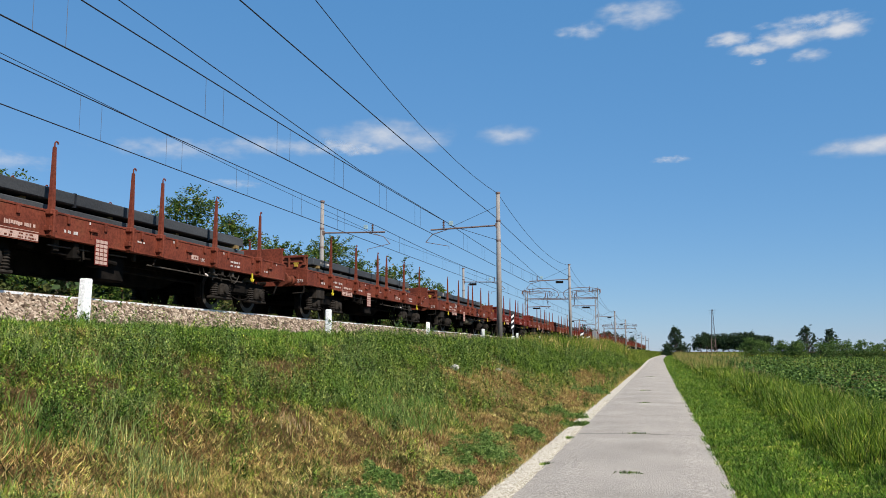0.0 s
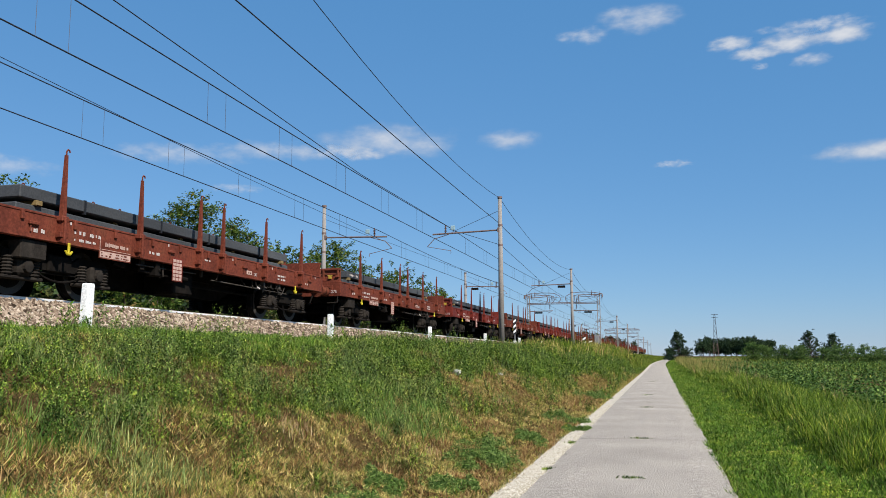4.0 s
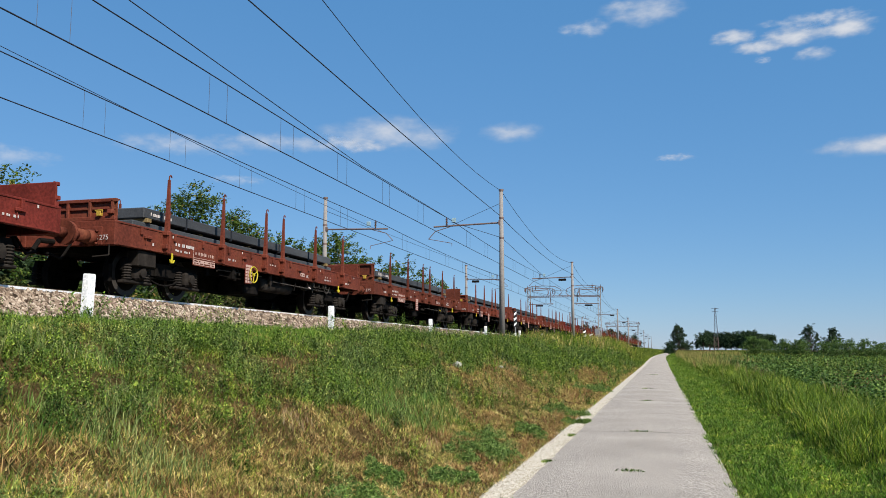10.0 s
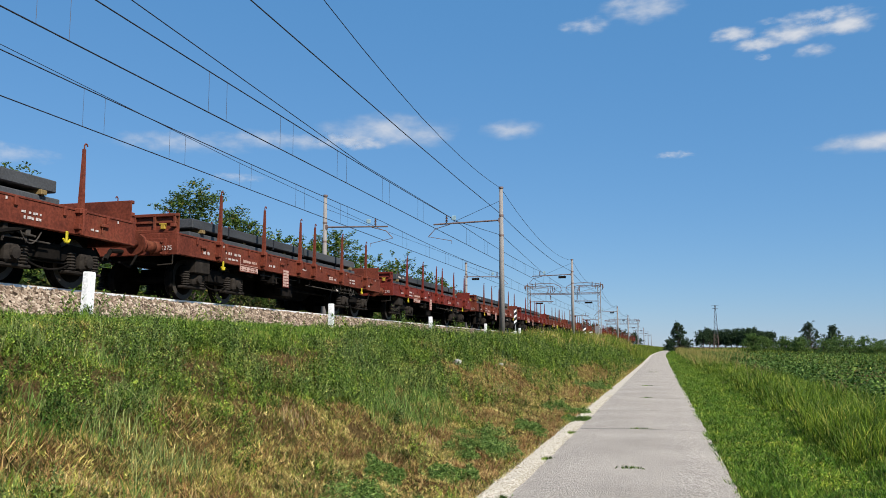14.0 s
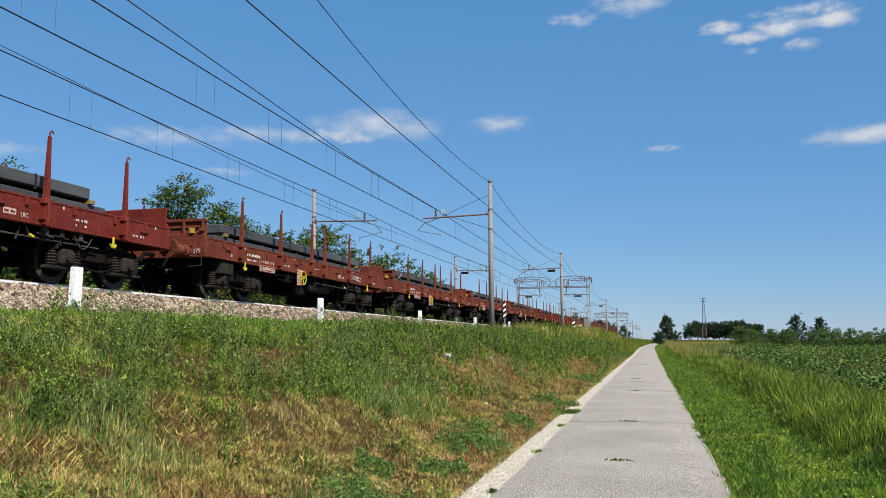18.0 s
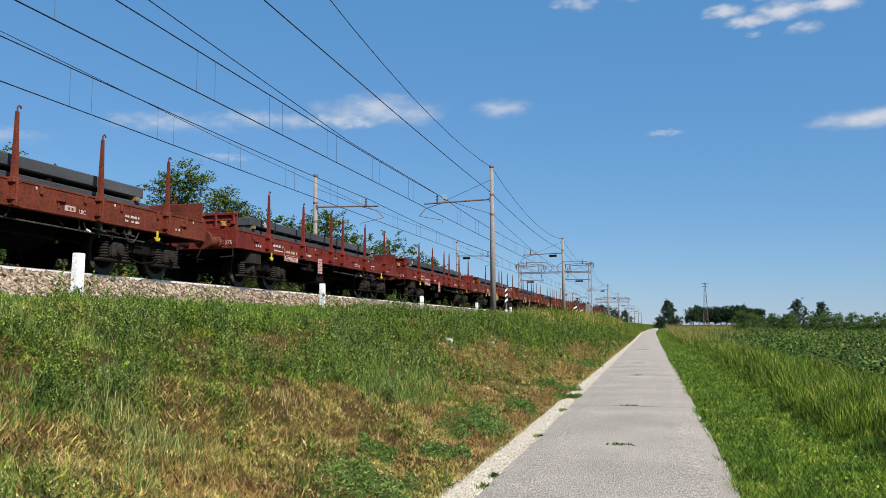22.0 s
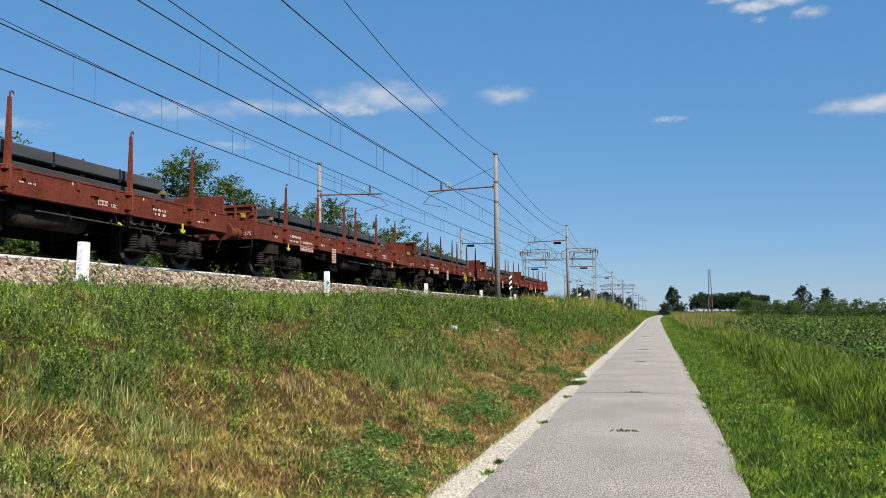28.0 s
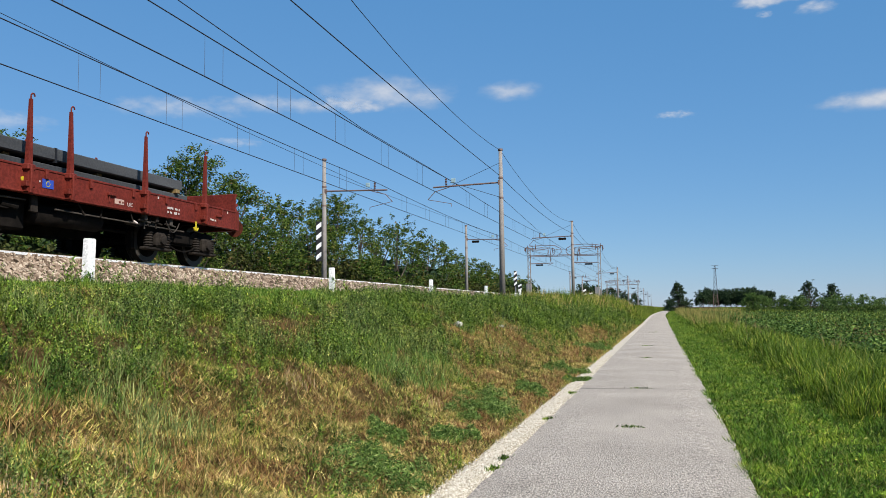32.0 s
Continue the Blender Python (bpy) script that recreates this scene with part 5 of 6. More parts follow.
def bank():
    # short matted grass, yellowish and half dry
    x, y, s, rng = bank_points(1060000, 21, y1=95, power=2.6)
    g = bank_green(x, y, s)
    k = (rng.random(len(x)) < np.clip(1.08 - g, 0.10, 1.0)) & (spot(x, y, HOLES, 53) < 0.8)
    x, y, s = x[k], y[k], s[k]
    n = len(x)
    far = 1 + y / 16
    h = top_cut(x, rng.uniform(0.025, 0.075, n) * (0.5 + 0.9 * vnoise(x, y, 0.4, 4)))
    w, lean = rng.uniform(0.0021, 0.0040, n) * far, rng.uniform(0.6, 3.4, n)
    dry = np.clip(spot(x, y, DRY, 51) * 0.95 + 0.20 * (vnoise(x, y, 0.9, 55) > 0.66), 0, 1)
    u = rng.random(n)
    rust = u < dry * 0.62 + 0.04
    straw = ~rust & (rng.random(n) < 0.42 + 0.3 * (vnoise(x, y, 0.7, 56) - 0.5))
    mat = ~rust & ~straw
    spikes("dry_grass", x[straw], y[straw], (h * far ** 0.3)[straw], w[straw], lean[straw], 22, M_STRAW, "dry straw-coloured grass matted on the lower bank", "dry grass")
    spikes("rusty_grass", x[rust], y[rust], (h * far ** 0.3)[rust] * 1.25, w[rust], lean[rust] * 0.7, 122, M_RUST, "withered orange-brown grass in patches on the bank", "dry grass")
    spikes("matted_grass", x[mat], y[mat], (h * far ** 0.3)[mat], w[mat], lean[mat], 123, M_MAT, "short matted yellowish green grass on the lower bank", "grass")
    # withered growth on the worn step below the weeds
    x, y, s, rng = bank_points(330000, 141, y1=60, power=2.4)
    e = np.interp(y, BANK_Y, BANK_EDGE)
    k = (s > e - 0.17) & (s < e + 0.08) & (spot(x, y, HOLES, 53) < 0.8)
    x, y = x[k], y[k]
    n = len(x)
    far = 1 + y / 18
    brown = rng.random(n) < 0.22 + 0.5 * (vnoise(x, y, 0.5, 142) > 0.55)
    green = ~brown & (rng.random(n) < 0.30)
    h = rng.uniform(0.04, 0.12, n) * (0.5 + 0.9 * vnoise(x, y, 0.3, 143))
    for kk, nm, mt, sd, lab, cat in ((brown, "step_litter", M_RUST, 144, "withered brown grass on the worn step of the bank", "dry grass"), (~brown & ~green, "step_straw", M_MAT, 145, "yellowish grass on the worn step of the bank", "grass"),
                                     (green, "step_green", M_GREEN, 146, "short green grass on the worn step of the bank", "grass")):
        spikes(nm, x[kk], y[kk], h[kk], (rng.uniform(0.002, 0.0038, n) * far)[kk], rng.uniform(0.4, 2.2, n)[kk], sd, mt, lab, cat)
    # green blades
    x, y, s, rng = bank_points(360000, 23, y1=110, power=2.4)
    g = bank_green(x, y, s)
    k = (rng.random(len(x)) < np.clip(g - 0.05, 0.14, 0.75)) & bare(x, y)
    x, y, s = x[k], y[k], s[k]
    far = 1 + y / 16
    clump = vnoise(x, y, 0.33, 5)
    open_ground = vnoise(x, y, 0.62, 78) * 0.6 + vnoise(x, y, 0.27, 79) * 0.4 < 0.37
    k = ~open_ground | (rng.random(len(x)) < 0.45)
    x, y, s, far, clump = x[k], y[k], s[k], far[k], clump[k]
    h = top_cut(x, rng.uniform(0.04, 0.13, len(x)) * (0.4 + 1.5 * clump ** 2) * (0.7 + 0.6 * vnoise(x, y, 1.6, 6)))
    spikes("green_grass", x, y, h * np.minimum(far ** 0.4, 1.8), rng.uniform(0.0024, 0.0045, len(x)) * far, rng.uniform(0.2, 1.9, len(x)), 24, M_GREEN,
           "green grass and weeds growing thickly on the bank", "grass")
    # upright leafy weeds in clumps with dark gaps between
    x, y, s, rng = bank_points(68000, 25, y1=100, power=2.1)
    g = bank_green(x, y, s)
    lump = np.clip((vnoise(x, y, 0.62, 78) * 0.6 + vnoise(x, y, 0.27, 79) * 0.4 - 0.27) / 0.42, 0, 1)
    clump = vnoise(x, y, 0.40, 7) * 0.6 + vnoise(x, y, 0.15, 77) * 0.4
    g = g * np.where((x < -7.0) & (y < 19), 0.30, 1.0)
    k = (rng.random(len(x)) < np.clip(1.5 * (g - 0.25), 0, 1)) & (clump > 0.33) & (lump > 0.30) & bare(x, y)
    x, y, s, clump, lump = x[k], y[k], s[k], clump[k], lump[k]
    n = len(x)
    far = 1 + y / 24
    h = top_cut(x, rng.uniform(0.17, 0.30, n) * (0.5 + 2.2 * clump ** 2) * (0.55 + 1.35 * lump))
    pale = rng.random(n) < 0.75 * (vnoise(x, y, 0.8, 60) > 0.58) + 0.05
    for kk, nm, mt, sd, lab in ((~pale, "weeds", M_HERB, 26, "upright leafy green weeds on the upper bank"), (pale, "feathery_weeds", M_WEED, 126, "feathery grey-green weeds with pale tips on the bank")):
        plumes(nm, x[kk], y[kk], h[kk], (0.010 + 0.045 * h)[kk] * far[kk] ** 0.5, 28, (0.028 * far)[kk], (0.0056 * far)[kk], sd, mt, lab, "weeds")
    # long coarse grass
    x, y, s, rng = bank_points(120000, 133, y1=40, power=1.8)
    for nm, places, mt, sd, lab in (("coarse_grass", LUSH, M_LONG, 134, "tufts of long bright green grass on the bank"), ("bluish_grass", BLUISH, M_BLUISH, 137, "tufts of long bluish green grass on the bank")):
        k = (spot(x, y, places, 57) > 0.3) | ((vnoise(x, y, 0.6, 58 + sd) > 0.84) & (s > 0.25) & (rng.random(len(x)) < 0.5))
        n = int(k.sum())
        blades(nm, x[k], y[k], top_cut(x[k], rng.uniform(0.10, 0.32, n)), rng.uniform(0.002, 0.004, n) * (1 + y[k] / 22), rng.uniform(0.2, 1.2, n), sd, mt, lab, "grass")
    # pale stubble standing in small stands
    x, y, s, rng = bank_points(150000, 139, y1=40, power=1.8)
    k = (spot(x, y, STUBBLE, 61) > 0.45) & (vnoise(x, y, 0.12, 62) > 0.35)
    n = int(k.sum())
    blades("stubble", x[k], y[k], rng.uniform(0.05, 0.15, n), rng.uniform(0.0013, 0.0026, n) * (1 + y[k] / 22), rng.uniform(0.02, 0.35, n), 140, M_STUB, "stand of pale upright dead stalks on the bank", "dead stalks")
    # pale dead stalks in the dry patches
    x, y, s, rng = bank_points(26000, 27, power=2.0)
    k = (spot(x, y, DRY, 51) > 0.4) & (rng.random(len(x)) < 0.6) | (vnoise(x, y, 0.6, 9) > 0.80)
    blades("dead_stalks", x[k], y[k], top_cut(x, rng.uniform(0.06, 0.20, len(x)))[k], (rng.uniform(0.0018, 0.0034, len(x)) * (1 + y / 22))[k], rng.uniform(0.05, 0.6, len(x))[k], 28, M_RUST,
           "upright dead brown stalks among the weeds", "dead stalks")
    # grass growing at the foot of the ballast
    rng = np.random.default_rng(29)
    n = 18000
    y = 7 + 95 * rng.random(n) ** 1.9
    x = -8.75 + rng.normal(size=n) * 0.30
    blades("ballast_edge_grass", x, y, rng.uniform(0.03, 0.13, n) * (0.3 + 1.4 * vnoise(x, y, 0.7, 3)) * (1 + y / 60), rng.uniform(0.004, 0.008, n) * (1 + y / 25), rng.uniform(0.1, 0.9, n), 30, M_VERGE,
           "fresh green grass along the foot of the ballast", "grass")
    # bright lush grass on the flat top of the bank
    n = 34000
    y = 7.5 + 16 * rng.random(n) ** 1.3
    x = -6.8 - 2.3 * rng.random(n)
    k = rng.random(n) < np.clip(1.6 - np.abs(x + 7.9) - 0.9 * (vnoise(x, y, 0.9, 88) > 0.62), 0.15, 1)
    x, y = x[k], y[k]
    n = len(x)
    blades("crest_lawn", x, y, rng.uniform(0.05, 0.15, n) * (0.5 + 1.0 * vnoise(x, y, 0.5, 89)) * np.clip(1.2 - 0.4 * np.abs(y - 11) * (y < 11), 0.5, 1), rng.uniform(0.003, 0.006, n) * (1 + y / 40), rng.uniform(0.2, 1.1, n), 90, M_LAWN,
           "bright lush green grass on the top of the bank", "grass")
    # leafy sprigs round the white posts
    px, py = [], []
    for k in range(6):
        m = 16 if k == 0 else 12
        px.append(-8.9 + rng.normal(size=m) * 0.20)
        py.append(11.4 + 10.15 * k + rng.normal(size=m) * 0.32)
    x, y = np.concatenate(px), np.concatenate(py)
    far = 1 + y / 30
    plumes("post_sprigs", x, y, rng.uniform(0.2, 0.62, len(x)), np.full(len(x), 0.05), 22, 0.07 * far, 0.011 * far, 136, M_VERGE, "leafy sprigs growing round the white posts", "weeds")
    # taller growth on the crest farther along
    n = 46000
    y = 34 + 120 * rng.random(n) ** 1.2
    x = -7.7 + rng.normal(size=n) * 0.75
    k = x > -8.8
    hh = rng.uniform(0.25, 1.25, n) * (0.30 + 1.2 * vnoise(x, y, 1.6, 19)) * np.clip((y - 28) / 38, 0.15, 1.15)
    gold = (rng.random(n) < 0.08 + 0.28 * (vnoise(x, y, 2.5, 20) > 0.5))
    for kk, nm, mt, sd, lab in ((k & ~gold, "crest_grass", M_TALL, 31, "tall green grass on the crest of the bank"), (k & gold, "ripe_grass", M_STRAW, 131, "tall ripe straw-coloured grass on the crest")):
        spikes(nm, x[kk], y[kk], hh[kk], 0.005 * (1 + y[kk] / 25), rng.uniform(0.05, 0.6, n)[kk], sd, mt, lab, "tall grass")


bank()


def bank_stone(x, y, r, seed):
    rng = random.Random(seed)
    bm = bmesh.new()
    bmesh.ops.create_icosphere(bm, subdivisions=2, radius=1.0)
    for v in bm.verts:
        k = 1 + 0.28 * noise.noise(v.co * 1.3 + Vector((seed, 0, 0))) + 0.1 * noise.noise(v.co * 3.1)
        v.co = Vector((v.co.x * r * k, v.co.y * r * 1.25 * k, v.co.z * r * 0.75 * k))
    ob = finish("stone", bm, M_PALE_STONE)
    ob.matrix_basis = pose(x, y, ground_z(x, y) + r * 0.1, rng.uniform(-15, 15), rng.uniform(-15, 15), rng.uniform(0, 180))
    tagged(ob, "pale grey weathered stone lying on the bank", "stone", "stones on the bank")


M_PALE_STONE = speckled("pale_stone", [(0.3, (0.34, 0.31, 0.27)), (0.7, (0.52, 0.49, 0.44))], 9, 0.9, 0, 0.6, 0.01)
for i, (sx, sy, sr) in enumerate(((-5.59, 22.3, 0.13), (-5.15, 26.2, 0.08))):
    bank_stone(sx, sy, sr, 300 + i)


def weed_clump(x, y, r, h, seed, n=900):
    rng = np.random.default_rng(seed)
    m = 16
    sx, sy = x + r * rng.normal(size=m) * 0.55, y + r * 1.4 * rng.normal(size=m) * 0.55
    k = rng.integers(0, m, n)
    a, q = rng.random(n) * 6.2832, np.sqrt(rng.random(n))
    rr = r * rng.uniform(0.22, 0.5, m)[k]
    px, py = sx[k] + rr * q * np.cos(a), sy[k] + rr * 1.2 * q * np.sin(a)
    z = gz(px, py) + 0.01 + h * rng.uniform(0.35, 1.15, m)[k] * (1 - 0.8 * q * q) * rng.random(n) ** 0.6
    P, F = leaf_quads(np.stack([px, py, z], -1), 0.027 * (1 + y / 50), seed + 1, 1.6, 0.17)
    ob = raw_mesh("weed_clump", P - np.array([x, y, 0]), F, M_BLUEGREEN)
    ob.location = (x, y, 0)
    return tagged(ob, "low clump of fresh dark green weeds beside the gravel", "weed clump", "weed clumps")


for i, (wx, wy, wr, wh) in enumerate([(-2.63, 7.57, 0.42, 0.26), (-2.55, 9.99, 0.26, 0.16), (-2.60, 11.92, 0.40, 0.24), (-2.75, 13.0, 0.42, 0.26), (-2.53, 15.7, 0.30, 0.16), (-2.62, 21.1, 0.45, 0.20), (-2.05, 19.0, 0.28, 0.12),
                                      (-2.87, 32.7, 0.7, 0.3), (-3.1, 9.0, 0.2, 0.1)]):
    weed_clump(wx, wy, wr, wh, 400 + i, 3800)


def road_tufts():
    for i, (x, y, w) in enumerate([(-0.5, 11.3, 0.13), (-0.56, 16.75, 0.17), (-0.68, 26.9, 0.16), (-0.82, 35.4, 0.2), (-1.0, 55.0, 0.3), (-1.72, 12.2, 0.06), (-1.74, 8.9, 0.05), (-1.73, 8.3, 0.06), (-1.80, 16.0, 0.08)]):
        rng = np.random.default_rng(500 + i)
        n = 90
        px = x + rng.normal(size=n) * w * 0.6
        py = y + rng.normal(size=n) * 0.03 * (1 + y / 20)
        ob = blades("crack_tuft", px, py, rng.uniform(0.02, 0.06, n), rng.uniform(0.004, 0.008, n), rng.uniform(0.3, 1.0, n), 510 + i, M_HERB,
                    "small tuft of grass growing in a crack of the asphalt", "grass tuft", np.full(n, 0.03 if x > -1.6 else 0.0))
        ob["group"] = "crack tufts"


road_tufts()


def road_cracks():
    for i, (y, amp) in enumerate([(16.7, 0.06), (26.9, 0.08), (21.6, 0.03), (35.5, 0.1), (46.0, 0.1)]):
        vs, fs = [], []
        n = 26
        mid = road_mid(y)
        for k in range(n + 1):
            x = mid - ROAD_HALF + 0.04 + (2 * ROAD_HALF - 0.08) * k / n
            yy = y + amp * noise.noise(Vector((x * 2.2, i * 7.0, 0))) + 0.02 * noise.noise(Vector((x * 14, i, 0)))
            w = 0.014 + 0.018 * abs(noise.noise(Vector((x * 6, i * 3.0, 5)))) * (1 + y / 40)
            z = 0.0175 + 0.028 * (1 - ((x - mid) / ROAD_HALF) ** 2) * 0.9 + 0.001
            vs += [(x, yy - w, z), (x, yy + w, z)]
        for k in range(n):
            fs.append((2 * k, 2 * k + 2, 2 * k + 3, 2 * k + 1))
        ob = raw_mesh("road_joint", vs, fs, M_BLACKTOP)
        tagged(ob, "dark transverse crack across the asphalt", "crack", "cracks", "structure")


M_BLACKTOP = plain("crack_dirt", (0.07, 0.062, 0.052), 0.95)
road_cracks()


def gravel_stones():
    rng = np.random.default_rng(61)
    base = np.array([(1, 0, 0), (-1, 0, 0), (0, 1, 0), (0, -1, 0), (0, 0, 1), (0, 0, -1)], float)
    tri = np.array([(0, 2, 4), (2, 1, 4), (1, 3, 4), (3, 0, 4), (2, 0, 5), (1, 2, 5), (3, 1, 5), (0, 3, 5)])
    n = 9000
    y = 7 + 22 * rng.random(n) ** 1.8
    d = np.abs(rng.normal(size=n)) * 0.17 + 0.0
    x = mid_of(y) - ROAD_HALF - 0.02 - d
    r = rng.uniform(0.006, 0.017, n)
    P = base[None] * rng.uniform(0.6, 1.2, (n, 6, 1)) * r[:, None, None] + np.stack([x, y, np.full(n, -0.008) - 0.01 * (d > 0.36)], -1)[:, None]
    F = tri[None] + (np.arange(n) * 6)[:, None, None]
    tagged(raw_mesh("loose_gravel", P.reshape(-1, 3), F.reshape(-1, 3), M_PEBBLE), "loose white pebbles along the asphalt edge", "gravel", kind="stuff")


M_PEBBLE = island_mat("pebble", [(0.0, (0.27, 0.23, 0.165)), (0.6, (0.54, 0.475, 0.375)), (1.0, (0.72, 0.66, 0.56))], 0.9)
gravel_stones()


def right_side():
    rng = np.random.default_rng(71)
    # mown verge
    n = 210000
    y = 3.6 + 91 * rng.random(n) ** 2.3
    d = 2.0 * rng.random(n)
    edge = rng.random(n) < 0.07
    d = np.where(edge, -0.05 + 0.08 * rng.random(n) * (0.4 + 1.6 * vnoise(y, y * 0, 0.16, 64)), d)
    x = mid_of(y) + ROAD_HALF + d
    far = 1 + y / 20
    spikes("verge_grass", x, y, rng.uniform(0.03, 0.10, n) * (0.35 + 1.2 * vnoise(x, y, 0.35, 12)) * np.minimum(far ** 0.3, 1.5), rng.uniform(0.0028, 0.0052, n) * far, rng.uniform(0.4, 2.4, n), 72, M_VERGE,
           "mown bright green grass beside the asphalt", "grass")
    # clover and broad leaves low in the verge
    n = 14000
    y = 4.5 + 40 * rng.random(n) ** 1.9
    x = mid_of(y) + ROAD_HALF + 0.05 + 1.7 * rng.random(n)
    k = vnoise(x, y, 0.7, 13) > 0.45
    c = np.stack([x, y, gz(x, y) + 0.03 + 0.06 * rng.random(n)], -1)[k]
    P, F = leaf_quads(c, 0.016 * (1 + y[k] / 30), 73, 1.4, 0.32)
    tagged(raw_mesh("clover", P, F, M_VERGE), "low clover and broad leaves in the verge", "weeds", kind="stuff")
    # brown litter along the ragged asphalt edge
    n = 9000
    y = 4.5 + 60 * rng.random(n) ** 1.9
    x = mid_of(y) + ROAD_HALF - 0.03 + np.abs(rng.normal(size=n)) * 0.06 * (0.3 + 1.5 * vnoise(y, y * 0, 0.5, 63))
    spikes("edge_litter", x, y, rng.uniform(0.02, 0.06, n), rng.uniform(0.003, 0.006, n) * (1 + y / 20), rng.uniform(0.8, 3.0, n), 181, M_LITTER, "dead brown grass litter along the asphalt edge", "dead grass")
    # tall grass in a dense stand with a clear front
    n = 92000
    y = 4.8 + 165 * rng.random(n) ** 2.4
    d = 1.55 + (2.6 + 0.03 * y) * rng.random(n) ** 1.5
    x = mid_of(y) + ROAD_HALF + d
    far = 1 + y / 26
    front = d + 0.5 * (vnoise(x, y, 1.3, 65) - 0.5) - 0.30 * np.clip((13 - y) / 4, 0, 1)
    rise_h = np.clip((front - 1.62) / 0.4, 0.12, 1) * np.clip(1.25 - 0.28 * np.clip(front - 2.3, 0, 2), 0.5, 1)
    h = rng.uniform(0.22, 0.56, n) * (0.25 + 0.85 * vnoise(x, y, 0.5, 15) + 0.6 * vnoise(x, y, 2.1, 14)) * rise_h
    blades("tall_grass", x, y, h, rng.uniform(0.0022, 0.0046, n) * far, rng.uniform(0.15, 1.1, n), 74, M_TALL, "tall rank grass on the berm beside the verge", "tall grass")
    # short dull grass between the berm and the crop
    n = 60000
    y = 8 + 130 * rng.random(n) ** 2.0
    d = 2.6 + (2.6 + 0.03 * y) * rng.random(n)
    x = mid_of(y) + ROAD_HALF + d
    spikes("strip_grass", x, y, rng.uniform(0.08, 0.26, n) * (0.6 + 0.7 * vnoise(x, y, 0.8, 62)), rng.uniform(0.003, 0.006, n) * (1 + y / 22), rng.uniform(0.2, 1.4, n), 182, M_STRIP, "short greyish green grass between berm and crop", "grass")
    # the verge farther along and beside the standpoint
    n = 30000
    y = 85 + 340 * rng.random(n) ** 1.3
    x = mid_of(y) + ROAD_HALF + 5.0 * rng.random(n)
    spikes("verge_grass_far", x, y, rng.uniform(0.10, 0.4, n), 0.012 * (1 + y / 70), rng.uniform(0.3, 1.2, n), 172, M_VERGE, "green grass beside the distant path", "grass")
    n = 64000
    y = -9 + 12.8 * rng.random(n)
    x = -0.5 + ROAD_HALF + 0.02 + 6.5 * rng.random(n) ** 1.3
    tall = np.clip((x - 2.2) / 0.8, 0.42, 1)
    spikes("verge_grass_near", x, y, rng.uniform(0.12, 0.42, n) * tall * (0.5 + vnoise(x, y, 0.5, 67)), rng.uniform(0.006, 0.011, n), rng.uniform(0.3, 1.8, n), 176, M_VERGE, "green grass beside the path", "grass")
    n = 90000
    y = -9 + 14.2 * rng.random(n)
    sx = rng.random(n)
    x = -0.5 - ROAD_HALF - 0.36 - 7.0 * sx
    dry = rng.random(n) < np.clip(0.9 - 1.6 * sx + 0.8 * (vnoise(x, y, 0.7, 68) - 0.5), 0.1, 0.9)
    h = rng.uniform(0.06, 0.24, n) * (0.4 + 1.2 * vnoise(x, y, 0.5, 69))
    spikes("dry_grass_near", x[dry], y[dry], h[dry] * 0.7, np.full(n, 0.008)[dry], rng.uniform(0.4, 2.5, n)[dry], 177, M_STRAW, "dry matted grass low on the bank", "dry grass")
    spikes("bank_weeds_near", x[~dry], y[~dry], h[~dry] * 0.75, np.full(n, 0.007)[~dry], rng.uniform(0.2, 1.5, n)[~dry], 178, M_GREEN, "green weeds on the bank", "grass")
    n = 16000
    y = -45 + 37 * rng.random(n)
    x = -0.5 + ROAD_HALF + 40 * rng.random(n) ** 2
    spikes("grass_beside_path", x, y, rng.uniform(0.08, 0.3, n) * np.clip((x - 0.6) / 2, 0.5, 2.5), 0.03, rng.uniform(0.3, 1.4, n), 173, M_TALL, "green grass beside the path", "grass")
    x = -0.5 - ROAD_HALF - 0.4 - 6.7 * rng.random(n)
    spikes("bank_grass_behind", x, y, rng.uniform(0.08, 0.3, n), 0.026, rng.uniform(0.3, 1.4, n), 174, M_GREEN, "green grass and weeds on the bank", "grass")
    n = 2200
    y = 26 + 190 * rng.random(n) ** 1.3
    d = 2.2 + 2.6 * rng.random(n) + (y > 60) * 14 * rng.random(n)
    x = mid_of(y) + ROAD_HALF + d
    k = vnoise(x, y, 3.0, 16) > 0.5
    blades("seed_heads", x[k], y[k], rng.uniform(0.4, 0.85, n)[k], (0.003 * (1 + y / 25))[k], rng.uniform(0.1, 0.4, n)[k], 75, M_SEED, "brown seed heads standing above the tall grass", "grass heads")
    n = 7000
    y = 60 + 180 * rng.random(n)
    x = mid_of(y) + ROAD_HALF + 1.9 + (0.07 * y) * rng.random(n) ** 1.4
    k = vnoise(x, y, 6.0, 66) > 0.30
    spikes("ripe_field_grass", x[k], y[k], rng.uniform(0.5, 1.35, n)[k], (0.006 * (1 + y / 30))[k], rng.uniform(0.1, 0.6, n)[k], 175, M_RIPE, "tall ripe reddish-gold grass at the edge of the field", "tall grass")
    # crop in the field, in rows along the path, with a dense dark front
    n = 17000
    y = 9 + 150 * rng.random(n) ** 1.8
    lo = 3.9 + 0.035 * np.minimum(y, 45) - 0.02 * np.clip(y - 45, 0, 40) + 0.5 * vnoise(y, y * 0, 4.0, 18)
    off = (55 + 0.3 * y) * rng.random(n) ** 2.1
    x = lo + np.where(off < 12, np.round(off / 0.5) * 0.5 + rng.normal(size=n) * 0.07, off)
    m = 7
    gap = vnoise(x, y, 2.6, 19)
    k = gap > 0.22
    x, y = x[k], y[k]
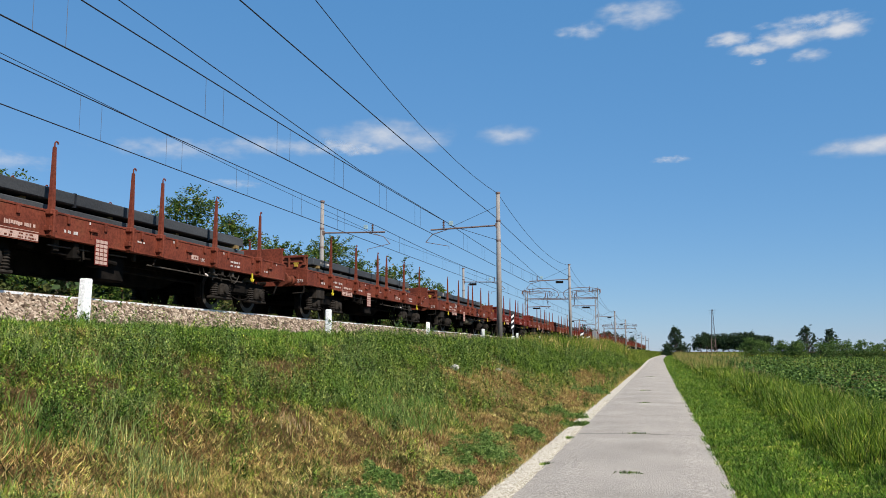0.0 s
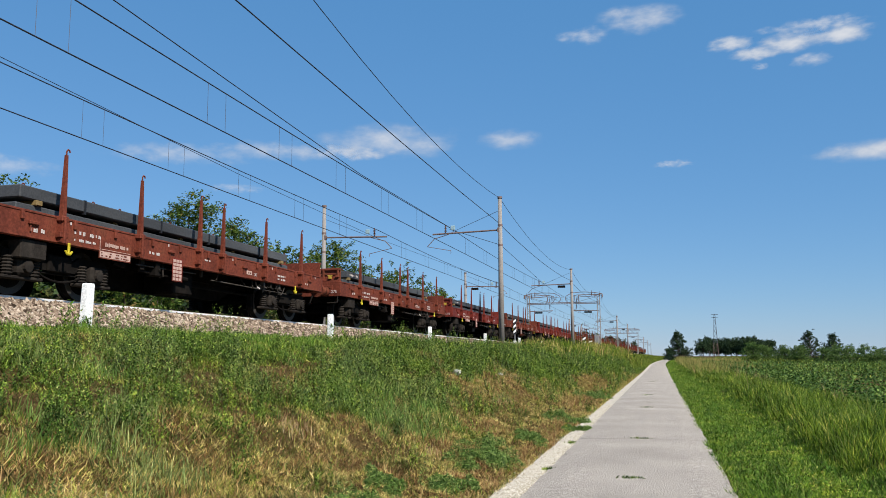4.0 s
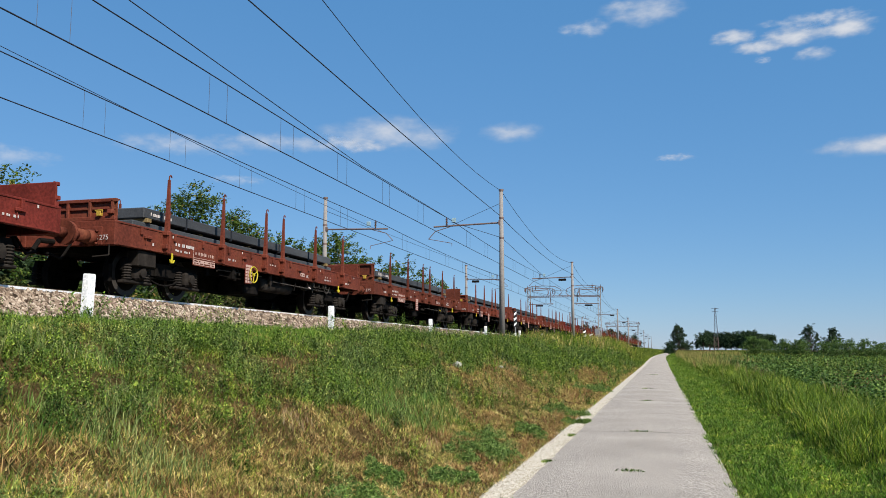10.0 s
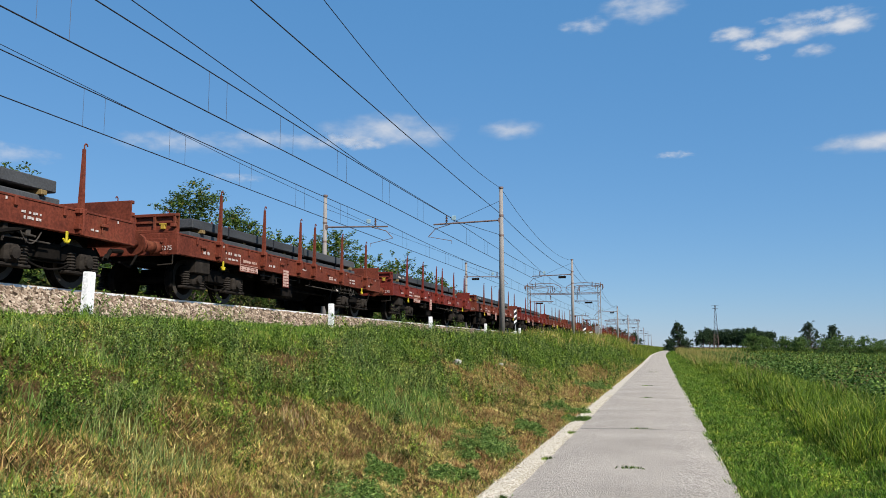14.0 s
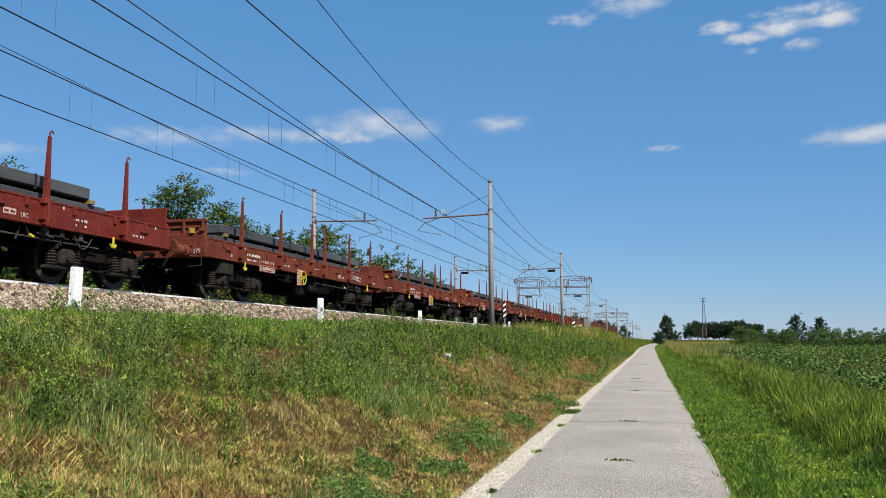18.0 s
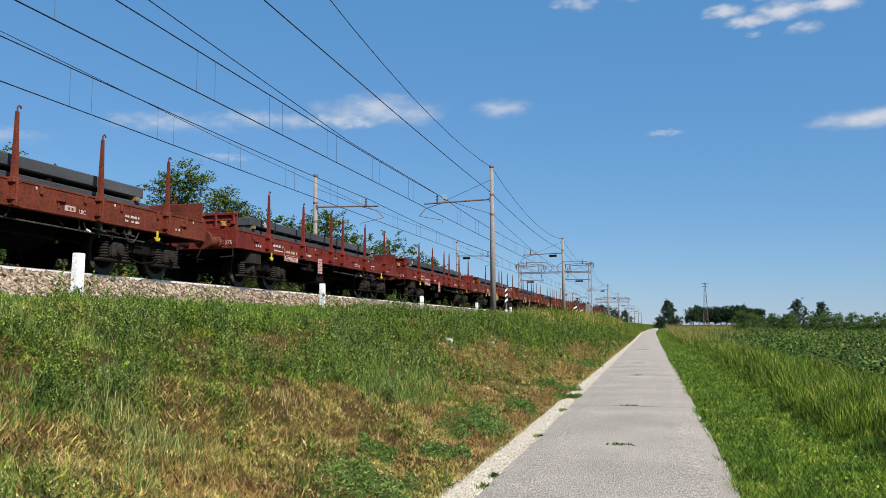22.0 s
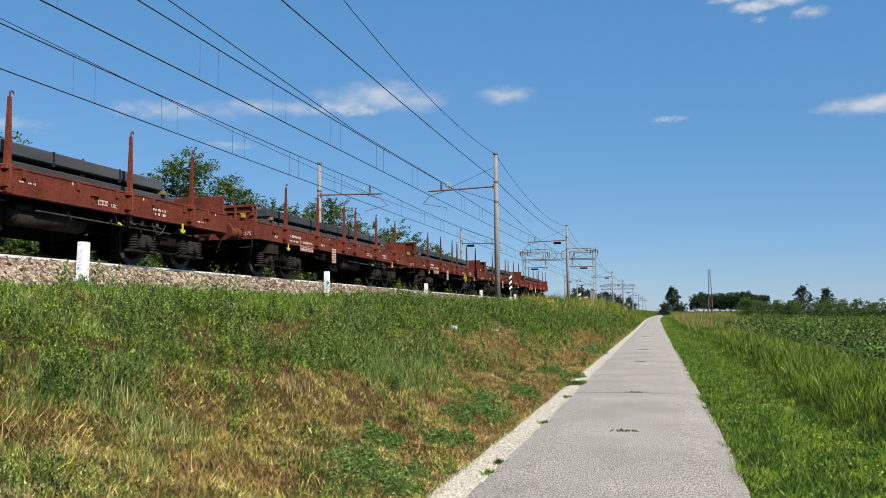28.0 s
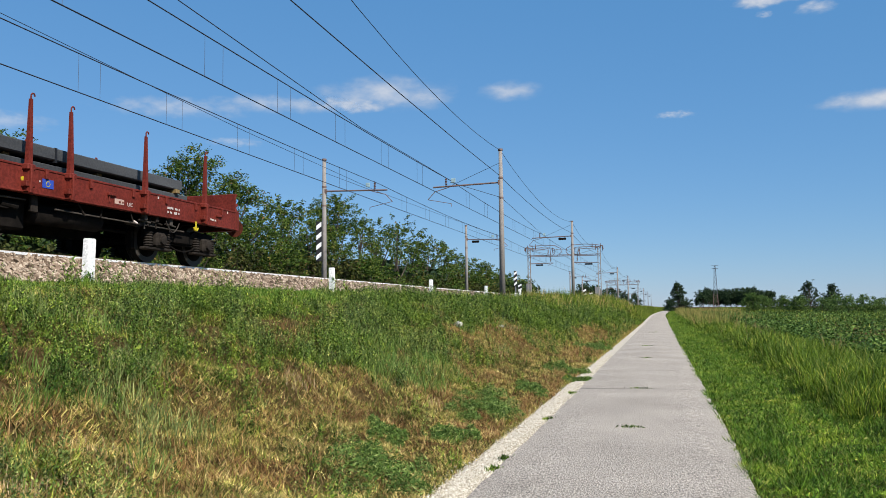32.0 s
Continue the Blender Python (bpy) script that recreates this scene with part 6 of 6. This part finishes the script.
    n = len(x)
    hh = (0.35 + 0.5 * vnoise(x, y, 1.4, 17))[:, None] * rng.uniform(0.15, 1.0, (n, m)) ** 0.7
    off = rng.normal(size=(n, m, 2)) * 0.12
    c = np.stack([x[:, None] + off[..., 0], y[:, None] + off[..., 1], gz(x, y)[:, None] + hh], -1).reshape(-1, 3)
    P, F = leaf_quads(c, 0.034 * np.repeat(1 + y / 42, m), 76, 1.0, 0.5)
    tagged(raw_mesh("crop_rows", P, F, M_SOY), "dense dark green crop of broad leaves in the field", "crop", kind="stuff")
    # far field
    n = 40000
    y = 60 + 380 * rng.random(n) ** 1.4
    x = 6 + 0.035 * y + (0.45 * y + 60) * rng.random(n)
    spikes("field_grass", x, y, rng.uniform(0.5, 1.0, n), 0.006 * (1 + y / 14), rng.uniform(0.2, 0.9, n), 77, M_GREEN, "rough green and yellowish field stretching to the trees", "field grass")


right_side()


def far_bank():
    """Weeds along the far side of the tracks."""
    rng = np.random.default_rng(81)
    n = 15000
    y = 6 + 150 * rng.random(n) ** 1.4
    x = XF - 3.2 - 9 * rng.random(n)
    m = 4
    z = gz(x, y)
    top = (0.7 + 2.3 * np.clip((XF - 3.0 - x) / 5.0, 0, 1)) * (0.45 + 1.0 * vnoise(x, y, 1.6, 85))
    c = np.stack([x[:, None] + rng.normal(size=(n, m)) * 0.12, y[:, None] + rng.normal(size=(n, m)) * 0.12, z[:, None] + rng.random((n, m)) * top[:, None]], -1).reshape(-1, 3)
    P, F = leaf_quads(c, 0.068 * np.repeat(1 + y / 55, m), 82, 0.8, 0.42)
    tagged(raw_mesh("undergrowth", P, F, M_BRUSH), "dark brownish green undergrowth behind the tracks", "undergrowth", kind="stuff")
    n = 13000
    y = 12 + 150 * rng.random(n) ** 1.6
    x = -26.5 + rng.normal(size=n) * 0.8
    top = 3.4 + 2.4 * vnoise(x, y, 3.0, 86)
    c = np.stack([x[:, None] + rng.normal(size=(n, m)) * 0.2, y[:, None] + rng.normal(size=(n, m)) * 0.2, gz(x, y)[:, None] + rng.random((n, m)) * top[:, None]], -1).reshape(-1, 3)
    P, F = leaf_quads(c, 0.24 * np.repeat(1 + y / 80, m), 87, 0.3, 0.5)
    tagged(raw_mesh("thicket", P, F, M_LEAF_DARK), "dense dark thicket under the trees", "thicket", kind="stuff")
    # far grass strip on the left and the fields beyond
    n = 26000
    y = 90 + 330 * rng.random(n) ** 1.3
    x = mid_of(y) - ROAD_HALF - 0.4 - 7.0 * rng.random(n)
    spikes("bank_grass_far", x, y, rng.uniform(0.2, 0.6, n), 0.012 * (1 + y / 60), rng.uniform(0.1, 0.8, n), 83, M_GREEN, "green grass on the distant part of the bank", "grass")


far_bank()


def tree(x, y, h, r, seed, leaves=5200, size=0.10, material=None, z0=None, lobes=11, low=0.25, sparse=0.6, label="", name="tree", cone=False, group="trees behind the track"):
    """A tapered trunk with limbs and a crown of many small leaves in sprays."""
    rng = np.random.default_rng(seed)
    z0 = float(gz(np.array([x]), np.array([y]))[0]) - 0.1 if z0 is None else z0
    t = thing(name, label or "leafy dark green tree with an uneven airy crown", "tree", group, pose(x, y, z0))
    H = h - z0
    bm = bmesh.new()
    pts = [Vector((0, 0, 0))]
    for k in range(1, 6):
        pts.append(Vector((rng.normal() * 0.05 * H * 0.3, rng.normal() * 0.05 * H * 0.3, H * 0.82 * k / 5)))
    for k, (a, b) in enumerate(zip(pts, pts[1:])):
        tube(bm, a, b, 0.035 * H * (1 - k * 0.17) * 0.6, 0.035 * H * (1 - (k + 1) * 0.17) * 0.6, 8)
    cs = []
    for k in range(lobes):
        f = low + (0.93 - low) * (k + rng.random()) / lobes
        ang = rng.random() * 6.2832
        if cone:
            rr = r * (1.0 - f) ** 0.8 * rng.uniform(0.45, 1.0)
        else:
            rr = r * math.sin(math.pi * min(0.28 + 0.62 * f, 1)) * rng.uniform(0.35, 0.95)
        c = Vector((rr * math.cos(ang), rr * math.sin(ang), H * f))
        s = pts[min(int(f * 5), 5)] * 0.85
        tube(bm, s, c, 0.010 * H, 0.003 * H, 5)
        cs.append((c, r * (rng.uniform(0.18, 0.28) * (1.3 - 0.9 * f) if cone else rng.uniform(0.30, 0.5))))
    cs.append((Vector((0, 0, H * 0.93)), r * (0.25 if cone else 0.38)))
    part("trunk", bm, M_BARK, t)
    per = leaves // len(cs)
    out = []
    for c, cr in cs:
        ns = max(per // 26, 3)
        d = rng.normal(size=(ns, 3))
        d /= np.linalg.norm(d, axis=1, keepdims=True)
        q = cr * rng.random((ns, 1)) ** 0.45
        spray = np.array(c) + d * q * np.array([1, 1, 0.8])
        way = d * np.array([1, 1, 0.35]) + np.array([0, 0, 0.05])
        for sp, wv in zip(spray, way):
            u = rng.random((26, 1))
            out.append(sp + wv * u * cr * sparse + rng.normal(size=(26, 3)) * size * 0.9)
    c = np.concatenate(out)
    c = c[c[:, 2] > 0.05]
    P, F = leaf_quads(c, size, seed + 1, 0.5, 0.42)
    ob = raw_mesh("crown", P, F, material or M_LEAF)
    ob.parent = t
    return t


def trees():
    row = [(-25.5, 25.0, 8.6, 2.7), (-25.5, 30.5, 6.8, 2.3), (-25.0, 34.5, 6.6, 2.4), (-25.0, 40.6, 10.6, 2.5), (-25.0, 44.8, 9.6, 2.6), (-24.6, 46.5, 7.4, 2.6), (-25, 51.0, 9.0, 2.7),
           (-24.8, 55.5, 8.6, 2.6), (-25, 60.2, 10.3, 3.0), (-25, 65.5, 9.2, 2.8), (-24.8, 70.0, 9.7, 3.0), (-25, 75.5, 10.2, 3.2), (-25.2, 81, 9.7, 3.2), (-25, 86.5, 9.4, 3.0),
           (-25, 92.5, 9.0, 3.0), (-25, 98.5, 8.0, 2.8), (-25, 105, 8.0, 2.6), (-25, 113, 7.9, 2.6), (-25.5, 121, 7.8, 2.7), (-26, 131, 7.4, 2.6), (-26, 142, 7.3, 2.7), (-26, 155, 7.2, 2.8)]
    for i, (x, y, h, r) in enumerate(row):
        airy = i in (0, 3, 4, 8)
        tree(x, y, h, r, 900 + i * 3, leaves=14000 if airy else 8000 if y < 60 else 4400, size=(0.060 if airy else 0.072) + 0.0007 * y, low=0.3 if airy else 0.12, lobes=12 if airy else 15, sparse=0.95 if airy else 0.65,
             label="tall airy locust tree with feathery green leaves" if airy else "")
    # shrubs in front of the trees
    rng = np.random.default_rng(5)
    for i in range(24):
        y = 19 + 4.6 * i
        tree(-22.6 + rng.uniform(-0.7, 0.5), y, rng.uniform(3.9, 5.4), rng.uniform(1.7, 2.4), 1000 + i * 3, leaves=2300, size=0.088 + 0.0008 * y, low=0.05, lobes=13, name="shrub", material=M_BRUSH if i % 3 else None,
             label="dense dark green shrub behind the track", group="shrubs behind the track")
    # distance
    tree(2.85, 235, 8.6, 3.8, 1101, leaves=18000, size=0.13, material=M_LEAF_DARK, z0=0, cone=True, low=0.06, lobes=70, label="dark conical conifer standing by the path", group="distant trees")
    tree(0.4, 260, 3.4, 1.8, 1104, leaves=1500, size=0.32, material=M_LEAF_DARK, z0=0, low=0.05, label="low dark bush by the path", group="distant trees")
    tree(4.5, 250, 3.2, 1.3, 1107, leaves=1500, size=0.32, material=M_LEAF_DARK, z0=0, low=0.05, label="low dark bush by the path", group="distant trees")
    for i in range(13):
        y = 420 + rng.uniform(-12, 12)
        x = y * (0.0395 + 0.0060 * i)
        tree(x, y, 9.3 + rng.uniform(-0.6, 0.5) + (0.8 if i in (1, 8, 9) else 0), 3.9, 1110 + 3 * i, leaves=4800, size=0.33, material=M_LEAF_DARK, z0=0, low=0.36, lobes=34, label="dark rounded tree in a distant wood", group="distant wood")
    for i, (u, h, y, r) in enumerate([(0.153, 7.7, 215, 4.2), (0.1765, 7.0, 215, 3.6), (0.126, 3.5, 200, 2.4), (0.143, 3.4, 190, 2.2), (0.093, 4.6, 210, 2.6), (0.105, 3.8, 215, 2.4)]):
        tree(u * y, y, h, r, 1160 + 3 * i, leaves=9000, size=0.13, material=M_LEAF_DARK if i < 2 else M_HEDGE, z0=0, low=0.10, lobes=60 if i < 2 else 26, cone=i < 2, label="green tree at the far edge of the field", group="field trees")
    for i in range(14):
        y = 150 + rng.uniform(-8, 8)
        u = 0.165 + 0.0135 * i
        tree(u * y, y, 2.8 + rng.uniform(-0.2, 0.7), 2.1, 1190 + 3 * i, leaves=3200, size=0.13, material=M_HEDGE, z0=0, low=0.03, lobes=16, name="shrub", label="green shrub in the hedge across the field", group="hedge shrubs")
    for i, (x, y, h, r) in enumerate([(-20, 205, 7.0, 3.2), (-19.5, 235, 7.8, 3.4), (-19, 290, 8.2, 3.6), (-18, 340, 8.0, 4.0), (-16, 420, 8.0, 4.2)]):
        tree(x, y, h, r, 1240 + 3 * i, leaves=2600, size=0.3, material=M_LEAF_DARK, low=0.1, lobes=12, label="dark tree beside the distant track", group="distant trees")


trees()


def pylon():
    y = 395
    x = 0.0535 * y
    t = thing("lattice_pylon", "tall slender steel lattice pylon with reddish foot", "pylon", "", pose(x, y, 0))
    h = 0.0481 * y + EYE
    for name, z0, z1, mat in (("foot", 0.0, h * 0.36, M_ARM), ("mast", h * 0.36, h, M_PYLON)):
        bm = bmesh.new()
        n = 7 if name == "foot" else 12
        w = lambda z: 0.92 * (1 - z / h) ** 0.9 + 0.20
        for k in range(n):
            a, b = z0 + (z1 - z0) * k / n, z0 + (z1 - z0) * (k + 1) / n
            for sx in (-1, 1):
                for sy in (-1, 1):
                    tube(bm, (sx * w(a), sy * w(a), a), (sx * w(b), sy * w(b), b), 0.11, None, 4)
                s = 1 if k % 2 else -1
                tube(bm, (-s * w(a), sx * w(a), a), (s * w(b), sx * w(b), b), 0.06, None, 4)
                tube(bm, (sx * w(a), -s * w(a), a), (sx * w(b), s * w(b), b), 0.06, None, 4)
        part(name, bm, mat, t)
    for z, l in ((h - 0.3, 1.5), (h - 1.6, 1.3)):
        bm = bmesh.new()
        tube(bm, (-l, 0, z), (l, 0, z), 0.09, None, 5)
        part("crossarm", bm, M_PYLON, t)


pylon()


def striped_board(x, y, zb, zt, w, rz=0, post=None):
    t = thing("striped_board", "upright board with slanting black and white stripes", "marker board", "striped boards", pose(x, y, 0, 0, 0, rz))
    bm = bmesh.new()
    box(bm, -w / 2, w / 2, -0.015, 0.015, zb, zt, 0.005)
    part("panel", bm, M_BLACK, t)
    n = max(int((zt - zb) / (w * 1.45)), 2)
    for k in range(n):
        bm = bmesh.new()
        z = zb + (zt - zb) * (k + 0.12) / n
        d = (zt - zb) / n
        q = [(-w / 2 + 0.02, z), (w / 2 - 0.02, z + d * 0.4), (w / 2 - 0.02, z + d * 0.85), (-w / 2 + 0.02, z + d * 0.45)]
        f = bm.faces.new([bm.verts.new((a, -0.019, b)) for a, b in q])
        for v in [g for g in bmesh.ops.extrude_face_region(bm, geom=[f])["geom"] if isinstance(g, bmesh.types.BMVert)]:
            v.co.y += 0.004
        part("stripe", bm, M_WHITE, t)
    if post:
        bm = bmesh.new()
        tube(bm, (0, 0.04, post), (0, 0.04, zt - 0.1), 0.035, None, 8)
        part("post", bm, M_GALV, t)
        bm = bmesh.new()
        box(bm, -0.11, 0.11, -0.1, 0.14, post, post + 0.55, 0.02)
        part("foot_block", bm, M_WHITE, t, "white concrete foot")
    return t


striped_board(-19.2, 44.0, 2.85 + EYE, 5.15 + EYE, 0.33, 12)
striped_board(-9.0, 50.6, 1.4 + EYE, 2.36 + EYE, 0.20, 8, post=2.05)
striped_board(-19.0, 110.0, 2.3 + EYE, 3.4 + EYE, 0.5, 5, post=2.0)
striped_board(-9.2, 97.0, 1.3 + EYE, 2.3 + EYE, 0.4, 5, post=2.0)
striped_board(-9.1, 104.0, 1.3 + EYE, 2.0 + EYE, 0.45, 5, post=2.0)


def cabinets():
    for x, y, zb, w, h in ((-18.9, 117.0, 2.3 + EYE, 0.75, 1.3), (-8.9, 111.2, 1.6 + EYE, 0.6, 1.2)):
        t = thing("relay_cabinet", "small pale grey steel cabinet on the portal post", "cabinet", "relay cabinets", pose(x, y, 0))
        bm = bmesh.new()
        box(bm, -w / 2, w / 2, -0.2, 0.2, zb, zb + h, 0.03)
        part("body", bm, M_SLEEPER, t)
        bm = bmesh.new()
        box(bm, -w / 2 + 0.05, w / 2 - 0.05, -0.225, -0.2, zb + 0.06, zb + h - 0.06, 0.01)
        part("door", bm, M_GALV, t)
        bm = bmesh.new()
        box(bm, -0.12, 0.12, -0.12, 0.12, 1.7, zb, 0.02)
        part("pedestal", bm, M_CONC, t)


cabinets()

# ---- clouds ----
def cloud_mat(name, seed, thin, grain, ragged=2.2, crisp=1.0):
    m = bpy.data.materials.new(name)
    m.use_nodes = True
    nt = m.node_tree
    nt.nodes.clear()
    tc = nt.nodes.new("ShaderNodeTexCoord")
    mp = nt.nodes.new("ShaderNodeMapping")
    mp.inputs["Location"].default_value = (seed * 7.3, seed * 1.7, 0)
    mp.inputs["Scale"].default_value = grain
    nt.links.new(tc.outputs["Object"], mp.inputs["Vector"])
    n = nt.nodes.new("ShaderNodeTexNoise")
    n.inputs["Scale"].default_value, n.inputs["Detail"].default_value, n.inputs["Roughness"].default_value = 1.0, 6, 0.52
    nt.links.new(mp.outputs[0], n.inputs["Vector"])
    ln = nt.nodes.new("ShaderNodeVectorMath")
    ln.operation = "LENGTH"
    nt.links.new(tc.outputs["Object"], ln.inputs[0])

    def calc(op, a, b):
        k = nt.nodes.new("ShaderNodeMath")
        k.operation = op
        for i, v in enumerate((a, b)):
            if isinstance(v, bpy.types.NodeSocket):
                nt.links.new(v, k.inputs[i])
            else:
                k.inputs[i].default_value = v
        return k.outputs[0]

    fall = calc("SUBTRACT", 1.0, calc("POWER", ln.outputs["Value"], 1.6))
    dens = calc("ADD", calc("MULTIPLY", calc("SUBTRACT", n.outputs["Fac"], 0.5), ragged), calc("SUBTRACT", calc("MULTIPLY", fall, 1.1), 0.45))
    r = nt.nodes.new("ShaderNodeMapRange")
    r.interpolation_type = "SMOOTHSTEP"
    r.inputs["From Min"].default_value, r.inputs["From Max"].default_value = -0.15, crisp
    r.inputs["To Max"].default_value = thin
    nt.links.new(dens, r.inputs["Value"])
    edge = nt.nodes.new("ShaderNodeMapRange")
    edge.interpolation_type = "SMOOTHSTEP"
    edge.inputs["From Min"].default_value, edge.inputs["From Max"].default_value = 0.0, 0.35
    nt.links.new(fall, edge.inputs["Value"])
    alpha = calc("MULTIPLY", r.outputs[0], edge.outputs[0])
    em = nt.nodes.new("ShaderNodeEmission")
    nt.links.new(ramp_mix(nt, dens, [(0.1, (0.58, 0.68, 0.84)), (0.9, (0.88, 0.92, 1.0))]), em.inputs["Color"])
    em.inputs["Strength"].default_value = 0.61
    tr = nt.nodes.new("ShaderNodeBsdfTransparent")
    ms = nt.nodes.new("ShaderNodeMixShader")
    nt.links.new(alpha, ms.inputs[0])
    nt.links.new(tr.outputs[0], ms.inputs[1])
    nt.links.new(em.outputs[0], ms.inputs[2])
    o = nt.nodes.new("ShaderNodeOutputMaterial")
    nt.links.new(ms.outputs[0], o.inputs["Surface"])
    return m


def clouds():
    # direction (x / y, z / y), half width, half height, density
    rows = [(-0.020, 0.410, 0.062, 0.026, 0.85), (0.085, 0.367, 0.034, 0.012, 0.95), (0.112, 0.352, 0.036, 0.012, 1.0), (0.248, 0.2295, 0.110, 0.0165, 1.0), (-0.335, 0.281, 0.115, 0.030, 0.82),
            (-0.50, 0.278, 0.10, 0.016, 0.65), (-0.180, 0.270, 0.050, 0.018, 0.80), (-0.645, 0.284, 0.12, 0.017, 0.55), (0.016, 0.2265, 0.032, 0.006, 0.5), (-0.56, 0.23, 0.05, 0.008, 0.4),
            (-0.95, 0.29, 0.08, 0.015, 0.45), (-0.085, 0.396, 0.040, 0.015, 0.6), (-0.395, 0.268, 0.080, 0.014, 0.8),
            (0.150, 0.361, 0.044, 0.018, 1.0), (0.208, 0.366, 0.044, 0.016, 1.0), (0.172, 0.339, 0.028, 0.011, 0.8), (0.178, 0.380, 0.075, 0.012, 0.7), (0.118, 0.336, 0.012, 0.006, 0.5), (-0.045, 0.42, 0.02, 0.008, 0.4)]
    for i, (u, v, a, b, thin) in enumerate(rows):
        d = 2600.0
        bm = bmesh.new()
        n = 24
        c = bm.verts.new((0, 0, 0))
        ring = [bm.verts.new((math.cos(k * 6.2832 / n), 0, math.sin(k * 6.2832 / n))) for k in range(n)]
        for k in range(n):
            bm.faces.new((c, ring[k], ring[(k + 1) % n]))
        ob = finish("cloud", bm, cloud_mat("cloud_vapour", i + 1, thin, (a / b * 0.85, 1, 1.7), {0: 1.5, 1: 1.1, 2: 1.1, 3: 0.7, 4: 1.4, 5: 1.3, 6: 1.0, 7: 1.4, 13: 1.3, 14: 1.2, 15: 1.2}.get(i, 1.8), 0.78 if thin > 0.9 else 1.0))
        L = math.sqrt(1 + u * u + v * v)
        ob.matrix_basis = Matrix.Translation((u * d, d, v * d + EYE)) @ pose(0, 0, 0, 0, 0, -math.degrees(math.atan2(u, 1))) @ Matrix.Diagonal((a * d * L, 1, b * d * L, 1))
        ob.visible_shadow = False
        tagged(ob, "soft white fair-weather cloud in the blue sky", "cloud", "clouds", "structure")


clouds()


# seconds and the place of the last wagon's leading headstock along the track
RUN = [(0, 459.0), (1, 445.17), (2, 431.17), (3, 417.23), (6, 375.35), (7, 361.44), (8, 346.87), (9, 333.01), (10, 319.05), (11, 305.1), (12, 291.08), (13, 277.05), (14, 262.96), (17, 220.55),
       (18, 206.4), (19, 192.2), (20, 178), (21, 163.8), (22, 149.6), (23, 135.15), (24, 120.75), (25, 106.75), (27.5, 70.36), (28, 63.08), (29, 48.52), (30, 34.05), (31, 19.58), (32, 5.2)]


def motions():
    for k in range(len(WAGONS)):
        for ob in (WAGONS[k], LOADS[k]):
            walk(ob, [(t, pose(XN, y - PITCH * k, RT)) for t, y in RUN])


motions()
